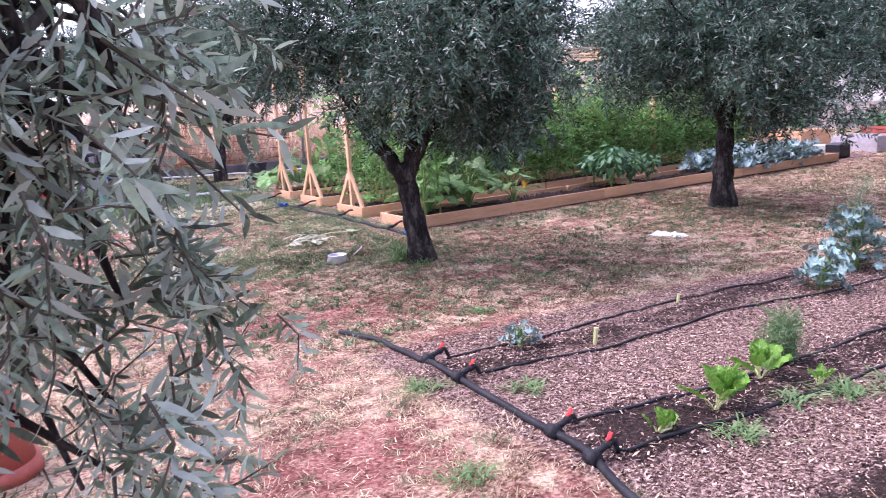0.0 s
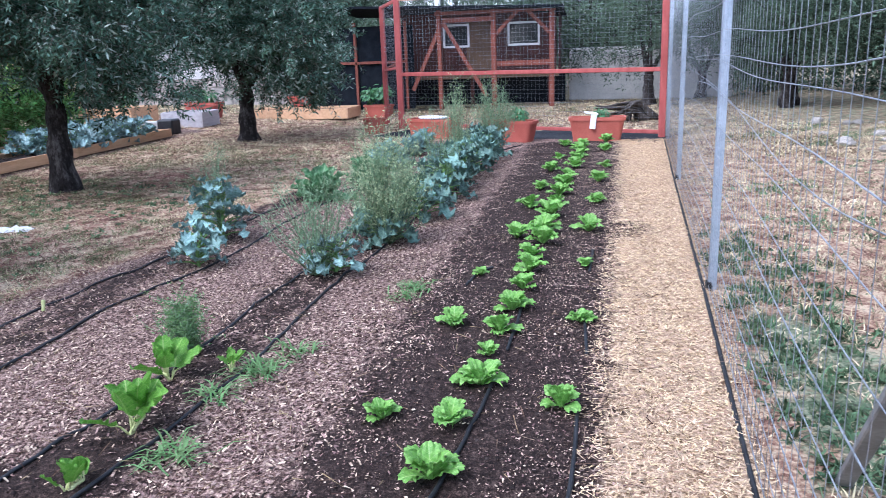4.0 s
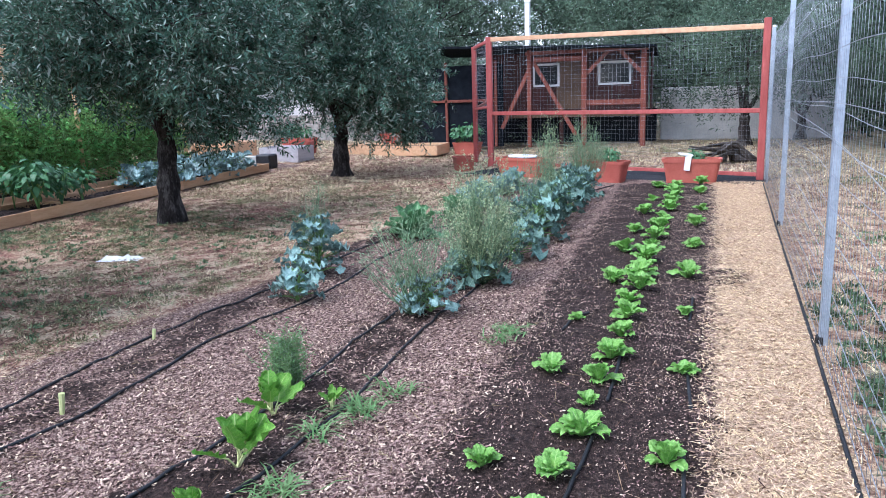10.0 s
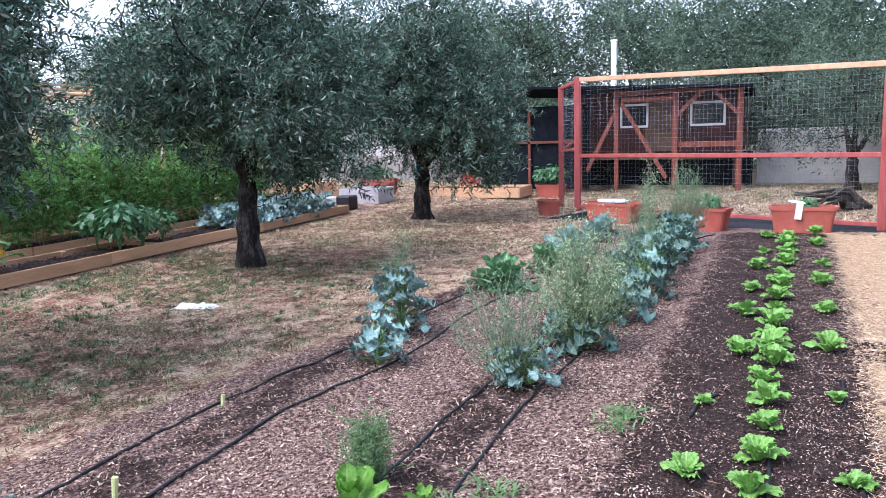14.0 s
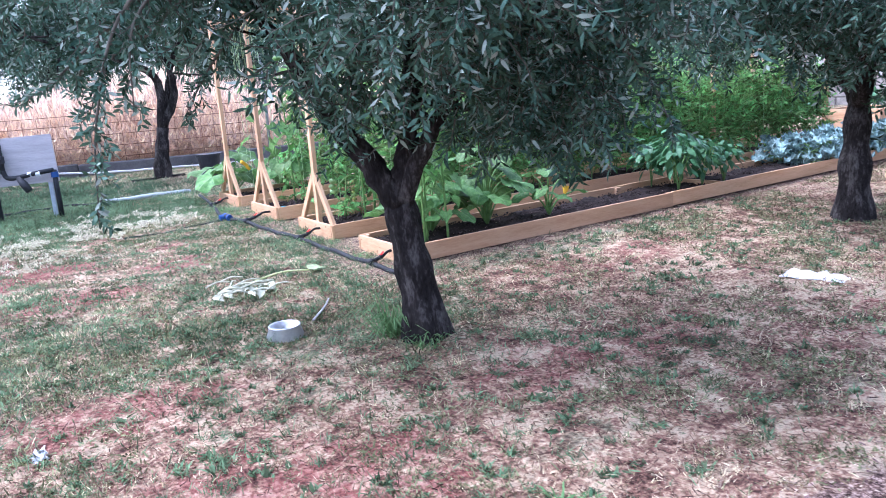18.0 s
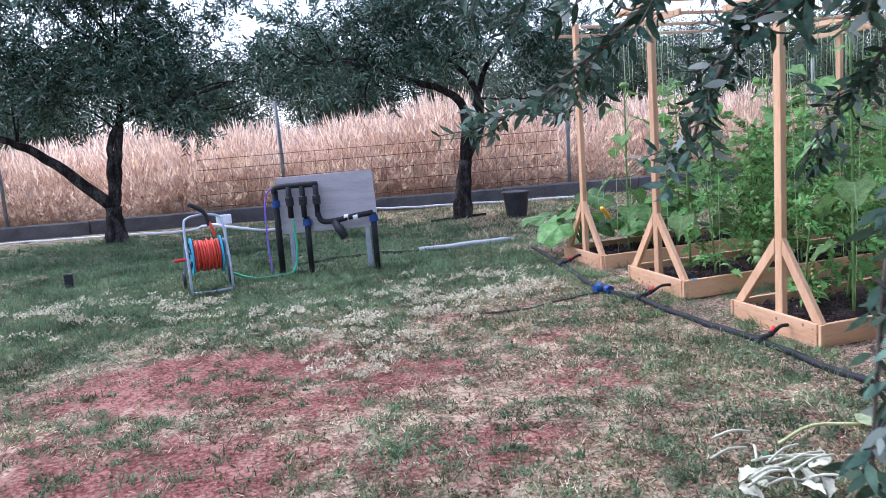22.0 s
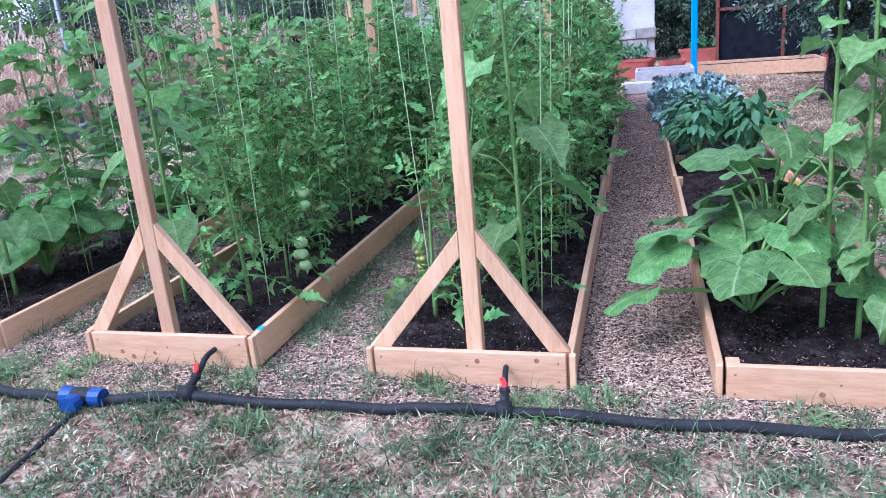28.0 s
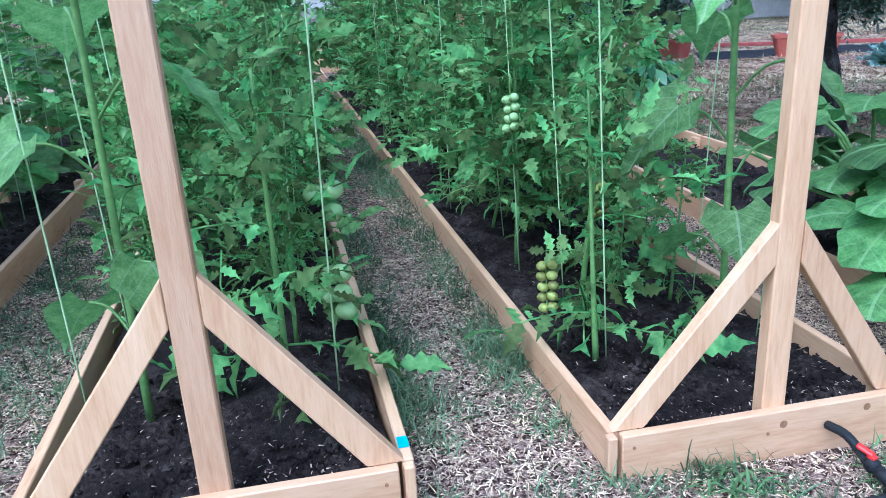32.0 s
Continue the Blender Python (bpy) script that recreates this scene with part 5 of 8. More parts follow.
bm = bmesh.new()
v, f = tube_np([(0.28 * math.cos(a), 0.15 * math.sin(a), 0) for a in np.linspace(0, 2 * math.pi, 25)], 0.022, 8)
solo("pale_ring", np_mesh("pale_ring", v, f, M_PAPER), None, "pale plastic ring lying on the planter's rim", "ring", m=pose(13.95, 3.25, gnd(13.95, 3.25) + 0.36, 0, 0, 66))
bm = bmesh.new()
box(bm, (0, 0, 0), (0.02, 0.09, 0.24), pose(0, 0, 0, 6, 4, 0), 0.006)
box(bm, (0.05, 0.03, 0.12), (0.12, 0.2, 0.02), pose(0, 0, 0, 8, -8, 20), 0.006)
solo("cloth_scrap", bm, M_PAPER, "pale scrap of cloth hanging over the planter's rim", "cloth", m=pose(12.35, 0.42, gnd(12.35, 0.42) + 0.31))


# ---- box beds and blocks at the far end ----
def box_bed(x, y, lx, ly, h, rz, m, label):
    g = gnd(x, y)
    ob = thing("box_bed", x, y, g, label, "box bed", "box beds", rz)
    for s in (-1, 1):
        bm = bmesh.new()
        box(bm, (0, s * (ly / 2 - 0.02), h / 2), (lx, 0.04, h))
        part("side_plank", bm, m, ob)
        bm = bmesh.new()
        box(bm, (s * (lx / 2 - 0.02), 0, h / 2), (0.04, ly - 0.082, h))
        part("end_plank", bm, m, ob)
    bm = bmesh.new()
    box(bm, (0, 0, h * 0.4), (lx - 0.09, ly - 0.09, h * 0.75), None, 0.02)
    part("soil", bm, M_COMPOST, ob)


box_bed(18.9, 7.6, 1.1, 2.7, 0.25, 0, M_WOOD, "low box bed of pale planks under the olive")
box_bed(16.3, 9.3, 0.8, 1.0, 0.34, 0, M_GREYWOOD, "small weathered grey box bed at the end of the long beds")
box_bed(16.2, 10.9, 1.1, 1.1, 0.42, 0, M_WOODY, "wooden box bed at the end of the path")
bm = bmesh.new()
box(bm, (0, 0, 0.09), (0.3, 0.8, 0.18), None, 0.01)
solo("concrete_block", bm, M_BLOCK, "pale concrete block lying at the path's end", "block", m=pose(15.4, 9.75, gnd(15.4, 9.75)))
bm = bmesh.new()
box(bm, (0, 0, 0.15), (0.35, 0.35, 0.3), None, 0.03)
solo("dark_tub", bm, M_BLACKPOT, "dark tub beside the end of the raised bed", "tub", m=pose(14.75, 8.95, gnd(14.75, 8.95)))
bm = bmesh.new()
box(bm, (0, 0, 0.8), (0.12, 0.12, 1.7), None, 0.02)
solo("blue_post", bm, M_SKYBLUE, "bright blue painted post beyond the beds", "post", m=pose(17.95, 8.72, 0.0))


# pale wall of stone blocks beyond the beds
def stone_wall():
    ob = thing("stone_wall", 23, 14, 0.06, "pale wall of rendered stone blocks beyond the beds", "wall")
    bm = bmesh.new()
    box(bm, (0.14, 0, 0.9), (0.2, 9.0, 1.8))
    part("core", bm, M_BLOCK, ob)
    base = bmesh.new()
    box(base, (0, 0, 0), (0.12, 0.48, 0.27), None, 0.015)
    me = bpy.data.meshes.new("stone")
    base.to_mesh(me)
    base.free()
    me.materials.append(M_STONE)
    for r in range(3):
        for k in range(18):
            st = part("stone", me, None, ob)
            st.matrix_basis = pose(0.0 + RNG.uniform(-.02, .02), -4.3 + k * 0.5 + 0.22 * (r % 2), 0.15 + r * 0.29)


stone_wall()

# ---- standpipe with its board, hose reel ----
TX, TY = 1.53, 14.45
TAP_YAW = math.degrees(math.atan2(-0.4, 1.0))


def tap_station():
    g = gnd(2, 14.5)
    ob = thing("tap_station", TX, TY, g, "garden tap manifold of black pipes on a grey plywood board", "tap station", rz=TAP_YAW)
    bm = bmesh.new()
    box(bm, (0.58, 0.05, 0.76), (1.08, 0.018, 0.62), pose(0, 0, 0, 0, -1.5, 0), 0.002)
    part("board", bm, M_GREYWOOD, ob, "grey weathered plywood board")
    for x, h, m, r in ((0.03, 0.92, M_PIPE, 0.035), (0.36, 0.62, M_PIPE, 0.033), (1.1, 0.62, M_PIPE, 0.033)):
        part("riser", tube_mesh("riser", [(x, -0.03, -0.02), (x, -0.03, h * 0.5), (x, -0.03, h)], r, m, 12), None, ob)
        bm = bmesh.new()
        bmesh.ops.create_cone(bm, cap_ends=True, radius1=0.048, radius2=0.044, depth=0.07, segments=14, matrix=pose(x, -0.03, h - 0.06 if x > 0.3 else h - 0.14))
        part("blue_nut", bm, M_BLUE, ob, "blue compression nut")
    for x in (0.14, 1.0):
        bm = bmesh.new()
        box(bm, (x, 0.08, 0.4), (0.05, 0.04, 0.84))
        part("leg", bm, M_GALV, ob, "grey metal leg")
    part("manifold", tube_mesh("manifold", spline([(0.03, -0.05, 0.9), (0.06, -0.05, 0.96), (0.3, -0.06, 0.97), (0.52, -0.06, 0.97)], 10), 0.032, M_PIPE, 12), None, ob)
    for k, x in enumerate((0.2, 0.35, 0.5)):
        part("down_pipe", tube_mesh("down_pipe", [(x, -0.07, 0.96), (x, -0.07, 0.8), (x, -0.07, 0.62)], 0.03, M_PIPE, 10), None, ob)
        bm = bmesh.new()
        bmesh.ops.create_cone(bm, cap_ends=True, radius1=0.045, radius2=0.045, depth=0.09, segments=12, matrix=pose(x, -0.07, 0.8))
        part("solenoid_valve", bm, M_BLACKPOT, ob)
        bm = bmesh.new()
        box(bm, (x, -0.12, 0.83), (0.05, 0.05, 0.05), None, 0.008)
        part("valve_head", bm, M_BLACKPOT, ob)
    part("elbow_pipe", tube_mesh("elbow_pipe", spline([(0.5, -0.07, 0.66), (0.54, -0.08, 0.57), (0.66, -0.09, 0.56), (0.9, -0.09, 0.6), (1.1, -0.03, 0.62)], 20), 0.03, M_PIPE, 12), None, ob)
    part("filter", tube_mesh("filter", [(0.68, -0.1, 0.56), (0.74, -0.12, 0.47), (0.8, -0.14, 0.38)], [0.035, 0.05, 0.045], M_BLACKPOT, 12), None, ob, "black angled filter housing")
    for x in (0.82, 0.92):
        bm = bmesh.new()
        bmesh.ops.create_cone(bm, cap_ends=True, radius1=0.034, radius2=0.034, depth=0.05, segments=12, matrix=pose(x, -0.09, 0.59, 0, 90, 0))
        part("union", bm, M_PAPER, ob, "white plastic union")
    part("green_hose", tube_mesh("green_hose", spline([(0.22, -0.09, 0.6), (0.24, -0.1, 0.3), (0.2, -0.14, 0.06), (0.05, -0.2, 0.02), (-0.2, -0.3, 0.02), (-0.45, -0.35, 0.12), (-0.6, -0.38, 0.28)], 40), 0.013, M_GREENHOSE, 8), None, ob)
    part("violet_cable", tube_mesh("violet_cable", spline([(0.05, -0.05, 0.98), (-0.07, -0.06, 0.85), (-0.1, -0.05, 0.4), (-0.08, -0.05, 0.0)], 20), 0.009, M_PURPLE, 6), None, ob)
    return ob


tap_station()


def hose_reel():
    x, y = 0.78, 14.0
    ob = thing("hose_reel", x, y, gnd(x, y), "hose reel cart with red hose, cyan discs and a steel frame", "hose reel", rz=8)
    for s in (-1, 1):
        pts = spline([(s * 0.2, -0.22, 0.02), (s * 0.2, -0.2, 0.3), (s * 0.19, -0.04, 0.66), (s * 0.15, 0.0, 0.75), (0, 0.0, 0.78)], 24)
        part("frame_tube", tube_mesh("frame_tube", pts, 0.013, M_GALV, 8), None, ob)
        bm = bmesh.new()
        bmesh.ops.create_cone(bm, cap_ends=True, radius1=0.19, radius2=0.19, depth=0.018, segments=32, matrix=pose(s * 0.145, 0, 0.36, 0, 90, 0))
        d = part("disc", bm, M_CYAN, ob, "cyan plastic disc")
        for k in range(5):
            bm = bmesh.new()
            box(bm, (s * 0.157, 0.11 * math.cos(k * 1.257), 0.36 + 0.11 * math.sin(k * 1.257)), (0.006, 0.06, 0.06), None, 0.01)
            part("slot", bm, M_BLACKPOT, d)
        pts = spline([(s * 0.19, 0.05, 0.5), (s * 0.22, 0.2, 0.15), (s * 0.22, 0.24, 0.02)], 10)
        part("rear_leg", tube_mesh("rear_leg", pts, 0.013, M_GALV, 8), None, ob)
        bm = bmesh.new()
        bmesh.ops.create_cone(bm, cap_ends=True, radius1=0.09, radius2=0.09, depth=0.03, segments=20, matrix=pose(s * 0.23, 0.2, 0.09, 0, 90, 0))
        part("wheel", bm, M_BLACKPOT, ob)
    part("foot_bar", tube_mesh("foot_bar", [(-0.2, -0.22, 0.02), (0, -0.23, 0.015), (0.2, -0.22, 0.02)], 0.013, M_GALV, 8), None, ob)
    n = 12
    for k in range(n):
        a = np.linspace(0, 2 * math.pi, 29)
        xx = -0.115 + 0.23 * k / (n - 1)
        rr = 0.145 + 0.012 * math.sin(k * 2.3)
        pts = np.stack([np.full(29, xx) + 0.006 * np.sin(a + k), rr * np.cos(a), 0.36 + rr * np.sin(a)], 1)
        part("hose_turn", tube_mesh("hose_turn", pts, 0.0125, M_HOSE, 6), None, ob)
    bm = bmesh.new()
    bmesh.ops.create_cone(bm, cap_ends=True, radius1=0.12, radius2=0.12, depth=0.27, segments=24, matrix=pose(0, 0, 0.36, 0, 90, 0))
    part("drum", bm, M_HOSE, ob)
    bm = bmesh.new()
    box(bm, (-0.25, -0.02, 0.34), (0.14, 0.03, 0.03), None, 0.008)
    part("crank", bm, M_REDVALVE, ob)
    part("spray_gun", tube_mesh("spray_gun", spline([(0.06, 0.0, 0.66), (0.02, -0.02, 0.8), (-0.12, -0.03, 0.9)], 10), 0.022, M_BLACKPOT, 8), None, ob, "black spray gun hooked on the frame")
    part("hose_end", tube_mesh("hose_end", [(0.1, -0.05, 0.55), (0.08, -0.03, 0.64), (0.06, 0, 0.7)], 0.016, M_HOSE, 8), None, ob)
    return ob


hose_reel()

# long pipes lying in the grass by the tap
pipe("grey_pipe", [(4.42, 14.8, 0), (3.8, 14.72, 0.01), (3.2, 14.8, 0)], 0.035, M_GREYPIPE, "grey plastic pipe lying in the grass", 14, 10)
pipe("black_pipe", [(3.6, 14.6, 0), (2.95, 14.95, 0), (2.4, 15.05, 0), (1.7, 14.85, 0)], 0.018, M_PIPE, "black pipe lying in the grass by the tap", 20, 8)
pipe("white_cable", [(-5, 21.9, 0), (-1.5, 21.0, 0), (0.3, 18.3, 0.2), (0.8, 16.4, 0.42), (1.6, 16.6, 0.25), (2.6, 19.4, 0.2), (4.5, 19.9, 0.05), (7.5, 19.2, 0)], 0.02, M_PAPER, "pale conduit looping along the foot of the wall", 60, 6)
bm = bmesh.new()
box(bm, (0, 0, 0), (0.2, 0.06, 0.13), None, 0.01)
box(bm, (0, 0.03, -0.25), (0.03, 0.02, 0.5), None, 0.003)
solo("junction_box", bm, M_PAPER, "small pale junction box on a stake behind the reel", "junction box", m=pose(0.95, 16.4, gnd(0.95, 16.4) + 0.5))
bm = bmesh.new()
bmesh.ops.create_cone(bm, cap_ends=True, radius1=0.16, radius2=0.21, depth=0.4, segments=20, matrix=pose(0, 0, 0.2))
bmesh.ops.create_cone(bm, cap_ends=True, radius1=0.23, radius2=0.23, depth=0.04, segments=20, matrix=pose(0, 0, 0.39))
solo("black_pot", bm, M_BLACKPOT, "black plastic pot standing in the grass by the wall", "flower pot", m=pose(5.45, 17.3, gnd(5.45, 17.3)))
bm = bmesh.new()
beam(bm, (0, 0, 0.03), (1.0, 0.25, 0.03), 0.05, 0.04)
solo("fallen_branch", bm, M_BARK, "short dark branch lying beside the trunk", "branch", m=pose(4.1, 17.6, gnd(4.1, 17.6)))
bm = bmesh.new()
box(bm, (0, 0, 0.08), (0.09, 0.06, 0.17), None, 0.01)
solo("stub_post", bm, M_BLACKPOT, "short dark stub sticking out of the grass", "post", m=pose(-0.79, 15.24, gnd(-0.79, 15.24)))

# ---- low boundary wall, mesh fence, wheat ----


def wall_line(x):
    return 20.5 - 0.24 * (x - 4)


def boundary_wall():
    ob = thing("boundary_wall", 4, wall_line(4), 0.1, "low dark weathered concrete wall along the field", "wall")
    for k in range(14):
        x0 = -12 + k * 2.6
        bm = bmesh.new()
        box(bm, (x0 + 1.3 - 4, wall_line(x0 + 1.3) - wall_line(4), 0.12 + 0.01 * (k % 3)), (2.66, 0.2, 0.36), pose(0, 0, 0, 0, 0, -13.5), 0.02)
        part("wall_block", bm, M_CONC, ob)


boundary_wall()


def field_fence():
    ob = thing("field_fence", 4, 20.5, 0.1, "rusty reinforcing mesh on slim metal posts above the low wall", "fence", rz=-13.5)
    for x in (-8.2, -3.4, 2.0, 7.6, 12.5):
        h = 2.35
        part("post", tube_mesh("post", [(x - 4, 0.05, 0), (x - 4 + 0.02, 0.05, h / 2), (x - 4, 0.05, h)], 0.035, M_WIREDARK, 8), None, ob)
    for z in (0.38, 0.62, 0.86, 1.1, 1.3):
        part("rail", tube_mesh("rail", [(-3.6, 0.0, z), (0.2, -0.05, z + 0.02), (3.4, -0.02, z + 0.05)], 0.006, M_RUST, 5), None, ob)
    for k in range(26):
        x = -3.5 + k * 0.27
        part("bar", tube_mesh("bar", [(x, 0, 0.25), (x, 0, 0.8), (x + 0.01, 0, 1.3)], 0.004, M_RUST, 4), None, ob)


field_fence()


def wheat_field():
    r = np.random.default_rng(31)
    s = Soup()
    blade = np.array([(-0.004, 0, 0), (0.004, 0, 0), (0.0, 0.03, 0.84), (-0.016, 0.03, 0.82), (0.018, 0.03, 0.85), (0.0, 0.12, 0.96), (0.01, -0.03, 0.5), (-0.015, 0.0, 0.53), (0.07, -0.09, 0.62)])
    tri = np.array([(0, 1, 2), (3, 4, 5), (6, 7, 8)])
    for x0, x1, y0, y1, n, w in ((-14, 26, 20.9, 23, 80000, 0.85), (-18, 34, 23, 30, 70000, 1.2), (-30, 45, 30, 48, 24000, 2.0)):
        x, y = r.uniform(x0, x1, n), r.uniform(y0, y1, n)
        h = r.uniform(0.95, 2.05, n) * (1 + 0.2 * np.sin(x * 0.9) * np.sin(y * 0.7 + x * 0.3) + 0.1 * np.sin(x * 3.1 + y)) * np.where(y < 21.4, 0.6, 1.0)
        m = turns(r.uniform(0, 6.28, n), r.normal(0, 0.26, n), r.normal(0, 0.26, n))
        m = m * np.stack([np.full(n, w), np.full(n, w), h], 1)[:, None, :]
        s.copies(blade, tri, m, np.stack([x, y - 0.24 * (x - 4), np.full(n, 0.12)], 1))
    ob = new("wheat", s.mesh("wheat", M_WHEAT))
    tagged(ob, "tall ripe straw-coloured wheat field beyond the low wall", "wheat", "", "stuff")


wheat_field()

# ---- trees beyond ----


def far_tree(seed, h, spread, n, leaf):
    r = np.random.default_rng(seed)
    blobs = []
    for k in range(9):
        a = k * 2.4 + r.uniform(-.3, .3)
        rad = spread * (0.15 + 0.5 * (k % 3) / 2)
        blobs.append((rad * math.cos(a), rad * math.sin(a), h * r.uniform(0.42, 0.8), spread * 0.48, spread * 0.48, h * 0.2))
    limbs = [[(0.3, 0.1, h * 0.35), (0.6, 0.3, h * 0.6)], [(-0.4, 0.1, h * 0.35), (-0.8, 0.2, h * 0.6)], [(0.1, -0.4, h * 0.35), (0.1, -0.8, h * 0.55)]]
    return limbs, blobs


def plant_far(x, y, seed, h, spread, n, leaf, label, lo):
    limbs, blobs = far_tree(seed, h, spread, n, leaf)
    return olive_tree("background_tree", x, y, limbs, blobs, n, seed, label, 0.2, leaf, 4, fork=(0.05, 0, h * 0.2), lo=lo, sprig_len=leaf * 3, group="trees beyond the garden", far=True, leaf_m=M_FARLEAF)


big = plant_far(25.5, 2.0, 41, 6.0, 3.6, 2600, 0.16, "tall dense grey-green tree behind the henhouse", 0.7)
low = plant_far(19.0, -4.0, 42, 4.6, 2.6, 2300, 0.13, "spreading olive tree beyond the wire fence", 0.9)
SPOTS = [(26, 8.5, 40, 1.0, 0), (27.5, -3.5, 100, 1.05, 0), (26.5, 13.5, 160, 0.95, 0), (25, -9, 200, 1.0, 0), (31, 5.5, 260, 1.25, 0), (30, 12, 20, 1.2, 0), (31, -1, 80, 1.25, 0),
         (24.5, 18.5, 300, 0.9, 0), (30, 20, 130, 1.2, 0), (26, 25, 240, 1.0, 0), (21, -8, 20, 1.1, 1), (13.5, -5.5, 120, 0.95, 1), (8.0, -5.2, 200, 0.85, 1), (3.0, -5.6, 60, 0.9, 1), (17, -10, 300, 1.3, 1),
         (10, -10, 30, 1.3, 1), (3, -11, 10, 1.3, 1), (13.5, 18.8, 80, 0.75, 1), (19, 17.5, 210, 0.85, 1), (-6, 19.0, 160, 0.8, 1), (-5.0, 10.5, 30, 0.75, 1), (-6, 3, 120, 0.9, 1), (9.0, 24.5, 300, 0.8, 1),
         (-9, 40, 30, 1.1, 0), (-2, 46, 120, 1.25, 0), (5, 44, 200, 1.2, 0), (12, 47, 260, 1.3, 0), (19, 43, 330, 1.2, 0), (27, 45, 80, 1.2, 0), (-18, 38, 80, 1.2, 0), (-28, 30, 10, 1.2, 0), (36, 34, 170, 1.3, 0), (36, 22, 100, 1.3, 0),
         (22, -2.5, 250, 0.7, 1), (18.3, -3.8, 10, 0.6, 1), (20.2, -1.0, 10, 0.78, 1), (23.5, 0.3, 140, 0.9, 1)]
for x, y, rz, s, which in SPOTS:
    s *= 1.06 if which == 0 and y < 16 else 1.0
    m = pose(x, y, float(gz(x, y)), 0, 0, rz) @ Matrix.Diagonal((s, s, s, 1))
    c = copy_thing((big, low)[which], m)


def hedge_bush(seed, h, w, label):
    r = np.random.default_rng(seed)
    blobs = [(r.uniform(-w, w), r.uniform(-w, w) * 0.6, h * r.uniform(0.2, 0.75), w * 0.55, w * 0.5, h * 0.28) for _ in range(8)]
    limbs = [[(0.2, 0, h * 0.3), (0.4 * w, 0.1, h * 0.6)], [(-0.2, 0, h * 0.3), (-0.4 * w, -0.1, h * 0.6)]]
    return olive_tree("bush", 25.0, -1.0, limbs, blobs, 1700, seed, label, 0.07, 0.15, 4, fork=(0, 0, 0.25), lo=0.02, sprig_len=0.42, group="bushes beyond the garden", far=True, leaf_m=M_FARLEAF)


bush = hedge_bush(45, 2.6, 1.7, "dense dark green bush beyond the garden")
for k, (x, y, s) in enumerate(((24.5, 4.5, 1.0), (24.8, 7.5, 1.1), (25, 10.5, 1.1), (25.5, 20, 1.2), (22.5, 22.5, 1.1), (24.5, -4.5, 1.1), (23, -7.5, 1.1), (19, -8, 1.0), (15.5, -7.2, 0.9), (11.5, -7.0, 0.9),
                               (8.5, -7.2, 0.9), (5.0, -7.0, 0.9), (1.5, -7.5, 0.9), (-3.5, -6, 1.0), (28, 15, 1.3), (17.5, 20.6, 0.9), (14.5, 20.8, 0.85), (28.5, 0.5, 1.3), (28.5, -6, 1.4), (28, 9, 1.3), (20.5, 19.5, 1.0), (-8, 44, 2.0), (-1, 47, 2.3), (8, 46, 2.2), (15, 47, 2.0), (22, 45, 2.2), (30, 42, 2.2), (-15, 43, 2.2), (-24, 38, 2.2))):
    again(bush, x, y, float(gz(x, y)), k * 67, s)

# low pale wall behind the pen and stones beyond the fence
bm = bmesh.new()
box(bm, (0, 0, 0.72), (0.25, 4.4, 1.44), None, 0.03)
solo("low_wall", bm, M_BLOCK, "low pale grey rendered wall behind the pen", "wall", m=pose(22.6, -1.2, 0))
for k in range(26):
    bm = bmesh.new()
    bmesh.ops.create_icosphere(bm, subdivisions=2, radius=1.0)
    for v in bm.verts:
        v.co *= 1 + 0.25 * noise.noise(v.co * 1.3 + Vector((k * 3.1, 0, 0)))
    s = float(RNG.uniform(0.04, 0.12))
    x, y = float(RNG.uniform(7.0, 15)), float(RNG.uniform(-4.6, -2.9))
    solo("field_stone", bm, M_STONE, "rough grey stone lying beyond the wire fence", "stone", "loose stones", m=pose(x, y, gnd(x, y) + s * 0.35, 0, 0, k * 40) @ Matrix.Diagonal((s * 1.3, s, s * 0.7, 1)))

# ---- plants ----


def broad_leaf(l, w, prof, nu=7, nv=4, cup=0.15, droop=0.5, ruffle=0.0, waves=3, seed=0, notch=0.0):
    """A broad leaf along x: prof gives the half width along it, cup lifts its edges, droop bends its tip down."""
    r = np.random.default_rng(seed)
    ph = r.uniform(0, 6.28, 3)
    v = []
    for i in range(nu):
        u = i / (nu - 1)
        hw = prof(u) * w / 2
        for j in range(-nv, nv + 1):
            t = j / nv
            x = l * u - notch * l * abs(t) ** 1.5 * (1 - u) ** 2 + 0.06 * l * ruffle * math.sin(9 * u + ph[0]) * abs(t)
            y = hw * t * (1 + 0.12 * ruffle * math.sin(waves * 6.28 * u + ph[1]))
            z = cup * w * t * t * 0.6 - droop * l * u * u * 0.5 + ruffle * 0.09 * w * abs(t) ** 1.5 * math.sin(waves * 6.28 * u + ph[2] + 2.2 * (t > 0))
            z += 0.02 * w * math.cos(4 * math.pi * u) * abs(t)
            v.append((x, y, z))
    k = 2 * nv + 1
    f = [(i * k + j, i * k + j + 1, (i + 1) * k + j + 1, (i + 1) * k + j) for i in range(nu - 1) for j in range(k - 1)]
    return np.array(v), np.array(f)


def rot_x_to(d, roll=0.0):
    d = Vector(d).normalized()
    return d.to_track_quat("X", "Z").to_matrix().to_4x4() @ Matrix.Rotation(roll, 4, "X")


def round_prof(u):
    return math.sin(math.pi * min(1, 0.08 + 0.92 * u) ** 0.75) ** 0.6 if u < 1 else 0.12


def blunt_prof(u):
    return math.sin(math.pi * (0.1 + 0.74 * u)) ** 0.7


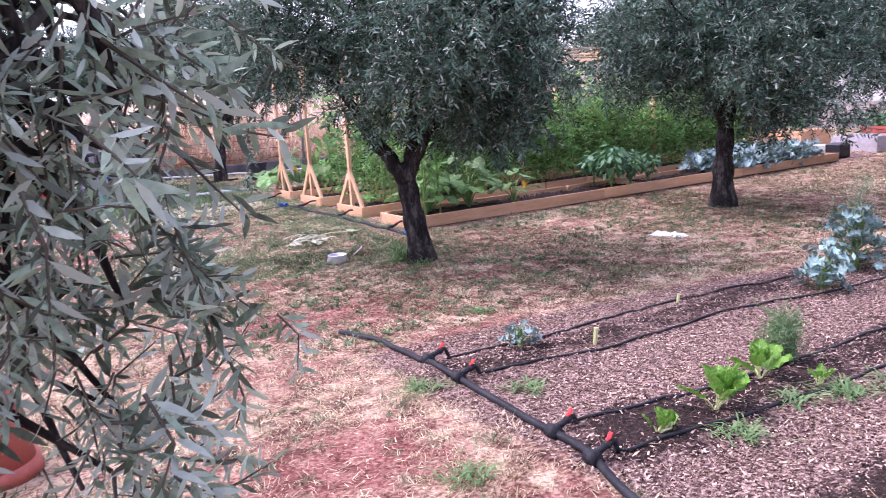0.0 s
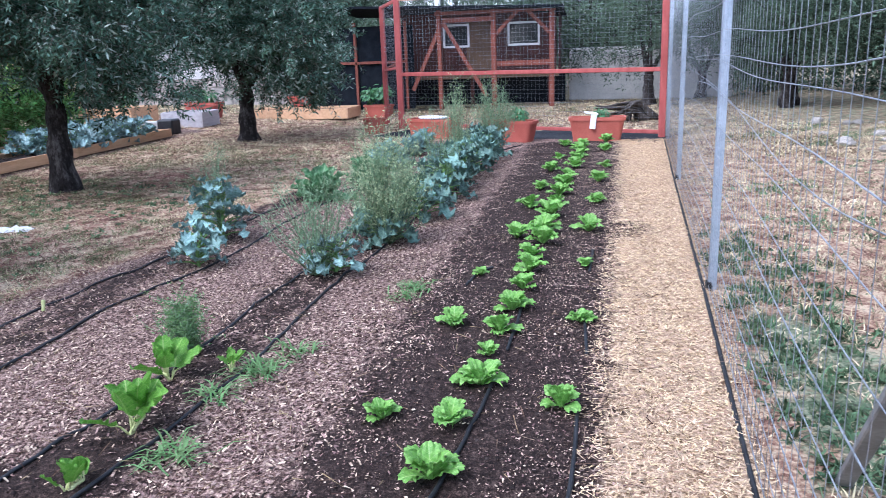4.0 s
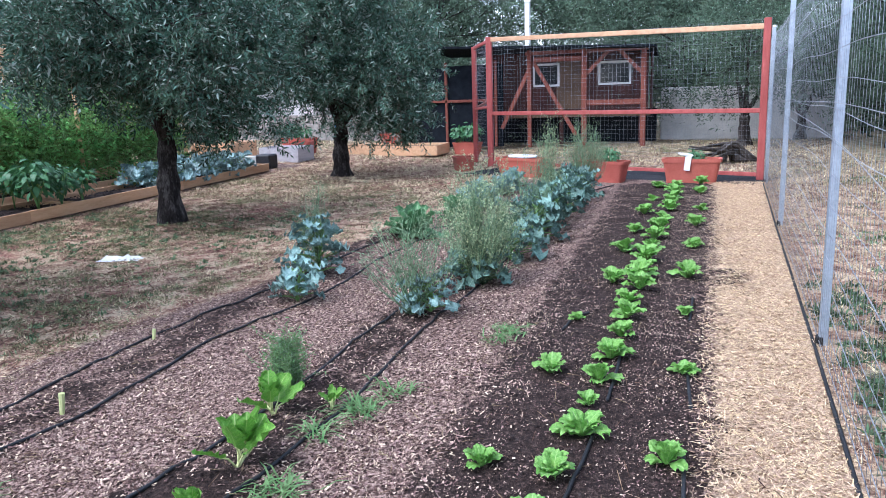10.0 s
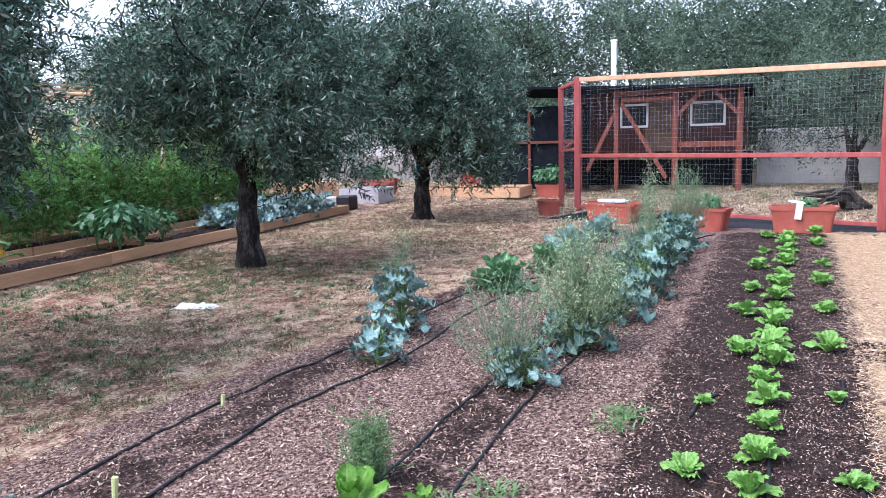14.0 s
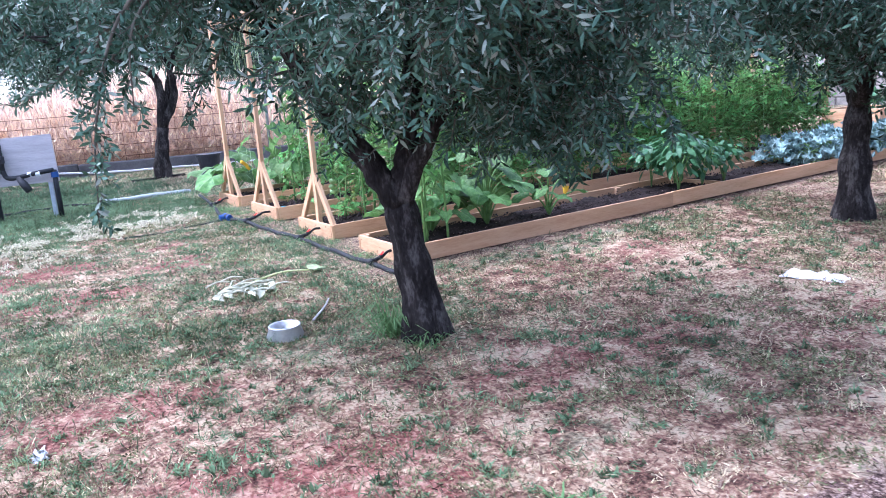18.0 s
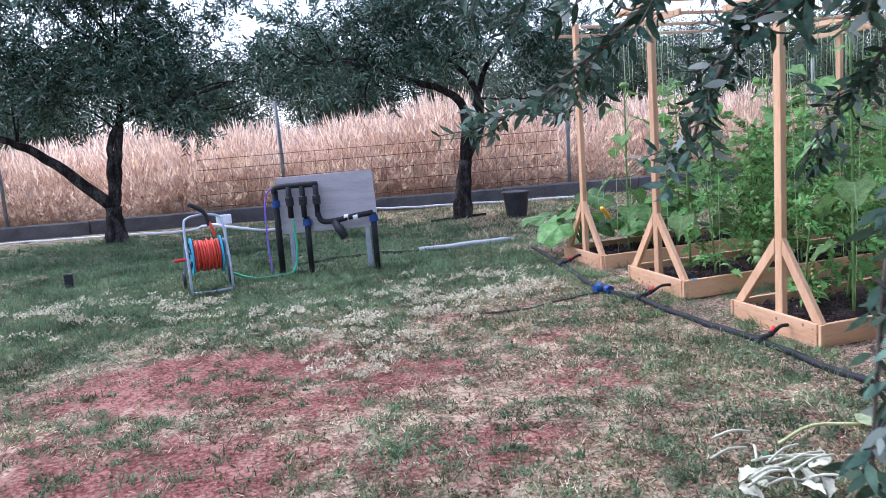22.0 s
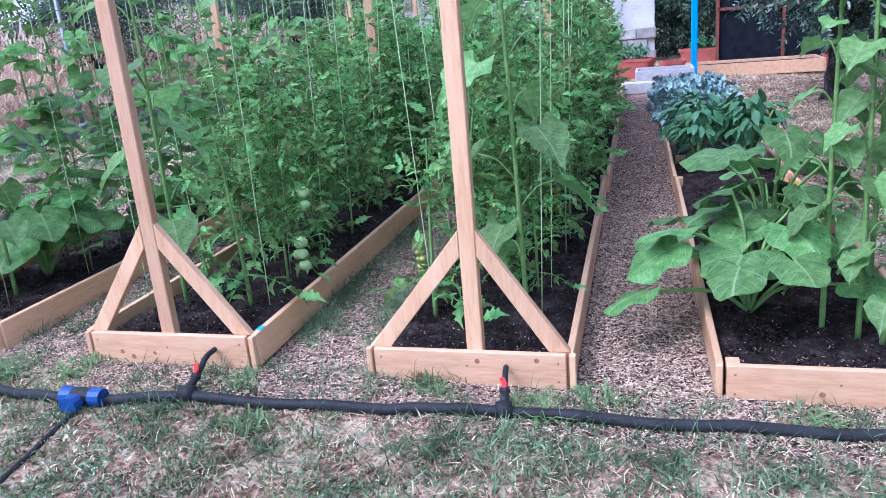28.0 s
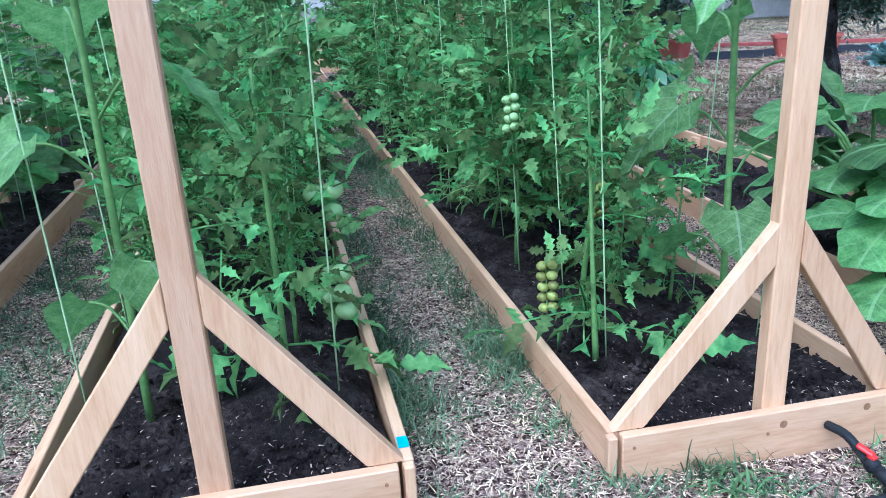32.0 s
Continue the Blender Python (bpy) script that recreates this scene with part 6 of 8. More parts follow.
def heart_prof(u):
    return max(0.03, (1 - u) ** 0.75 * (0.72 + 0.9 * math.sin(math.pi * min(u * 1.15, 1)) ** 0.9)) if u < 1 else 0.02


def chard_prof(u):
    return math.sin(math.pi * (0.08 + 0.84 * u)) ** 0.8


def smooth_mesh(me):
    me.polygons.foreach_set("use_smooth", [True] * len(me.polygons))
    return me


def lettuce_leaf(seed):
    """An upright leaf with a broad frilled top edge."""
    r = np.random.default_rng(seed)
    ph = r.uniform(0, 6.28, 4)
    nu, nv = 9, 7
    v = []
    for i in range(nu):
        u = i / (nu - 1)
        hw = 0.012 + 0.05 * min(1, u * 1.35) ** 0.9 * (1 - 0.12 * u)
        for j in range(-nv, nv + 1):
            t = j / nv
            frill = (u ** 2.2) * (0.35 + 0.65 * abs(t)) + 0.7 * u * abs(t) ** 4
            x = 0.16 * u * (1 - 0.22 * u * t * t) + 0.007 * frill * math.sin(13 * t + ph[0])
            y = hw * t * (1 + 0.1 * frill * math.sin(17 * u + ph[1]))
            z = 0.028 * t * t * u - 0.045 * u ** 3 + 0.015 * frill * math.sin(11 * t + 9 * u + ph[2]) + 0.007 * frill * math.sin(23 * t + ph[3])
            z += 0.002 * math.sin(30 * u) * (1 - abs(t))
            v.append((x, y, z))
    k = 2 * nv + 1
    f = [(i * k + j, i * k + j + 1, (i + 1) * k + j + 1, (i + 1) * k + j) for i in range(nu - 1) for j in range(k - 1)]
    return np.array(v), np.array(f)


def lettuce_kind(seed):
    r = np.random.default_rng(seed)
    ob = thing("lettuce", 0, 0, 0, "young bright green leaf lettuce in dark compost", "lettuce", "lettuces in rows")
    shapes = [smooth_mesh(np_mesh("leaf", *lettuce_leaf(seed * 5 + k), M_LETTUCE)) for k in range(4)]
    n = 11
    for k in range(n):
        u = k / (n - 1)
        yaw = k * 137.5 + r.uniform(-25, 25)
        pit = 36 + 46 * u + r.uniform(-12, 12)
        s = 1.0 - 0.12 * u + r.uniform(-.22, .12)
        lf = part("leaf", shapes[k % 4], None, ob)
        lf.matrix_basis = Matrix.Rotation(radians(yaw), 4, "Z") @ Matrix.Translation((0.006, 0, 0.004 + 0.01 * u)) @ Matrix.Rotation(radians(-pit), 4, "Y") @ Matrix.Diagonal((s, s, s, 1))
    return ob


LET = [lettuce_kind(k) for k in (1, 2, 3)]
LETTUCES = [(3.01, 1.31), (4.07, 1.20), (4.99, 1.18), (5.93, 1.03), (7.07, 1.02), (8.11, 0.98), (9.20, 0.93), (10.36, 0.87), (11.72, 0.83),
            (2.60, 1.03), (2.96, 1.02), (3.35, 0.96), (3.66, 0.97), (3.96, 0.95), (4.32, 0.92), (4.68, 0.89), (5.08, 0.88), (5.40, 0.89), (5.77, 0.83), (6.1, 0.84), (6.4, 0.83), (6.72, 0.82),
            (7.24, 0.79), (7.74, 0.78), (8.20, 0.74), (8.80, 0.72), (9.53, 0.65), (9.95, 0.64), (10.40, 0.61), (11.0, 0.6), (11.57, 0.58),
            (3.18, 0.62), (4.20, 0.55), (5.23, 0.53), (6.22, 0.50), (7.38, 0.42), (8.50, 0.39), (9.60, 0.30), (11.04, 0.27), (12.00, 0.23)]
for k, (x, y) in enumerate(LETTUCES):
    s = 0.55 * (0.92, 1.1, 0.86, 1.02, 1.14)[k % 5] * (1.28 if 9 <= k < 31 else 1.12) * (1.25 if x > 5.3 else 1) * (0.72 if (x, y) in ((3.66, 0.97), (5.23, 0.53), (4.99, 1.18)) else 1)
    again(LET[k % 3], x, y, gnd(x, y) - 0.005, k * 77, s, k < 3)


def leafy_plant(name, x, y, label, category, group, material, n, leaf_l, leaf_w, h, seed, prof=round_prof, ruffle=0.9, pet=0.5, lift=(5, 60), stem_m=None, droop=0.5, stem_r=0.014, cup=0.25, flat=0.5, taper=0.45):
    """A stem with broad leaves on stalks spiralling up it."""
    r = np.random.default_rng(seed)
    ob = thing(name, x, y, gnd(x, y), label, category, group)
    shapes = []
    for k in range(3):
        v, f = broad_leaf(1.0, leaf_w / leaf_l, prof, 8, 3, cup, droop, ruffle, 3, seed * 3 + k, 0.1)
        shapes.append(smooth_mesh(np_mesh("leaf", v, f, material)))
    bend = r.normal(0, 0.05, 2)
    spine = spline([(0, 0, -0.02), (bend[0] * 0.4, bend[1] * 0.5, h * 0.5), (bend[0], bend[1], h)], 8)
    part("stem", tube_mesh("stem", spine, np.linspace(stem_r, stem_r * 0.55, len(spine)), stem_m or M_STEM, 6), None, ob)
    for k in range(n):
        u = (k + 0.4) / n
        base = spine[min(int(u * len(spine)), len(spine) - 1)]
        yaw = radians(k * 137.5 + r.uniform(-20, 20))
        pit = radians(lift[0] + (lift[1] - lift[0]) * u + r.uniform(-12, 12))
        s = leaf_l * (1.05 - taper * u) * r.uniform(0.75, 1.2)
        d = Vector((math.cos(yaw) * math.cos(pit), math.sin(yaw) * math.cos(pit), math.sin(pit)))
        p1 = Vector(base) + d * (pet * leaf_l * (1.1 - 0.5 * u))
        stalk = spline([tuple(base), tuple((Vector(base) + p1) / 2 + Vector((0, 0, 0.02))), tuple(p1)], 5)
        part("leaf_stalk", tube_mesh("leaf_stalk", stalk, np.linspace(stem_r * 0.45, stem_r * 0.3, len(stalk)), stem_m or M_STEM, 4), None, ob)
        lf = part("leaf", shapes[k % 3], None, ob)
        lean = Vector((d.x, d.y, d.z * flat + 0.05 + r.uniform(-0.25, 0.25)))
        lf.matrix_basis = Matrix.Translation(p1) @ rot_x_to(lean, r.uniform(-0.4, 0.4)) @ Matrix.Diagonal((s, s, s, 1))
    return ob


def broccoli(x, y, W, H, n, leaf, seed, label, leaf_m, name="broccoli", group="broccoli rows"):
    """A rounded bush of wavy waxy leaves on stalks round a short thick stem."""
    r = np.random.default_rng(seed)
    ob = thing(name, x, y, gnd(x, y), label, name, group)
    shapes = []
    for k in range(4):
        v, f = broad_leaf(1.0, 0.92, blunt_prof, 11, 4, 0.25, 0.45, 3.2, 4, seed * 3 + k, 0.1)
        shapes.append(smooth_mesh(np_mesh("leaf", v, f, leaf_m)))
    spine = spline([(0, 0, -0.02), (r.normal(0, 0.015), r.normal(0, 0.015), H * 0.3), (r.normal(0, 0.03), r.normal(0, 0.03), H * 0.7)], 8)
    part("stem", tube_mesh("stem", spine, np.linspace(0.016, 0.009, len(spine)), M_STEM, 6), None, ob)
    for k in range(n):
        u = (k + 0.5) / n
        el = math.asin(u ** 0.9) - 0.12
        yaw = k * 2.4 + r.uniform(-0.4, 0.4)
        q = r.uniform(0.55, 1.0)
        out = Vector((math.cos(yaw), math.sin(yaw), 0))
        tip = out * (W * math.cos(el) * q) + Vector((0, 0, H * (0.2 + 0.75 * math.sin(el)) * (0.8 + 0.2 * q)))
        base = Vector(spine[min(int((0.15 + 0.8 * u) * len(spine)), len(spine) - 1)])
        stalk = spline([tuple(base), tuple((base + tip) / 2 + Vector((0, 0, 0.015))), tuple(tip)], 5)
        part("leaf_stalk", tube_mesh("leaf_stalk", stalk, np.linspace(0.006, 0.004, len(stalk)), M_STEM, 4), None, ob)
        s = leaf * r.uniform(0.7, 1.2)
        lf = part("leaf", shapes[k % 4], None, ob)
        lf.matrix_basis = Matrix.Translation(tip) @ rot_x_to(out * (0.5 + 0.5 * math.cos(el)) + Vector((0, 0, r.uniform(-0.5, 0.7))), r.uniform(-0.7, 0.7)) @ Matrix.Diagonal((s, s, s, 1))
    return ob


BR = "bushy blue-green broccoli plant with waxy wavy leaves"
for k, (x, y, w, h, n, s) in enumerate(((5.36, 3.34, 0.15, 0.33, 22, 0.15), (6.13, 3.53, 0.2, 0.56, 36, 0.16), (5.12, 2.2, 0.16, 0.26, 20, 0.13), (6.0, 2.08, 0.24, 0.32, 26, 0.15), (6.9, 2.0, 0.25, 0.42, 32, 0.17), (7.7, 1.95, 0.27, 0.48, 34, 0.17),
                                        (8.4, 1.95, 0.27, 0.5, 34, 0.18), (9.1, 1.93, 0.27, 0.5, 32, 0.18), (9.85, 1.9, 0.27, 0.52, 32, 0.18), (10.6, 1.88, 0.27, 0.5, 30, 0.18), (11.15, 1.98, 0.25, 0.45, 28, 0.18), (2.82, 3.82, 0.1, 0.15, 13, 0.1))):
    broccoli(x, y, w * 1.05, h, int(n * 1.4), s * 0.68, 60 + k, BR if n > 13 else "small blue-green broccoli seedling beside a drip line", M_BRASSICA if y > 3 or x < 5.5 else M_BRASSDARK)
for k, (x, y, s) in enumerate(((7.95, 3.3, 0.4), (9.1, 3.1, 0.36), (10.2, 3.07, 0.38), (10.6, 3.25, 0.36), (12.4, 3.15, 0.36), (11.5, 3.1, 0.34))):
    leafy_plant("cabbage", x, y, "large green cabbage plant with broad upright leaves", "cabbage", "cabbages", M_CABBAGE if k < 2 else M_BRASSICA, 22, s * 0.82, s * 0.7, 0.12, 80 + k, ruffle=1.4, pet=0.18, lift=(12, 80), flat=1.0)
for k, (x, y, n, s, h) in enumerate(((2.83, 2.3, 12, 0.16, 0.04), (3.33, 2.4, 11, 0.135, 0.04), (3.55, 2.2, 7, 0.075, 0.03), (2.42, 2.28, 9, 0.085, 0.02))):
    leafy_plant("swiss_chard", x, y, "young bright green swiss chard with pale stems", "chard", "chard plants", M_CHARD, n, s, s * 0.82, h, 90 + k, prof=chard_prof, ruffle=1.1, pet=0.62, lift=(42, 84), stem_m=M_CHARDSTEM, stem_r=0.011, droop=0.35, flat=1.0)


def bolting(x, y, h, spread, n, seed, label, m=None):
    """A feathery plant run to seed: thin stems with tiny leaves and pods."""
    r = np.random.default_rng(seed)
    ob = thing("bolting_brassica", x, y, gnd(x, y), label, "bolting plant", "bolting plants")
    stems, bits = Soup(), Soup()
    lv, lf = lens_leaf(1.0, 0.28, 0.1, 3)
    pos, mats = [], []
    for k in range(n):
        a, rr = r.uniform(0, 6.28), spread * r.uniform(0.05, 1.0) ** 0.6
        hh = h * (1.0 - 0.45 * (rr / spread) ** 2) * r.uniform(0.7, 1.0)
        tip = np.array([rr * math.cos(a), rr * math.sin(a), hh])
        mid = tip * np.array([0.45, 0.45, 0.45]) + r.normal(0, 0.03 + 0.08 * spread, 3)
        p = spline([(r.normal(0, 0.02), r.normal(0, 0.02), 0.0), tuple(mid), tuple(tip)], 8)
        stems.tube(p, np.linspace(0.0045, 0.0012, len(p)), 3)
        for q in range(3):  # side shoots
            i = int(r.integers(3, len(p)))
            e = p[i] + np.array([r.normal(0, 0.06), r.normal(0, 0.06), r.uniform(0.03, 0.12)])
            stems.tube([p[i], (p[i] + e) / 2 + r.normal(0, 0.01, 3), e], [0.0018, 0.0014, 0.001], 3)
            for j in range(9):
                pos.append(p[i] + (e - p[i]) * r.uniform(0.3, 1.1) + r.normal(0, 0.011, 3))
                mats.append(turns(np.array(r.uniform(0, 6.28)), np.array(r.uniform(-0.6, 1.2)), np.array(r.uniform(0, 6))) * r.uniform(0.011, 0.026))
        for j in range(14):
            u = r.uniform(0.15, 1.0)
            q = p[min(int(u * (len(p) - 1)), len(p) - 1)]
            pos.append(q + r.normal(0, 0.02, 3))
            mats.append(turns(np.array(r.uniform(0, 6.28)), np.array(r.uniform(-0.2, 1.2)), np.array(r.uniform(0, 6))) * (r.uniform(0.014, 0.03) + 0.05 * max(0.0, 0.45 - u)))
    bits.copies(lv, lf, np.array(mats), np.array(pos))
    part("stem", stems.mesh("stem", M_BOLT), None, ob)["kind"] = "stuff"
    part("seed_pod", bits.mesh("seed_pod", m or M_BOLT), None, ob)["kind"] = "stuff"
    return ob


BL = "feathery pale green brassica run to seed beside the drip line"
bolting(5.05, 2.3, 0.8, 0.4, 60, 1, BL)
bolting(6.0, 2.06, 0.98, 0.4, 230, 2, "bushy yellow-green brassica run to seed beside the drip line", M_BOLTY)
bolting(6.15, 3.55, 0.98, 0.16, 24, 3, BL)
bolting(7.9, 1.95, 1.15, 0.25, 40, 4, BL)
bolting(9.5, 2.05, 1.2, 0.17, 60, 5, BL, M_BOLTY)
bolting(11.2, 1.82, 1.15, 0.36, 130, 6, BL)
bolting(3.66, 2.5, 0.29, 0.065, 70, 7, "small feathery green herb beside the drip line", M_WEED)
bolting(13.0, 1.8, 0.55, 0.2, 26, 8, BL)
bolting(7.4, 4.3, 0.3, 0.08, 12, 9, "thin dry weed standing in the grass")


def tuft(x, y, n, l, seed, label, flat=0.8, m=None):
    r = np.random.default_rng(seed)
    s = Soup()
    for k in range(n):
        a = r.uniform(0, 6.28)
        ll = l * r.uniform(0.5, 1.1)
        rise = r.uniform(0.15, 0.9) * (1 - flat) + 0.12
        d = np.array([math.cos(a), math.sin(a)])
        p = np.array([[*(d * 0.01), 0], [*(d * ll * 0.5), ll * rise], [*(d * ll), ll * rise * 0.7]]) + np.array([r.normal(0, 0.05), r.normal(0, 0.05), 0.0])
        side = np.array([-d[1], d[0], 0]) * 0.004
        v = [p[0] - side, p[0] + side, p[1] - side, p[1] + side, p[2]]
        s.add(v, [(0, 1, 3), (0, 3, 2), (2, 3, 4)])
    ob = solo("weed_tuft", s.mesh("weed_tuft", m or M_WEED), None, label, "weed", "weed tufts", m=pose(x, y, gnd(x, y)))
    return ob


WT = "tuft of green grass weed growing through the mulch"
for k, (x, y, n, l) in enumerate(((2.7, 2.04, 60, 0.15), (3.5, 2.02, 80, 0.17), (3.2, 2.1, 50, 0.14), (3.75, 1.98, 40, 0.15), (2.38, 3.21, 60, 0.14), (4.77, 1.55, 80, 0.12), (4.6, 1.58, 50, 0.12), (1.93, 3.6, 70, 0.17), (1.56, 2.52, 70, 0.14),
                                  (2.2, 4.62, 30, 0.1), (3.19, 4.85, 90, 0.12), (4.3, 9.85, 40, 0.16), (4.4, 10.3, 40, 0.13), (4.35, 8.9, 40, 0.15), (4.0, 10.9, 50, 0.12), (4.42, 9.62, 40, 0.16), (4.35, 11.1, 40, 0.14), (4.3, 11.9, 60, 0.16), (4.2, 12.3, 60, 0.16))):
    tuft(x, y, n, l, 500 + k, WT)


tuft(3.66, 7.0, 130, 0.3, 540, "thin green shoots growing at the foot of the olive trunk", 0.1)
tuft(3.74, 6.74, 60, 0.16, 541, "thin green shoots growing at the foot of the olive trunk", 0.4)


# the long beds: tomatoes, climbers, sunflowers, squash
def tomato_leaf(seed):
    """A compound leaf along x with jagged leaflets."""
    r = np.random.default_rng(seed)
    s = Soup()
    # one leaflet: a folded midrib with toothed lobes each side
    rib = [(0, 0, 0), (0.3, 0, 0.03), (0.6, 0, 0.0), (1.0, 0, -0.16)]
    edge = [(0.14, 0.2), (0.26, 0.11), (0.38, 0.26), (0.5, 0.13), (0.62, 0.2), (0.74, 0.07)]
    let = np.array(rib + [(x, y, 0.25 * y + 0.02) for x, y in edge] + [(x + 0.03, -y, 0.25 * y - 0.01) for x, y in edge])
    one = [(0, 5, 4), (0, 1, 5), (1, 6, 5), (1, 7, 6), (1, 2, 7), (2, 8, 7), (2, 9, 8), (2, 3, 9)]
    lt = np.array(one + [(a, c + 6 if c > 3 else c, b + 6 if b > 3 else b) for a, b, c in one])
    mats, locs = [], []
    for u, sgn, sz in ((0.18, 1, 0.3), (0.23, -1, 0.32), (0.34, 1, 0.16), (0.4, -1, 0.17), (0.48, 1, 0.44), (0.52, -1, 0.45), (0.64, -1, 0.17), (0.74, 1, 0.4), (0.78, -1, 0.4), (0.93, 0, 0.5)):
        a = sgn * radians(r.uniform(55, 75))
        mats.append(turns(np.array(a), np.array(r.uniform(-0.9, 0.2)), np.array(r.uniform(-0.8, 0.8))) * sz * r.uniform(0.85, 1.15))
        locs.append((u, 0, -0.45 * u * u))
    s.copies(let, lt, np.array(mats), np.array(locs))
    us = np.linspace(0, 1, 4)
    s.tube(np.stack([us, 0 * us, -0.45 * us * us], 1), 0.012, 3)
    return np.concatenate(s.v), np.concatenate(s.f)


TL = [tomato_leaf(k) for k in range(4)]


def tomato_plant(seed, h, n, spread=1.0):
    r = np.random.default_rng(seed)
    ob = thing("tomato_plant", 0, 0, 0, "tall bushy tomato plant tied up on green twine", "tomato plant", "tomato plants")
    p = spline([(0, 0, 0), (0.04 * r.normal(), 0.04 * r.normal(), h * 0.4), (0.05 * r.normal(), 0.05 * r.normal(), h)], 12)
    part("stem", tube_mesh("stem", p, np.linspace(0.011, 0.004, len(p)), M_STEM, 6), None, ob)
    s = Soup()
    u = r.uniform(0.1, 1.0, n) ** 0.9
    base = np.stack([np.interp(u * h, p[:, 2], p[:, 0]), np.interp(u * h, p[:, 2], p[:, 1]), u * h], 1)
    yaw = np.arange(n) * 2.4 + r.normal(0, 0.4, n)
    pitch = 0.2 + 0.45 * u + r.normal(0, 0.4, n)
    sz = (0.36 - 0.2 * u) * r.uniform(0.7, 1.25, n) * spread
    m = turns(yaw, pitch, r.normal(0, 0.7, n)) * sz[:, None, None]
    k = r.integers(0, 4, n)
    for j in range(4):
        s.copies(*TL[j], m[k == j], base[k == j])
    # side shoots filling the middle
    q = n // 2
    pos = np.stack([r.normal(0, 0.13, q), r.normal(0, 0.13, q), r.uniform(0.15, 0.9, q) * h], 1)
    m = turns(r.uniform(0, 6.28, q), r.normal(0.2, 0.5, q), r.normal(0, 0.5, q)) * (0.2 * r.uniform(0.7, 1.2, q))[:, None, None]
    s.copies(*TL[0], m, pos)
    part("foliage", s.mesh("foliage", M_TOMLEAF), None, ob)["kind"] = "stuff"
    return ob


TOM = [tomato_plant(k, h, n) for k, h, n in ((1, 1.55, 62), (2, 1.75, 70), (3, 1.4, 56), (4, 1.85, 74))]
YOUNG = tomato_plant(9, 0.8, 14, 0.8)
TOM.append(YOUNG)
used = set()


def put(k, x, y, z, rz, s):
    fresh = k not in used
    used.add(k)
    return again(TOM[k], x, y, z, rz, s, fresh)


for b in (1, 2):
    y0, y1 = BEDS[b][1], BEDS[b][2]
    for side in (0, 1):
        n = 20
        for k in range(n):
            x = (5.35 if b == 1 else 5.7) + k * 0.44 + float(RNG.uniform(-.08, .08)) + 0.2 * side
            if x > 13.6:
                continue
            y = bed_y((y0 + 0.27) if side == 0 else (y1 - 0.27), x) + float(RNG.uniform(-.05, .05))
            grow = (0.74 if x < 7.2 else 0.84) if b == 1 else (0.86 if x < 7.5 else 0.9)
            put((k * 3 + side + b) % 4, x, y, BED_Z[b], float(RNG.uniform(0, 360)), grow * float(RNG.uniform(0.82, 1.12)))
put(4, 4.92, 11.36, BED_Z[1], 30, 1.15)
put(4, 4.98, 10.42, BED_Z[2], 200, 1.05)
put(4, 5.3, 10.35, BED_Z[2], 120, 1.2)
put(4, 5.35, 9.98, BED_Z[2], 20, 0.7)


def fruit(x, y, z, r0, material, label, seed, n, gap):
    r = np.random.default_rng(seed)
    ob = thing("tomato_truss", x, y, z, label, "tomatoes", "trusses of tomatoes")
    part("stalk", tube_mesh("stalk", spline([(0, 0, 0.08), (0.01, 0, -0.04), (0.0, 0, -gap * n * 0.6)], 8), 0.003, M_STEM, 4), None, ob)
    bm = bmesh.new()
    bmesh.ops.create_uvsphere(bm, u_segments=14, v_segments=10, radius=r0)
    for v in bm.verts:
        a = math.atan2(v.co.y, v.co.x)
        v.co.z *= 0.84
        v.co *= 1 + 0.035 * math.cos(5 * a)
    me = bpy.data.meshes.new("tomato")
    bm.to_mesh(me)
    bm.free()
    me.materials.append(material)
    smooth_mesh(me)
    for k in range(n):
        t = part("tomato", me, None, ob)
        side = r0 * 0.85 * (1 if k % 2 else -1)
        t.matrix_basis = pose(side * r.uniform(0.5, 1), side * r.uniform(0.4, 1), -gap * (k // 2 + 0.3 * (k % 2)) * 1.15, float(r.uniform(-20, 20)), float(r.uniform(-20, 20)), float(r.uniform(0, 90)))


GT = "truss of large pale green unripe tomatoes"
fruit(5.3, 11.2, BED_Z[1] + 0.5, 0.036, M_TOMGREEN, GT, 1, 3, 0.06)
fruit(5.2, 11.19, BED_Z[1] + 0.26, 0.034, M_TOMGREEN, GT, 2, 5, 0.055)
RT = "truss of small tomatoes ripening from green to orange"
fruit(5.5, 10.2, BED_Z[2] + 0.42, 0.018, M_TOMRED, RT, 3, 8, 0.03)
fruit(5.15, 10.52, BED_Z[2] + 0.28, 0.019, M_TOMRED, RT, 4, 10, 0.032)
fruit(5.9, 9.95, BED_Z[2] + 0.4, 0.018, M_TOMRED, RT, 5, 8, 0.03)
fruit(5.6, 10.5, BED_Z[2] + 0.75, 0.018, M_TOMGREEN, RT, 6, 8, 0.03)
fruit(6.3, 10.5, BED_Z[2] + 0.85, 0.02, M_TOMGREEN, RT, 7, 8, 0.03)


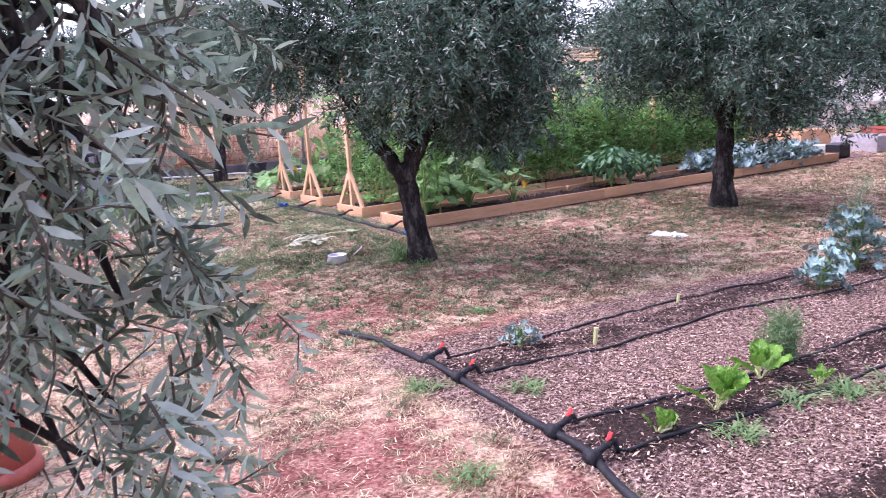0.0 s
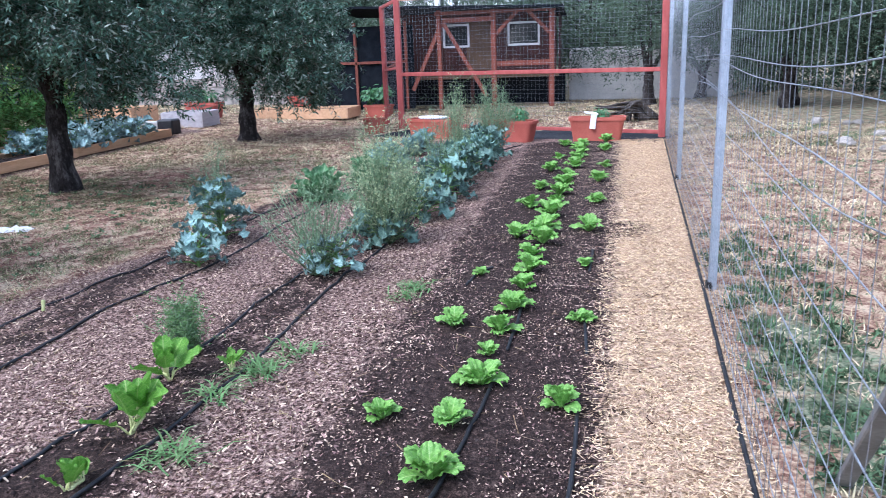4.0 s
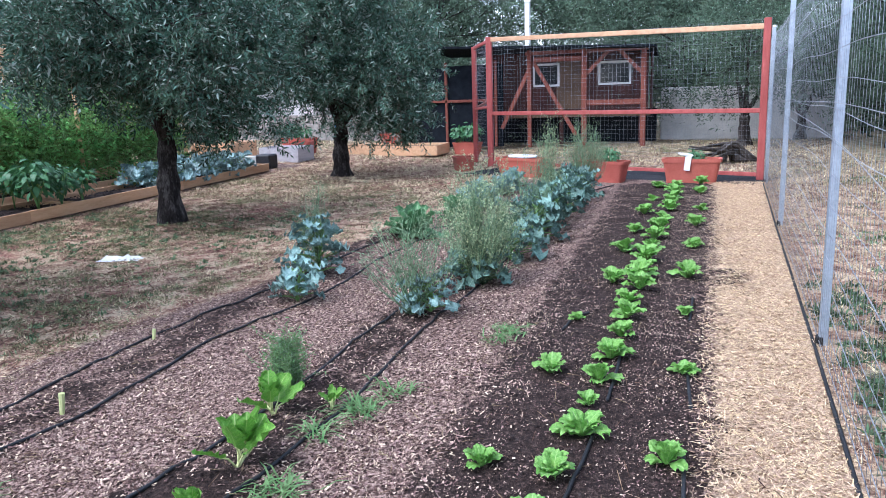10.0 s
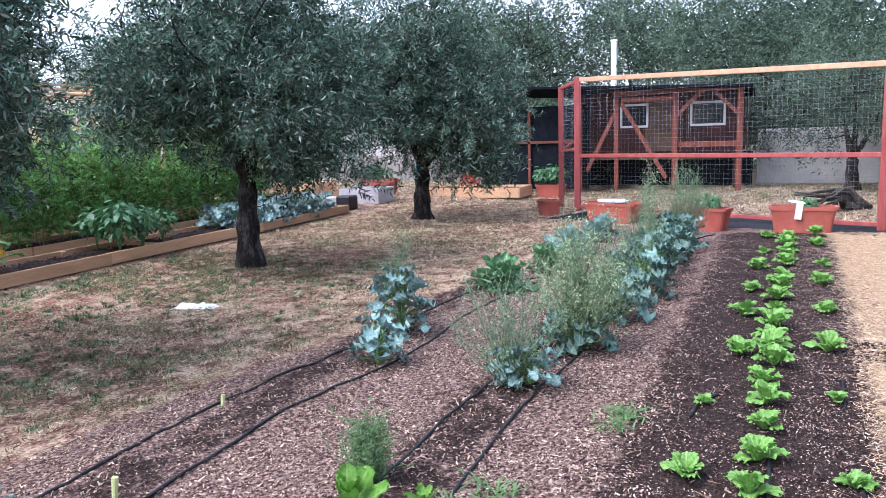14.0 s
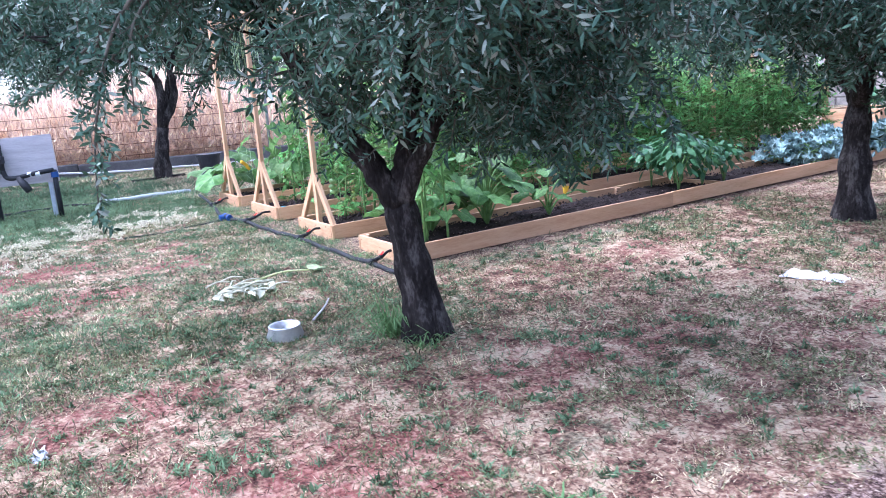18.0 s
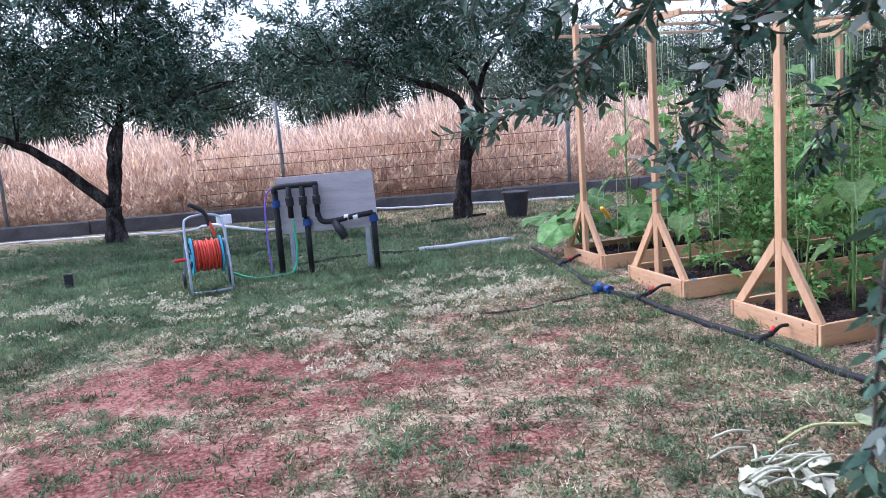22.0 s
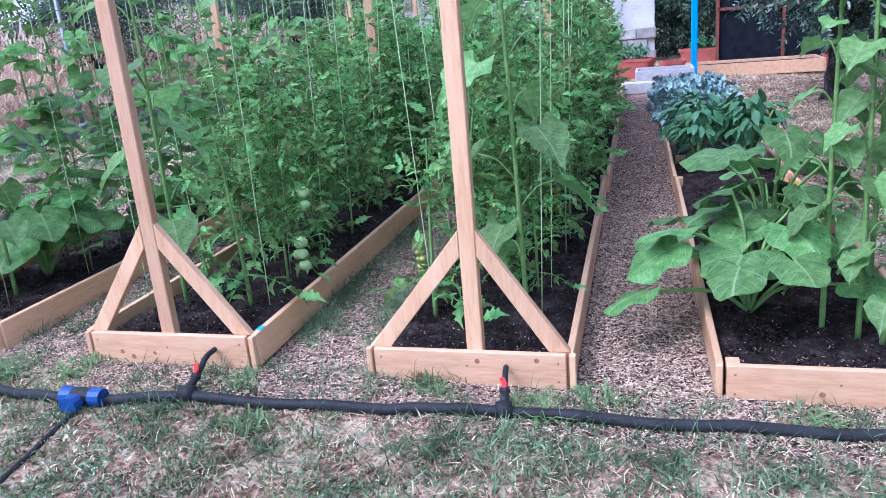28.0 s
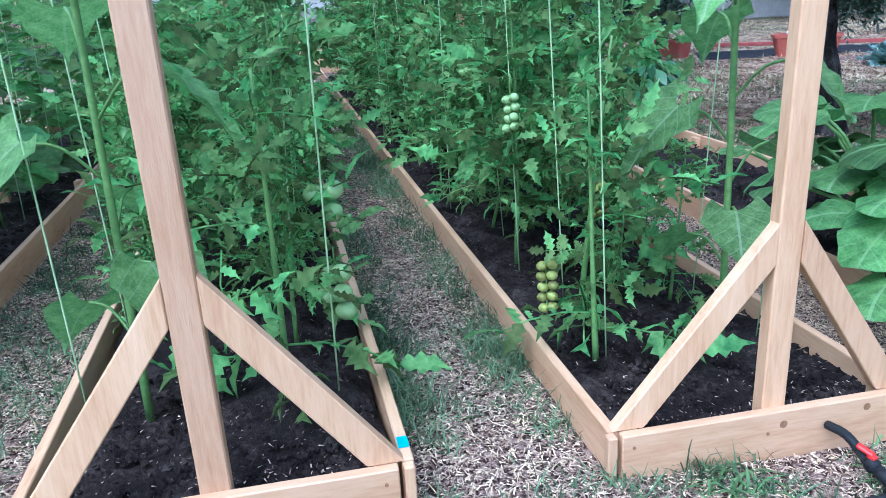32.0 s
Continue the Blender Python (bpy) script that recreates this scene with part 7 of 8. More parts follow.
def sunflower(x, y, z, h, n, leaf, seed, label, bloom=False, yaw0=0.0):
    r = np.random.default_rng(seed)
    ob = thing("sunflower", x, y, z, label, "sunflower", "sunflowers")
    bend = r.normal(0, 0.04, 2)
    p = spline([(0, 0, -0.02), (bend[0] * 0.4, bend[1] * 0.4, h * 0.5), (bend[0], bend[1], h)], 12)
    stem = part("stem", tube_mesh("stem", p, np.linspace(0.0125, 0.007, len(p)), M_STEM, 8), None, ob)
    shapes = []
    for k in range(3):
        v, f = broad_leaf(1.0, 0.86, heart_prof, 10, 3, 0.16, 0.7, 0.5, 3, seed + k, 0.2)
        shapes.append(smooth_mesh(np_mesh("leaf", v, f, M_SUNLEAF)))
    for k in range(n):
        u = 0.14 + 0.84 * k / (n - 1)
        base = Vector((np.interp(u * h, p[:, 2], p[:, 0]), np.interp(u * h, p[:, 2], p[:, 1]), u * h))
        yaw = yaw0 + k * 2.4 + r.uniform(-0.3, 0.3)
        s = leaf * (0.55 + 0.75 * math.sin(math.pi * min(0.15 + u * 0.75, 1))) * r.uniform(0.85, 1.1)
        if u > 0.9:
            s *= 0.6
        d = Vector((math.cos(yaw), math.sin(yaw), 0.55 + 0.5 * u))
        p1 = base + d.normalized() * s * 0.85
        lf = part("leaf", shapes[k % 3], None, ob)
        lf.matrix_basis = Matrix.Translation(p1) @ rot_x_to((d.x, d.y, -0.75 + 1.0 * u * u + r.uniform(-0.2, 0.2)), r.uniform(-0.35, 0.35)) @ Matrix.Diagonal((s, s, s, 1))
        pt = spline([tuple(base), tuple((base + p1) / 2 + Vector((0, 0, 0.035))), tuple(p1)], 6)
        part("leaf_stalk", tube_mesh("leaf_stalk", pt, 0.0045, M_STEM, 5), None, ob)
    if bloom:
        top = p[-1]
        bm = bmesh.new()
        bmesh.ops.create_uvsphere(bm, u_segments=12, v_segments=8, radius=0.05, matrix=Matrix.Translation((top[0], top[1], h + 0.02)) @ Matrix.Diagonal((1, 1, 0.6, 1)))
        part("flower_bud", bm, M_STEM, ob, "closed green bud")
    return ob


SF = "tall young sunflower with large heart-shaped leaves on long stalks"
sunflower(5.0, 9.98, BED_Z[2], 1.85, 13, 0.19, 21, SF, True, 0.4)
sunflower(4.93, 11.74, BED_Z[1], 1.7, 11, 0.18, 22, SF, True, 1.2)
sunflower(5.9, 11.76, BED_Z[1], 1.75, 11, 0.18, 27, SF, True, 2.2)
sunflower(4.95, 12.85, BED_Z[0], 1.65, 11, 0.18, 23, SF, True, 2.0)
sunflower(4.92, 8.62, BED_Z[3], 1.6, 15, 0.12, 24, SF, True, 0.0)
sunflower(5.0, 8.74, BED_Z[3], 1.4, 14, 0.12, 25, SF, True, 1.5)
sunflower(4.86, 8.55, BED_Z[3], 1.15, 12, 0.12, 26, SF, True, 3.0)
sunflower(5.1, 8.55, BED_Z[3], 1.5, 14, 0.12, 28, SF, True, 4.0)


def round_leaf(seed, lobes=0.12, rings=5, arms=26):
    """A squash leaf of unit width about its stalk: five blunt lobes, a deep notch behind, a wavy toothed rim."""
    r = np.random.default_rng(seed)
    ph = r.uniform(0, 6.28, 3)
    v, f = [(0.0, 0.0, 0.0)], []
    for i in range(1, rings + 1):
        q = i / rings
        for j in range(arms):
            a = -2.85 + 5.7 * j / (arms - 1)
            rad = 0.5 * q * (1 + lobes * math.cos(2.6 * a) + 0.035 * q * math.cos(19 * a + ph[0])) * (1 - 0.25 * (abs(a) / 2.85) ** 6)
            z = 0.05 * q * q - 0.16 * q ** 3 * (0.6 + 0.4 * math.cos(a)) + 0.05 * q ** 2 * math.sin(5 * a + ph[1]) + 0.02 * q * math.cos(5.2 * a)
            v.append((rad * math.cos(a) + 0.12 * q, rad * math.sin(a), z))
    for j in range(arms - 1):
        f.append((0, 1 + j, 2 + j))
    for i in range(rings - 1):
        for j in range(arms - 1):
            a, b = 1 + i * arms + j, 1 + (i + 1) * arms + j
            f += [(a, b, b + 1), (a, b + 1, a + 1)]
    return np.array(v), np.array(f)


def squash(x, y, z, n, leaf, reach, seed, label, h=0.5, flat=False):
    r = np.random.default_rng(seed)
    ob = thing("squash_plant", x, y, z, label, "squash plant", "squash plants")
    shapes = []
    for k in range(3):
        v, f = round_leaf(seed + k)
        shapes.append(smooth_mesh(np_mesh("leaf", v, f, M_BIGLEAF)))
    for k in range(n):
        yaw = k * 2.4 + r.uniform(-0.3, 0.3)
        u = k / max(1, n - 1)
        hh = h * r.uniform(0.55, 1.1) * (0.6 + 0.5 * u)
        rr = reach * (1.05 - 0.6 * u) * r.uniform(0.7, 1.1)
        tip = Vector((rr * math.cos(yaw), rr * math.sin(yaw), hh))
        pt = spline([(0, 0, 0), (tip.x * 0.35, tip.y * 0.35, tip.z * 0.7), tuple(tip)], 8)
        part("leaf_stalk", tube_mesh("leaf_stalk", pt, np.linspace(0.011, 0.007, len(pt)), M_STEM, 6), None, ob)
        s = leaf * 1.4 * r.uniform(0.7, 1.15)
        lf = part("leaf", shapes[k % 3], None, ob)
        d = Vector((math.cos(yaw), math.sin(yaw), -0.28 + r.uniform(-0.35, 0.35)))
        lf.matrix_basis = Matrix.Translation(tip) @ rot_x_to(d, r.uniform(-0.3, 0.3)) @ Matrix.Diagonal((s, s, s, 1))
    return ob


squash(5.2, 9.0, BED_Z[3], 19, 0.225, 0.5, 31, "large squash plant with broad deep green leaves spilling over the planks", 0.48)
squash(5.75, 8.85, BED_Z[3], 18, 0.21, 0.42, 32, "large squash plant with broad deep green leaves", 0.62)
squash(6.45, 8.75, BED_Z[3], 8, 0.17, 0.34, 33, "small squash plant with broad deep green leaves", 0.4)
squash(4.7, 13.4, BED_Z[0], 11, 0.27, 0.42, 35, "courgette plant with broad leaves hanging over the bed's corner", 0.5)
squash(5.3, 12.95, BED_Z[0], 10, 0.24, 0.36, 36, "courgette plant with broad leaves and yellow flowers", 0.5)
part("courgette", tube_mesh("courgette", spline([(4.78, 12.92, BED_Z[0] + 0.35), (4.72, 12.88, BED_Z[0] + 0.42), (4.66, 12.85, BED_Z[0] + 0.47)], 8), 0.022, M_YELLOW, 8), None, None)
tagged(bpy.data.objects["courgette"], "yellow courgette flower among the broad leaves", "flower")


def climber(seed):
    r = np.random.default_rng(seed)
    ob = thing("cucumber_vine", 0, 0, 0, "cucumber vine with lobed leaves climbing green twine", "cucumber plant", "cucumber vines")
    h = r.uniform(1.25, 1.6)
    p = spline([(0, 0, 0), (0.03, 0.02, h * 0.5), (0, 0.03, h)], 10)
    part("stem", tube_mesh("stem", p, 0.006, M_STEM, 5), None, ob)
    v, f3 = round_leaf(seed, 0.2, 3, 16)
    s = Soup()
    n = 46
    u = r.uniform(0.08, 1, n)
    yaw = r.uniform(0, 6.28, n)
    out = r.uniform(0.06, 0.2, n)
    pos = np.stack([out * np.cos(yaw), out * np.sin(yaw), u * h], 1)
    m = turns(yaw, r.normal(-0.1, 0.3, n), r.normal(0, 0.35, n)) * ((0.2 - 0.07 * u) * r.uniform(0.7, 1.15, n))[:, None, None]
    s.copies(v, f3, m, pos)
    for q in pos:
        s.tube([(0, 0, q[2] - 0.05), q * np.array([0.6, 0.6, 1]), q], 0.003, 3)
    part("foliage", s.mesh("foliage", M_VINE), None, ob)["kind"] = "stuff"
    return ob


VINES = [climber(k) for k in (51, 52, 53)]
k = 0
for x in np.arange(5.45, 13.4, 0.55):
    for side in (0, 1):
        y = bed_y(BEDS[0][1] + 0.25 if side == 0 else BEDS[0][2] - 0.25, x)
        s = float(RNG.uniform(0.88, 1.15))
        again(VINES[k % 3], x + 0.2 * side, y, BED_Z[0], float(RNG.uniform(0, 360)), s, k < 3)
        k += 1


def pepper(seed):
    r = np.random.default_rng(seed)
    ob = thing("pepper_plant", 0, 0, 0, "dark green glossy pepper plant in the long bed", "pepper plant", "pepper plants")
    s = Soup()
    lv, lf = lens_leaf(1.0, 0.45, 0.1, 4)
    n = 130
    d = r.normal(size=(n, 3))
    d /= np.linalg.norm(d, axis=1)[:, None]
    pos = d * np.array([0.21, 0.21, 0.2]) * r.uniform(0.45, 1, n)[:, None] + np.array([0, 0, 0.36])
    m = turns(np.arctan2(d[:, 1], d[:, 0]), -0.5 + r.normal(0, 0.35, n), r.normal(0, 0.3, n)) * r.uniform(0.09, 0.14, n)[:, None, None]
    s.copies(lv, lf, m, pos)
    part("foliage", s.mesh("foliage", M_PEPPER), None, ob)["kind"] = "stuff"
    st = Soup()
    for k in range(5):
        e = pos[k * 9]
        st.tube(spline([(0, 0, 0), (e[0] * 0.3, e[1] * 0.3, 0.18), tuple(e)], 5), 0.006, 4)
    part("stem", st.mesh("stem", M_STEM), None, ob)
    return ob


PEPS = [pepper(61), pepper(62)]
k = 0
for x in (8.3, 8.72, 9.12):
    for side in (0, 1):
        y = bed_y(BEDS[3][1] + 0.25 + 0.4 * side, x)
        s = float(RNG.uniform(0.95, 1.25))
        again(PEPS[k % 2], x, y, BED_Z[3], float(RNG.uniform(0, 360)), s, k < 2)
        k += 1
CAUL = broccoli(10.9, 8.75, 0.24, 0.4, 30, 0.17, 71, "blue-green cauliflower plant with large waxy leaves", M_CAULI, "cauliflower", "cauliflowers")
for j, x in enumerate((10.9, 11.4, 11.9, 12.4, 12.9, 13.4)):
    for side in (0, 1):
        y = bed_y(BEDS[3][1] + 0.25 + 0.4 * side, x)
        m = pose(x, y, BED_Z[3] - 0.02, 0, 0, 70 * j + 130 * side)
        if j + side == 0:
            CAUL.matrix_basis = m
        else:
            copy_thing(CAUL, m)
# greens in the far planters and a bush
for x, y, s in ((19.4, 5.6, 1.2), (19.4, 5.95, 1.1), (12.85, 1.6, 0.7), (21.3, 8.0, 1.0), (21.3, 8.5, 1.0), (18.3, 10.2, 1.1), (18.2, 9.8, 1.0), (16.2, 10.8, 1.2), (12.6, 0.3, 0.62), (15.3, 11.6, 1.3), (15.1, 13.0, 1.4)):
    again(PEPS[0], x, y, gnd(x, y) + (0.18 if x < 15 or x > 15.5 else -0.02), x * 50, s)

# ---- small things on the ground ----


def bowl():
    x, y = 3.1, 7.42
    ob = thing("pet_bowl", x, y, gnd(x, y), "round steel bowl standing on the dry grass", "bowl")
    bm = bmesh.new()
    prof = [(0.115, 0.0), (0.122, 0.01), (0.098, 0.075), (0.104, 0.082), (0.098, 0.086), (0.09, 0.08), (0.075, 0.03), (0.0, 0.024)]
    rings = []
    for rr, z in prof:
        rings.append([bm.verts.new((rr * math.cos(2 * math.pi * k / 36), rr * math.sin(2 * math.pi * k / 36), z)) for k in range(36)] if rr else [bm.verts.new((0, 0, z))])
    for a, b in zip(rings, rings[1:]):
        for k in range(36):
            if len(b) == 1:
                bm.faces.new((a[k], a[(k + 1) % 36], b[0]))
            else:
                bm.faces.new((a[k], a[(k + 1) % 36], b[(k + 1) % 36], b[k]))
    part("body", bm, M_STEELBOWL, ob, "", True)


bowl()


def cut_pile():
    r = np.random.default_rng(77)
    x, y = 3.2, 8.5
    ob = thing("cut_plant", x, y, gnd(x, y), "heap of cut pale stems and wilted leaves on the grass", "plant waste")
    for k in range(18):
        a = r.normal(0.2, 0.5)
        l = r.uniform(0.14, 0.3)
        c = np.array([r.normal(0, 0.08), r.normal(0, 0.09), r.uniform(0.02, 0.09)])
        d = np.array([math.cos(a), math.sin(a), r.normal(0, 0.05)]) * l / 2
        part("cut_stem", tube_mesh("cut_stem", spline([tuple(c - d), tuple(c + np.array([0, 0, 0.02])), tuple(c + d)], 6), 0.006, M_CUT, 5), None, ob)
    for k in range(12):
        v, f = broad_leaf(0.1, 0.055, round_prof, 6, 3, 0.2, 0.5, 1.2, 2, 700 + k)
        lf = part("wilted_leaf", smooth_mesh(np_mesh("wilted_leaf", v, f, M_CUT)), None, ob)
        lf.matrix_basis = pose(float(r.normal(0.05, 0.12)), float(r.normal(-0.03, 0.08)), 0.04, float(r.uniform(-40, 40)), float(r.uniform(-20, 20)), float(r.uniform(0, 360)))
    p = spline([(0.15, 0.2, 0.03), (0.4, 0.28, 0.04), (0.62, 0.22, 0.03)], 8)
    part("cut_stem", tube_mesh("cut_stem", p, 0.008, M_CHARDSTEM, 5), None, ob)
    v, f = broad_leaf(0.16, 0.1, heart_prof, 7, 3, 0.1, 0.3, 0.5, 2, 731)
    lf = part("wilted_leaf", smooth_mesh(np_mesh("wilted_leaf", v, f, M_BOLTY)), None, ob)
    lf.matrix_basis = pose(0.6, 0.22, 0.05, 10, 0, -15)


cut_pile()
solo("stick", tube_mesh("stick", spline([(0, 0, 0.012), (0.18, 0.22, 0.02), (0.3, 0.42, 0.012)], 8), 0.008, M_GREYWOOD, 6), None, "thin pale dry stick lying in the grass", "stick", m=pose(3.35, 7.55, gnd(3.4, 7.7)))


def scrap(name, x, y, lx, ly, label, seed, h=0.03, rz=0):
    r = np.random.default_rng(seed)
    n = 9
    u, v = np.meshgrid(np.linspace(-lx / 2, lx / 2, n), np.linspace(-ly / 2, ly / 2, n))
    z = h + 0.014 * r.standard_normal(u.shape) + 0.01 * np.sin(u * 30)
    e = (np.abs(u) > lx / 2 - 1e-6) | (np.abs(v) > ly / 2 - 1e-6)
    z = np.where(e, 0.006, z)
    pts = np.stack([(u + 0.01 * r.standard_normal(u.shape)).ravel(), (v + 0.01 * r.standard_normal(u.shape)).ravel(), z.ravel()], 1)
    q = (np.arange(n - 1)[:, None] * n + np.arange(n - 1)[None]).ravel()
    me = smooth_mesh(np_mesh(name, pts, np.stack([q, q + 1, q + n + 1, q + n], 1), M_PAPER))
    return solo(name, me, None, label, "litter", m=pose(x, y, gnd(x, y), 0, 0, rz))


scrap("plastic_scrap", 6.6, 6.0, 0.16, 0.44, "crumpled white plastic scrap lying on the dry grass", 1, 0.018, 15)
scrap("paper_scrap", 1.62, 6.66, 0.06, 0.07, "small crumpled white paper lying on the ground", 2, 0.016)
bm = bmesh.new()
bmesh.ops.create_cone(bm, cap_ends=True, radius1=0.012, radius2=0.015, depth=0.11, segments=8, matrix=pose(0, 0, 0.055, 4, 3, 0))
solo("cut_stump", bm, M_CHARDSTEM, "short pale stump of a cut plant in the compost", "stump", m=pose(3.2, 3.52, gnd(3.2, 3.52)))
bm = bmesh.new()
bmesh.ops.create_cone(bm, cap_ends=True, radius1=0.01, radius2=0.012, depth=0.07, segments=8, matrix=pose(0, 0, 0.035, 4, 8, 0))
solo("cut_stump", bm, M_CHARDSTEM, "short pale stump of a cut plant in the compost", "stump", m=pose(4.35, 3.86, gnd(4.35, 3.86)))
# dry roots heaped inside the pen
dead = thing("driftwood", 15.9, -0.6, 0, "dark gnarled dead wood heaped inside the pen", "dead wood", rz=120)
for k in range(11):
    a = float(RNG.uniform(-0.7, 0.7))
    e = float(RNG.uniform(0.6, 1.15))
    pts = spline([(RNG.normal(0, .16), RNG.normal(0, .14), 0.03), (0.3 * e * math.cos(a), 0.3 * e * math.sin(a), RNG.uniform(.14, .42)), (e * math.cos(a), 0.7 * e * math.sin(a), RNG.uniform(.04, .36))], 8)
    part("dead_branch", tube_mesh("dead_branch", pts, np.linspace(0.055, 0.014, len(pts)), M_DEADWOOD, 7), None, dead)
# a scrap of blue tape left on a plank's corner
bm = bmesh.new()
box(bm, (0, 0, 0), (0.045, 0.026, 0.004), None, 0.001)
solo("tape_scrap", bm, M_CYAN, "small scrap of blue tape stuck to a plank's corner", "tape", m=pose(4.53, 11.092, BED_Z[1] + 0.058))
# yellow flowers of the squash
bm = bmesh.new()
bmesh.ops.create_cone(bm, cap_ends=False, radius1=0.012, radius2=0.045, depth=0.08, segments=6, matrix=pose(0.35, 0, 0.25, 0, 20, 0))
solo("squash_flower", bm, M_YELLOW, "yellow squash flower half open among the leaves", "flower", m=pose(6.2, 8.6, BED_Z[3]))

# ---- chips, straw, grass ----


def on_ground(n, x0, x1, y0, y1, want, seed):
    """Places on the ground, kept in proportion to want(zones)."""
    r = np.random.default_rng(seed)
    x, y = r.uniform(x0, x1, n), r.uniform(y0, y1, n)
    z = zones(x, y)
    keep = r.uniform(0, 1, n) < np.clip(want(z, x, y), 0, 1)
    x, y = x[keep], y[keep]
    return np.stack([x, y, ground_z(x, y)], 1), r


def off_beds(x, y):
    ok = np.ones_like(x)
    for _, y0, y1, x0 in BEDS:
        s = SKEW * (x - 4.5)
        ok *= 1 - ((y > y0 + s) & (y < y1 + s) & (x > x0 - 0.04) & (x < BED_END))
    return ok


def lie(name, pos, r, template, tri, scale, tilt, material, label, category, lift=0.006):
    n = len(pos)
    m = turns(r.uniform(0, 6.28, n), r.normal(0, tilt, n), r.normal(0, tilt, n)) * scale(r, n)[:, None, :]
    s = Soup()
    s.copies(template, tri, m, pos + np.array([0, 0, lift]))
    ob = new(name, s.mesh(name, material))
    tagged(ob, label, category, "", "stuff")


def patchy(x, y, f, k):
    return 0.5 + 0.5 * np.sin(x * f + 2 * np.sin(y * f * 0.7 + k)) * np.sin(y * f * 1.1 + 2 * np.sin(x * f * 0.6 + k))


CHIP = np.array([(-1, -0.2, 0), (-0.7, 0.4, 0.15), (0.9, 0.25, 0), (0.75, -0.4, 0.2)]) * 0.5
CHIP_T = np.array([(0, 2, 1), (0, 3, 2)])
ROWMULCH = lambda z, x, y: z["mulch"] * np.where(x < 6, 1, 0.6) * (1 - 0.95 * z["compost"]) * np.clip(0.1 + 0.75 * patchy(x, y, 3.1, 2) ** 0.7 * (0.45 + 0.75 * patchy(x, y, 9.7, 5)), 0, 1)
pos, r = on_ground(210000, 1.9, 10.5, 1.0, 4.5, ROWMULCH, 101)
lie("wood_chips", pos, r, CHIP, CHIP_T, lambda r, n: np.stack([0.008 + 0.03 * r.uniform(0, 1, n) ** 2.2, r.uniform(0.008, 0.03, n), np.full(n, 0.025)], 1), 0.42, M_CHIP, "reddish shredded wood chips covering the paths between rows", "wood chips")
pos, r = on_ground(6000, 1.9, 8.5, 0.0, 4.5, lambda z, x, y: z["mulch"] * (1 - 0.7 * z["compost"]) * np.where(x < 5, 1, 0.5) * np.clip(0.2 + patchy(x, y, 4.1, 8), 0, 1), 121)
lie("twig_litter", pos, r, CHIP, CHIP_T, lambda r, n: np.stack([r.uniform(0.04, 0.13, n), r.uniform(0.006, 0.011, n), np.full(n, 0.03)], 1), 0.3, M_LITTER, "broken brown twigs lying among the wood chips", "twigs", 0.012)
pos, r = on_ground(300000, 4.0, 15.0, 8.1, 14.1, lambda z, x, y: z["mulch"] * off_beds(x, y) * np.where(x < 7.5, 1, 0.5), 102)
lie("wood_chips", pos, r, CHIP, CHIP_T, lambda r, n: np.stack([0.008 + 0.032 * r.uniform(0, 1, n) ** 1.6, r.uniform(0.005, 0.013, n), np.full(n, 0.02)], 1), 0.18, M_PALECHIP, "pale shredded wood chips on the paths between raised beds", "wood chips")
pos, r = on_ground(110000, 4.0, 7.2, 8.1, 14.1, lambda z, x, y: z["mulch"] * off_beds(x, y), 112)
lie("wood_chips", pos, r, CHIP, CHIP_T, lambda r, n: np.stack([0.006 + 0.03 * r.uniform(0, 1, n) ** 1.6, r.uniform(0.005, 0.013, n), np.full(n, 0.02)], 1), 0.15, M_PALECHIP, "pale shredded wood chips in front of the raised beds", "wood chips", 0.009)
pos, r = on_ground(30000, 4.1, 9.0, 8.2, 14.0, lambda z, x, y: z["mulch"] * off_beds(x, y) * np.clip(0.2 + patchy(x, y, 3.9, 2), 0, 1), 113)
lie("wood_shavings", pos, r, CHIP, CHIP_T, lambda r, n: np.stack([0.012 + 0.05 * r.uniform(0, 1, n) ** 1.8, r.uniform(0.005, 0.012, n), np.full(n, 0.02)], 1), 0.25, M_SHAVING, "pale shavings and bits of straw on the paths between raised beds", "wood shavings", 0.012)
pos, r = on_ground(90000, 1.9, 12.0, 0.0, 1.7, lambda z, x, y: np.clip(0.12 + 0.25 * (patchy(x, y, 3.7, 6) > 0.6) + 0.75 * soft(0.72 - y - 0.035 * (x - 2.6), 0.22) + 0.4 * soft(y - 1.4, 0.2), 0, 1) * z["compost"], 103)
lie("wood_chips", pos, r, CHIP, CHIP_T, lambda r, n: np.stack([0.004 + 0.016 * r.uniform(0, 1, n) ** 2.6, r.uniform(0.007, 0.022, n), np.full(n, 0.02)], 1), 0.4, M_CHIP, "scattered pale wood chips on the dark compost", "wood chips")
pos, r = on_ground(130000, 0.6, 12.5, -0.9, 0.8, lambda z, x, y: np.clip(z["straw"] * np.where(x < 6, 1, 0.7), 0, 1), 104)
lie("wood_shavings", pos, r, CHIP, CHIP_T, lambda r, n: np.stack([0.01 + 0.035 * r.uniform(0, 1, n) ** 1.4, r.uniform(0.006, 0.017, n), np.full(n, 0.02)], 1), 0.3, M_SHAVING, "loose pale wood shavings covering the path by the fence", "wood shavings", 0.008)
pos, r = on_ground(42000, 0.6, 12.5, -0.9, 0.8, lambda z, x, y: np.clip(z["straw"] * np.where(x < 6, 1, 0.7) + 0.005 * z["compost"], 0, 1), 109)
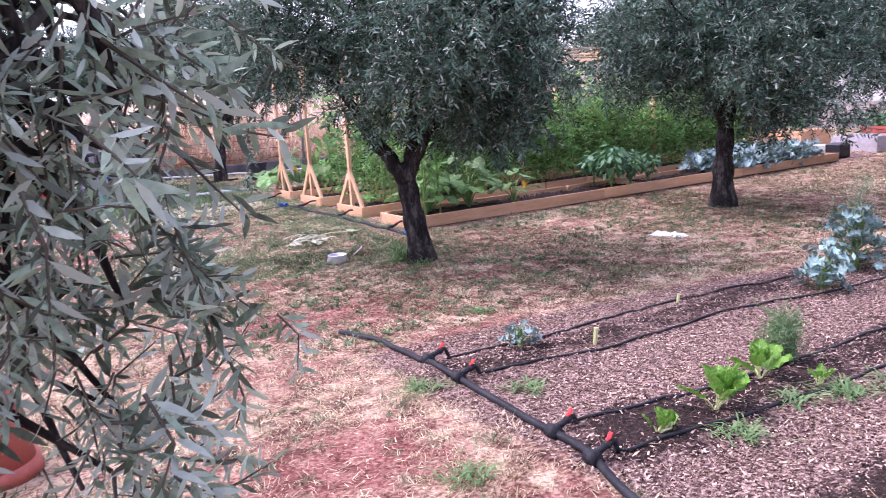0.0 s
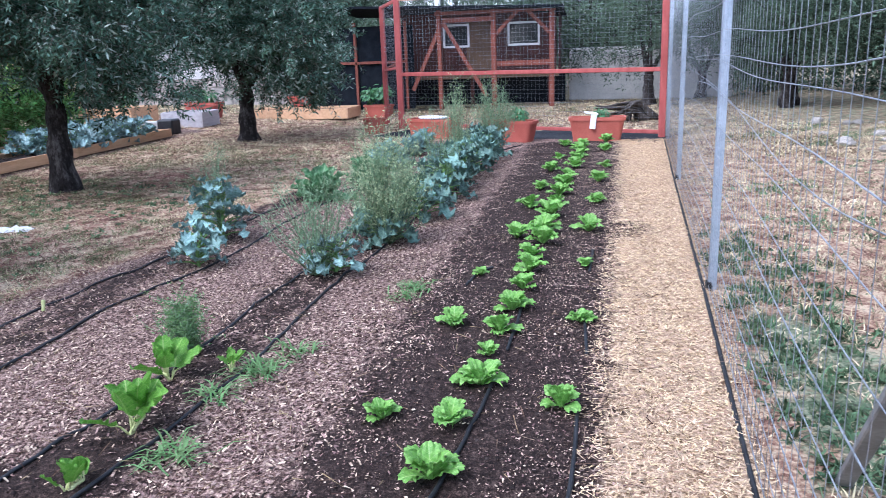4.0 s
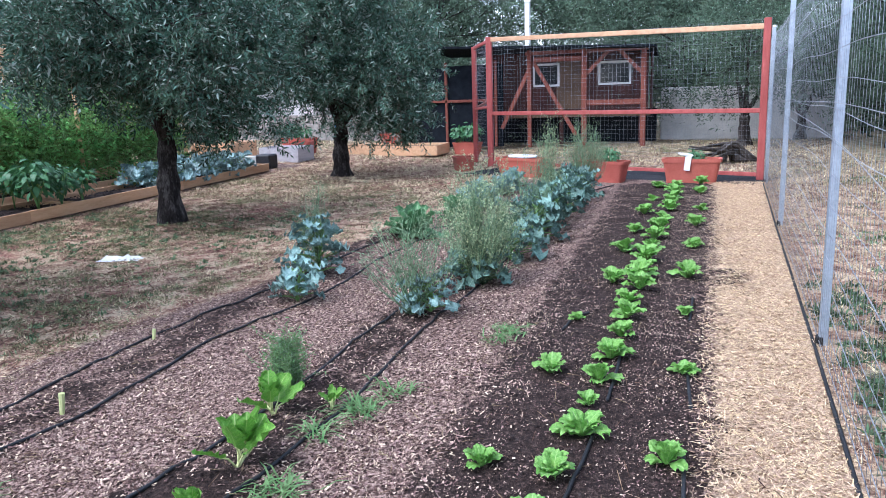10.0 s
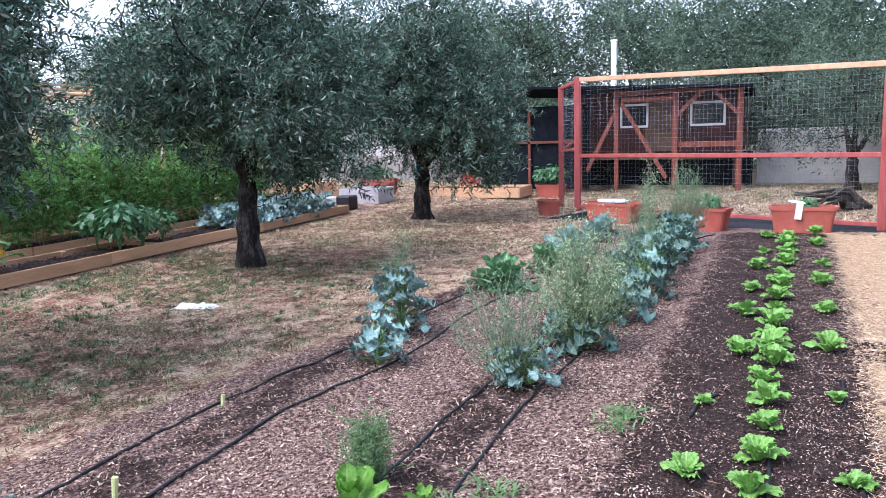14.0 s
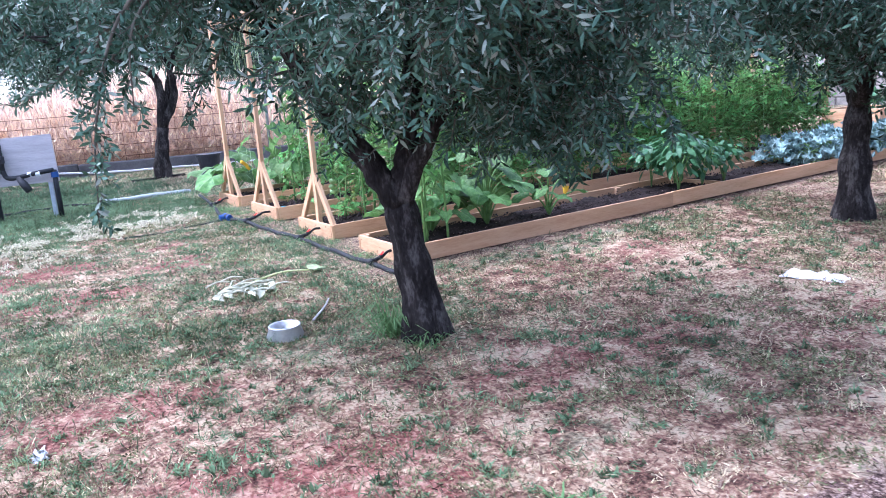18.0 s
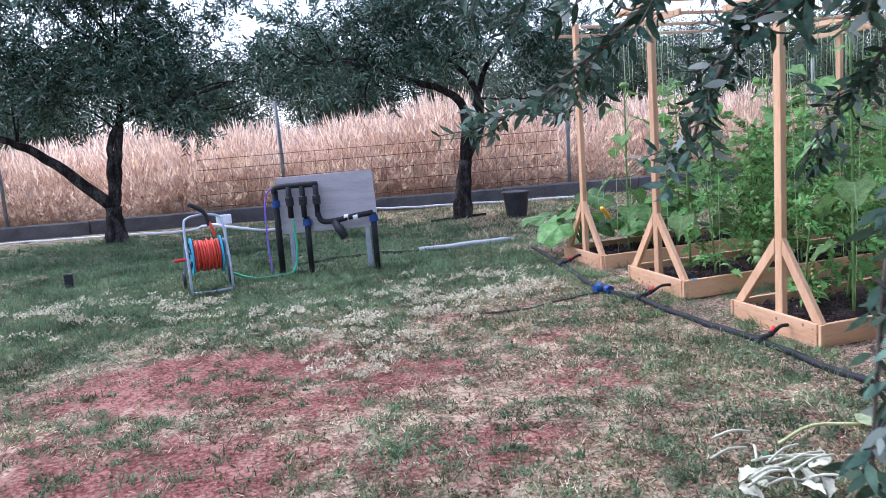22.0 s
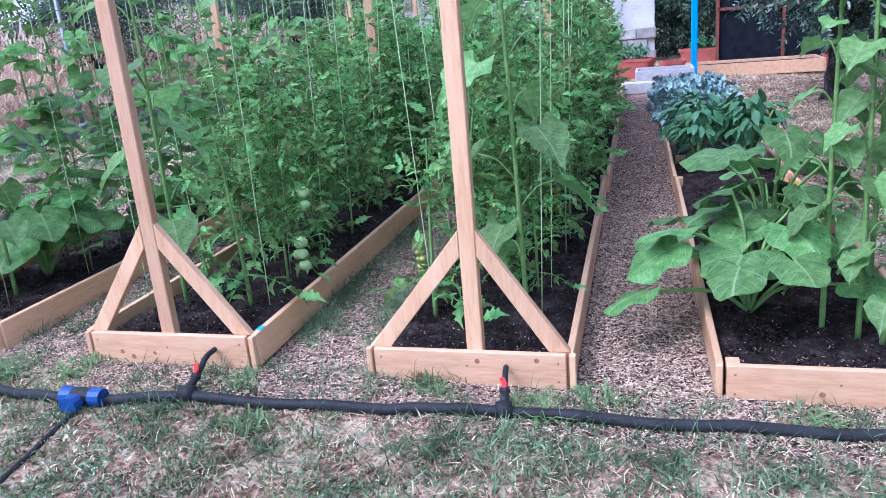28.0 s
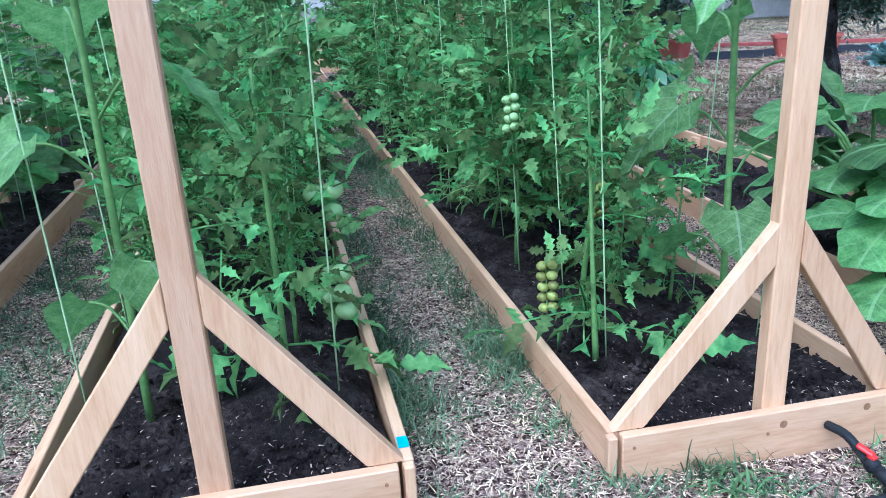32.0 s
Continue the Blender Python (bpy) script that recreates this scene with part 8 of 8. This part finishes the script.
lie("straw", pos, r, CHIP, CHIP_T, lambda r, n: np.stack([0.025 + 0.11 * r.uniform(0, 1, n) ** 2, r.uniform(0.003, 0.007, n), np.full(n, 0.02)], 1), 0.22, M_STRAW, "loose golden straw strewn over the path by the fence", "straw", 0.012)
clod = np.array([(-1, 0, 0), (0.6, -0.8, 0), (0.5, 0.9, 0), (0.05, 0.1, 1.0)]) * 0.5
pos, r = on_ground(26000, 1.9, 10.0, 0.0, 4.2, lambda z, x, y: z["compost"] * np.where(x < 6, 1, 0.4), 105)
lie("compost_crumbs", pos, r, clod, np.array([(0, 1, 3), (1, 2, 3), (2, 0, 3)]), lambda r, n: np.repeat(r.uniform(0.006, 0.026, n)[:, None], 3, 1), 0.4, M_COMPOST, "crumbly lumps of dark compost", "compost", -0.002)



def bed_crumbs():
    """Lumps and chips on the soil of the raised beds."""
    r = np.random.default_rng(111)
    pos, bits = [], []
    for (_, y0, y1, x0), z in zip(BEDS, BED_Z):
        n = 5200
        x = x0 + 0.06 + (BED_END - x0 - 0.3) * r.uniform(0, 1, n) ** 2.2
        y = r.uniform(y0 + 0.06, y1 - 0.06, n) + SKEW * (x - 4.5)
        q = np.stack([x, y, z + 0.004 + r.uniform(-0.008, 0.012, n)], 1)
        pos.append(q[: n * 5 // 6])
        bits.append(q[n * 5 // 6:] + np.array([0, 0, 0.008]))
    lie("compost_crumbs", np.concatenate(pos), r, clod, np.array([(0, 1, 3), (1, 2, 3), (2, 0, 3)]), lambda r, n: np.repeat(r.uniform(0.008, 0.034, n)[:, None], 3, 1), 0.4, M_COMPOST, "crumbly lumps of dark compost in the raised beds", "compost", -0.002)
    lie("wood_chips", np.concatenate(bits), r, CHIP, CHIP_T, lambda r, n: np.stack([r.uniform(0.006, 0.018, n), r.uniform(0.004, 0.011, n), np.full(n, 0.02)], 1), 0.3, M_CHIP, "few pale wood chips on the compost of the raised beds", "wood chips", 0.004)


bed_crumbs()

BLADE = np.array([(0, -0.5, 0), (0, 0.5, 0), (0.55, 0.35, 0.02), (0.55, -0.35, 0.02), (1.0, 0, -0.12)])
BLADE_T = np.array([(0, 1, 2), (0, 2, 3), (3, 2, 4)])


def lawn(z, x, y):
    return np.clip(1 - z["mulch"] - z["compost"] - z["straw"] - z["membrane"], 0, 1) * off_beds(x, y)


def grass(name, n, area, want, seed, l0, l1, w, rise, material, label):
    pos, r = on_ground(n, *area, want, seed)
    n = len(pos)
    l = r.uniform(l0, l1, n)
    m = turns(r.uniform(0, 6.28, n), np.clip(r.normal(*rise, n), 0.02, 1.4), r.normal(0, 0.5, n)) * np.stack([l, w * r.uniform(0.7, 1.3, n), l], 1)[:, None, :]
    s = Soup()
    s.copies(BLADE, BLADE_T, m, pos)
    ob = new(name, s.mesh(name, material))
    tagged(ob, label, "grass", "", "stuff")


def under(x, y):
    """How far a place lies under the olives' crowns, where ground cover is darkened as shade."""
    w = np.zeros_like(x)
    for cx, cy, rad in ((3.9, 6.2, 2.2), (8.65, 6.88, 1.8), (14.05, 6.9, 1.8)):
        w = np.maximum(w, np.clip(1.5 - np.hypot(x - cx, y - cy) / rad, 0, 1))
    return w


# fallen leaves, thickest beneath the crowns to darken the ground like their shade
def shed(z, x, y):
    return np.maximum(0.2, under(x, y)) * lawn(z, x, y) * (1 - 0.9 * np.clip(1.6 * z["bare"], 0, 1) * (y > 8.5)) * np.clip(0.25 + 1.1 * patchy(x, y, 3.7, 4), 0, 1)


grass("dry_grass", 100000, (-1.5, 11.5, 3.4, 12.5), lambda z, x, y: lawn(z, x, y) * (1 - 0.97 * z["bare"]) * (1 - 0.65 * under(x, y)) * np.where((y > 8.6) & (x < 3.6), 0.55, 1) * (0.25 + 0.75 * patchy(x, y, 2.3, 1)), 201, 0.02, 0.075, 0.0045, (0.25, 0.25), M_DRYGRASS, "short dry straw-coloured grass over the orchard ground")
grass("dry_grass", 40000, (-1.5, 2.6, 1.2, 5.2), lambda z, x, y: lawn(z, x, y) * (1 - 0.85 * z["bare"]) * (0.25 + 0.75 * patchy(x, y, 2.3, 1)), 202, 0.02, 0.07, 0.0045, (0.25, 0.25), M_DRYGRASS, "short dry straw-coloured grass over the orchard ground")
grass("dry_grass", 30000, (0.5, 14, -5.5, -0.3), lambda z, x, y: lawn(z, x, y) * 0.8 * patchy(x, y, 1.7, 3), 203, 0.03, 0.1, 0.006, (0.2, 0.2), M_DRYGRASS, "dry grass on the far side of the fence")
grass("green_grass", 120000, (-3, 5.0, 6.0, 17.5), lambda z, x, y: lawn(z, x, y) * (1 - 0.9 * z["bare"]) * np.clip(0.10 + 1.1 * z["green"] * patchy(x, y, 3.1, 2) + 0.2 * (patchy(x, y, 4.3, 5) > 0.75), 0, 1), 204, 0.03, 0.09, 0.006, (0.55, 0.3), M_GREENGRASS, "green weedy grass growing in patches")
grass("green_grass", 60000, (-1, 14, 3.6, 8.6), lambda z, x, y: lawn(z, x, y) * (1 - 0.9 * z["bare"]) * np.clip(0.03 + 0.8 * z["green"] * patchy(x, y, 3.1, 2) + 0.28 * (patchy(x, y, 4.3, 5) > 0.8), 0, 1), 205, 0.02, 0.06, 0.006, (0.5, 0.3), M_GREENGRASS, "sparse green grass among the dry grass")
grass("green_grass", 8000, (0.8, 9, -3.0, -0.15), lambda z, x, y: np.clip(0.02 + 1.3 * z["green"] + 0.2 * (patchy(x, y, 2.3, 4) > 0.82), 0, 1) * lawn(z, x, y), 206, 0.03, 0.1, 0.006, (0.7, 0.3), M_GREENGRASS, "green grass growing along the foot of the wire fence")
grass("green_grass", 24000, (4.2, 12, 8.2, 13.9), lambda z, x, y: z["mulch"] * off_beds(x, y) * np.clip(0.04 + 0.55 * (patchy(x, y, 3.3, 7) > 0.62) * (y > 10.5), 0, 1), 207, 0.03, 0.1, 0.005, (0.6, 0.3), M_GREENGRASS, "thin green grass sprouting through the chips between beds")


def clumps(name, n, per, area, want, seed, l0, l1, w, spread, material, label, lift=0.0):
    """Tufts: each place carries a fan of blades."""
    pos, r = on_ground(n, *area, want, seed)
    k = len(pos) * per
    base = np.repeat(pos, per, 0)
    base[:, 2] += lift * r.uniform(0.5, 1.2, k)
    size = np.repeat(r.uniform(0.5, 1.3, len(pos)), per)
    base[:, :2] += r.normal(0, spread, (k, 2)) * size[:, None]
    l = r.uniform(l0, l1, k) * size
    m = turns(r.uniform(0, 6.28, k), np.clip(r.normal(0.6, 0.35, k), 0.05, 1.45), r.normal(0, 0.5, k)) * np.stack([l, w * r.uniform(0.7, 1.3, k), l], 1)[:, None, :]
    s = Soup()
    s.copies(BLADE, BLADE_T, m, base)
    tagged(new(name, s.mesh(name, material)), label, "grass", "", "stuff")


clumps("grass_clumps", 2600, 34, (-3, 5.2, 5.0, 16.5), lambda z, x, y: lawn(z, x, y) * (1 - 0.8 * z["bare"]) * np.clip(0.35 + z["green"], 0, 1), 301, 0.03, 0.075, 0.005, 0.032, M_GREENGRASS, "low clumps of green grass scattered over the orchard ground")
clumps("grass_clumps", 2200, 22, (0, 13, 3.8, 8.6), lambda z, x, y: lawn(z, x, y) * (1 - 0.8 * z["bare"]) * np.clip(0.3 + z["green"], 0, 1), 302, 0.025, 0.06, 0.006, 0.04, M_OLIVEGRASS, "low clumps of green grass in the dry lawn")
clumps("dry_clumps", 7500, 26, (-2, 13, 3.9, 13.0), lambda z, x, y: lawn(z, x, y) * (1 - 0.97 * z["bare"]) * (1 - 0.6 * under(x, y)) * np.where((y > 8.6) & (x < 3.6), 0.6, 1), 303, 0.018, 0.05, 0.0045, 0.045, M_DRYGRASS, "bleached clumps of dry grass scattered over the ground")
clumps("grass_clumps", 620, 22, (3.9, 4.5, 8.2, 13.8), lambda z, x, y: 0.5 + 0 * x, 304, 0.04, 0.11, 0.004, 0.03, M_GREENGRASS, "grass growing along the black pipe")
clumps("dry_clumps", 2200, 26, (-1.5, 2.2, 1.2, 5.0), lambda z, x, y: lawn(z, x, y) * (1 - 0.8 * z["bare"]) * (patchy(x, y, 3.1, 2) > 0.4), 306, 0.018, 0.05, 0.0045, 0.04, M_DRYGRASS, "dry tufts on the red soil by the rows")
clumps("grass_clumps", 900, 26, (-1.2, 2.2, 1.2, 5.0), lambda z, x, y: lawn(z, x, y) * (1 - 0.8 * z["bare"]) * 0.4, 305, 0.02, 0.055, 0.005, 0.035, M_GREENGRASS, "small clumps of green grass by the rows")
pos, r = on_ground(150000, -1.5, 12.5, 4.2, 11.0, shed, 341)
lie("leaf_litter", pos, r, CHIP, CHIP_T, lambda r, n: np.stack([r.uniform(0.014, 0.06, n), r.uniform(0.006, 0.018, n), np.full(n, 0.03)], 1), 0.4, M_LITTER, "dry brown fallen olive leaves and bits lying on the ground", "leaf litter", 0.012)
# pale seed heads of barley grass among the green
grass("seed_heads", 60000, (-3, 4.2, 8.8, 16.0), lambda z, x, y: lawn(z, x, y) * (1 - 0.9 * z["bare"]) * np.clip(0.8 * (patchy(x, y, 2.7, 9) > 0.62), 0, 1), 208, 0.015, 0.035, 0.006, (0.9, 0.35), M_OLIVEGRASS, "small yellowish seed heads among the grass")
# matted low growth: dull green and bleached cushions with red soil showing between
CUSHION = lambda f, k, lim: (lambda z, x, y: lawn(z, x, y) * (1 - 0.9 * np.clip(1.7 * z["bare"] - 0.3, 0, 1)) * np.clip(1.6 * (patchy(x, y, f, k) - lim) / (1 - lim), 0, 1))
clumps("ground_cover", 7000, 26, (-2.5, 4.6, 7.2, 13.5), CUSHION(2.9, 3, 0.38), 311, 0.012, 0.034, 0.009, 0.045, M_GREENGRASS, "matted low green weeds spreading over the ground")
clumps("ground_cover", 9500, 26, (-2.5, 4.6, 7.2, 15.5), CUSHION(3.3, 8, 0.3), 312, 0.012, 0.034, 0.009, 0.04, M_OLIVEGRASS, "yellowish olive cushions of low weeds")
clumps("ground_cover", 6000, 24, (0, 13.5, 4.2, 8.4), CUSHION(2.2, 5, 0.5), 313, 0.014, 0.04, 0.009, 0.05, M_OLIVEGRASS, "matted low green weeds in the dry lawn")
clumps("seed_fluff", 900, 34, (-2.6, 4.3, 10.4, 15.5), CUSHION(1.7, 4, 0.5), 317, 0.012, 0.03, 0.010, 0.04, M_CREAM, "frothy pale cream seed heads in patches among the grass")
clumps("grass_clumps", 1500, 30, (-2.0, 3.4, 8.2, 12.0), lambda z, x, y: lawn(z, x, y) * np.clip(0.2 + 1.2 * z["bare"], 0, 1) * (patchy(x, y, 4.7, 2) > 0.55), 318, 0.025, 0.06, 0.006, 0.035, M_GREENGRASS, "small green tufts growing in the red soil")
clumps("grass_clumps", 2400, 30, (-2.6, 4.4, 12.2, 17.6), lambda z, x, y: lawn(z, x, y) * np.clip(0.3 + z["green"], 0, 1), 314, 0.05, 0.13, 0.006, 0.04, M_GREENGRASS, "longer green grass growing round the tap and hose reel")
clumps("grass_clumps", 3000, 24, (4.7, 12.5, 10.55, 11.3), lambda z, x, y: off_beds(x, y) * np.clip(0.06 + soft(10.7 + 0.025 * (x - 4.5) - y, 0.06) + soft(y - 10.97 - 0.025 * (x - 4.5), 0.06), 0, 1) * np.clip(0.25 + patchy(x, y * 0.3, 2.2, 3), 0, 1), 315, 0.04, 0.13, 0.004, 0.035, M_GREENGRASS, "green grass growing along the planks of the bed")
clumps("grass_clumps", 800, 24, (4.6, 12.5, 11.95, 12.5), lambda z, x, y: off_beds(x, y) * 0.7, 316, 0.04, 0.11, 0.004, 0.03, M_GREENGRASS, "green grass growing between the planks of two beds")
FLUFF = [(-0.3, 13.2, 0.55), (-0.1, 13.3, 0.5), (-0.7, 13.6, 0.5), (1.1, 12.3, 0.4), (1.3, 11.7, 0.4), (1.8, 11.4, 0.4), (2.6, 12.0, 0.5), (3.2, 12.7, 0.5), (0.6, 12.9, 0.35), (3.2, 12.2, 0.4), (1.7, 10.9, 0.3)]


def fluff(z, x, y):
    w = np.zeros_like(x)
    for cx, cy, rad in FLUFF:
        w = np.maximum(w, np.clip(1.1 - np.hypot(x - cx, (y - cy) * 1.1) / (1.8 * rad), 0, 1))
    return 0.6 * w * np.clip(1.6 * patchy(x, y, 4.1, 1) - 0.3, 0, 1) * np.clip(0.2 + patchy(x, y, 13.0, 3), 0, 1) * lawn(z, x, y)


clumps("seed_fluff", 16000, 24, (-3.5, 4.4, 9.5, 15.0), fluff, 321, 0.014, 0.034, 0.014, 0.025, M_CREAM, "frothy pale cream seed heads in thick patches", 0.05)
# rough growth round the boundary and beyond the fence
clumps("grass_clumps", 2600, 26, (3.5, 13, 13.8, 20.4), lambda z, x, y: lawn(z, x, y), 322, 0.03, 0.1, 0.008, 0.06, M_GREENGRASS, "weedy green grass along the foot of the boundary wall")
clumps("dry_clumps", 2600, 26, (3.5, 13, 13.8, 20.4), lambda z, x, y: lawn(z, x, y), 323, 0.03, 0.09, 0.008, 0.06, M_DRYGRASS, "dry grass along the foot of the boundary wall")
clumps("grass_clumps", 2200, 28, (-9, 3.5, 16.5, 20.4), lambda z, x, y: lawn(z, x, y), 324, 0.04, 0.13, 0.008, 0.06, M_GREENGRASS, "weedy green grass between the olives and the wall")
clumps("grass_clumps", 2600, 24, (0.6, 15, -5.5, -0.25), lambda z, x, y: lawn(z, x, y) * soft(fence_y(x) - y - 0.05, 0.05) * np.clip(0.04 + 1.1 * (patchy(x, y, 1.9, 4) > 0.8), 0, 1), 325, 0.02, 0.06, 0.011, 0.05, M_GREENGRASS, "green grass in patches beyond the wire fence")
clumps("ground_cover", 750, 22, (1.6, 6.4, -1.2, -0.2), lambda z, x, y: lawn(z, x, y) * soft(fence_y(x) - y - 0.04, 0.05) * soft(y - fence_y(x) + 0.6, 0.25) * np.clip(0.2 + patchy(x, y, 3.2, 1), 0, 1), 351, 0.03, 0.07, 0.014, 0.03, M_DARKWEED, "dark leafy weeds crowding along the foot of the fence")
clumps("dry_clumps", 2600, 24, (0.6, 15, -5.5, -0.25), lambda z, x, y: lawn(z, x, y) * soft(fence_y(x) - y - 0.05, 0.05), 326, 0.03, 0.08, 0.006, 0.05, M_DRYGRASS, "dry grass in tufts beyond the wire fence")
clumps("ground_cover", 1500, 16, (1.2, 9.5, 4.7, 9.0), lambda z, x, y: lawn(z, x, y) * np.clip(0.25 + (patchy(x, y, 2.6, 6) > 0.5), 0, 1), 331, 0.025, 0.06, 0.013, 0.018, M_GREENGRASS, "small dark green rosettes of weeds in the dry lawn")
clumps("dry_clumps", 5200, 20, (10.5, 23, -3.0, 14.0), lambda z, x, y: lawn(z, x, y) * np.clip(0.3 + patchy(x, y, 1.6, 2), 0, 1), 341, 0.03, 0.09, 0.011, 0.08, M_DRYGRASS, "dry grass and straw scattered over the far yard")
clumps("grass_clumps", 1900, 20, (10.5, 23, -3.0, 14.0), lambda z, x, y: lawn(z, x, y) * np.clip(1.4 * patchy(x, y, 1.3, 7) - 0.4, 0, 1), 342, 0.03, 0.09, 0.011, 0.08, M_OLIVEGRASS, "low weeds in patches over the far yard")
pos, r = on_ground(40000, 10.5, 22, -3.0, 12.0, lambda z, x, y: lawn(z, x, y) * np.clip(0.2 + patchy(x, y, 2.1, 5), 0, 1), 343)
lie("leaf_litter", pos, r, CHIP, CHIP_T, lambda r, n: np.stack([r.uniform(0.03, 0.1, n), r.uniform(0.012, 0.035, n), np.full(n, 0.05)], 1), 0.4, M_LITTER, "dry brown fallen leaves and bits over the far yard", "leaf litter", 0.014)
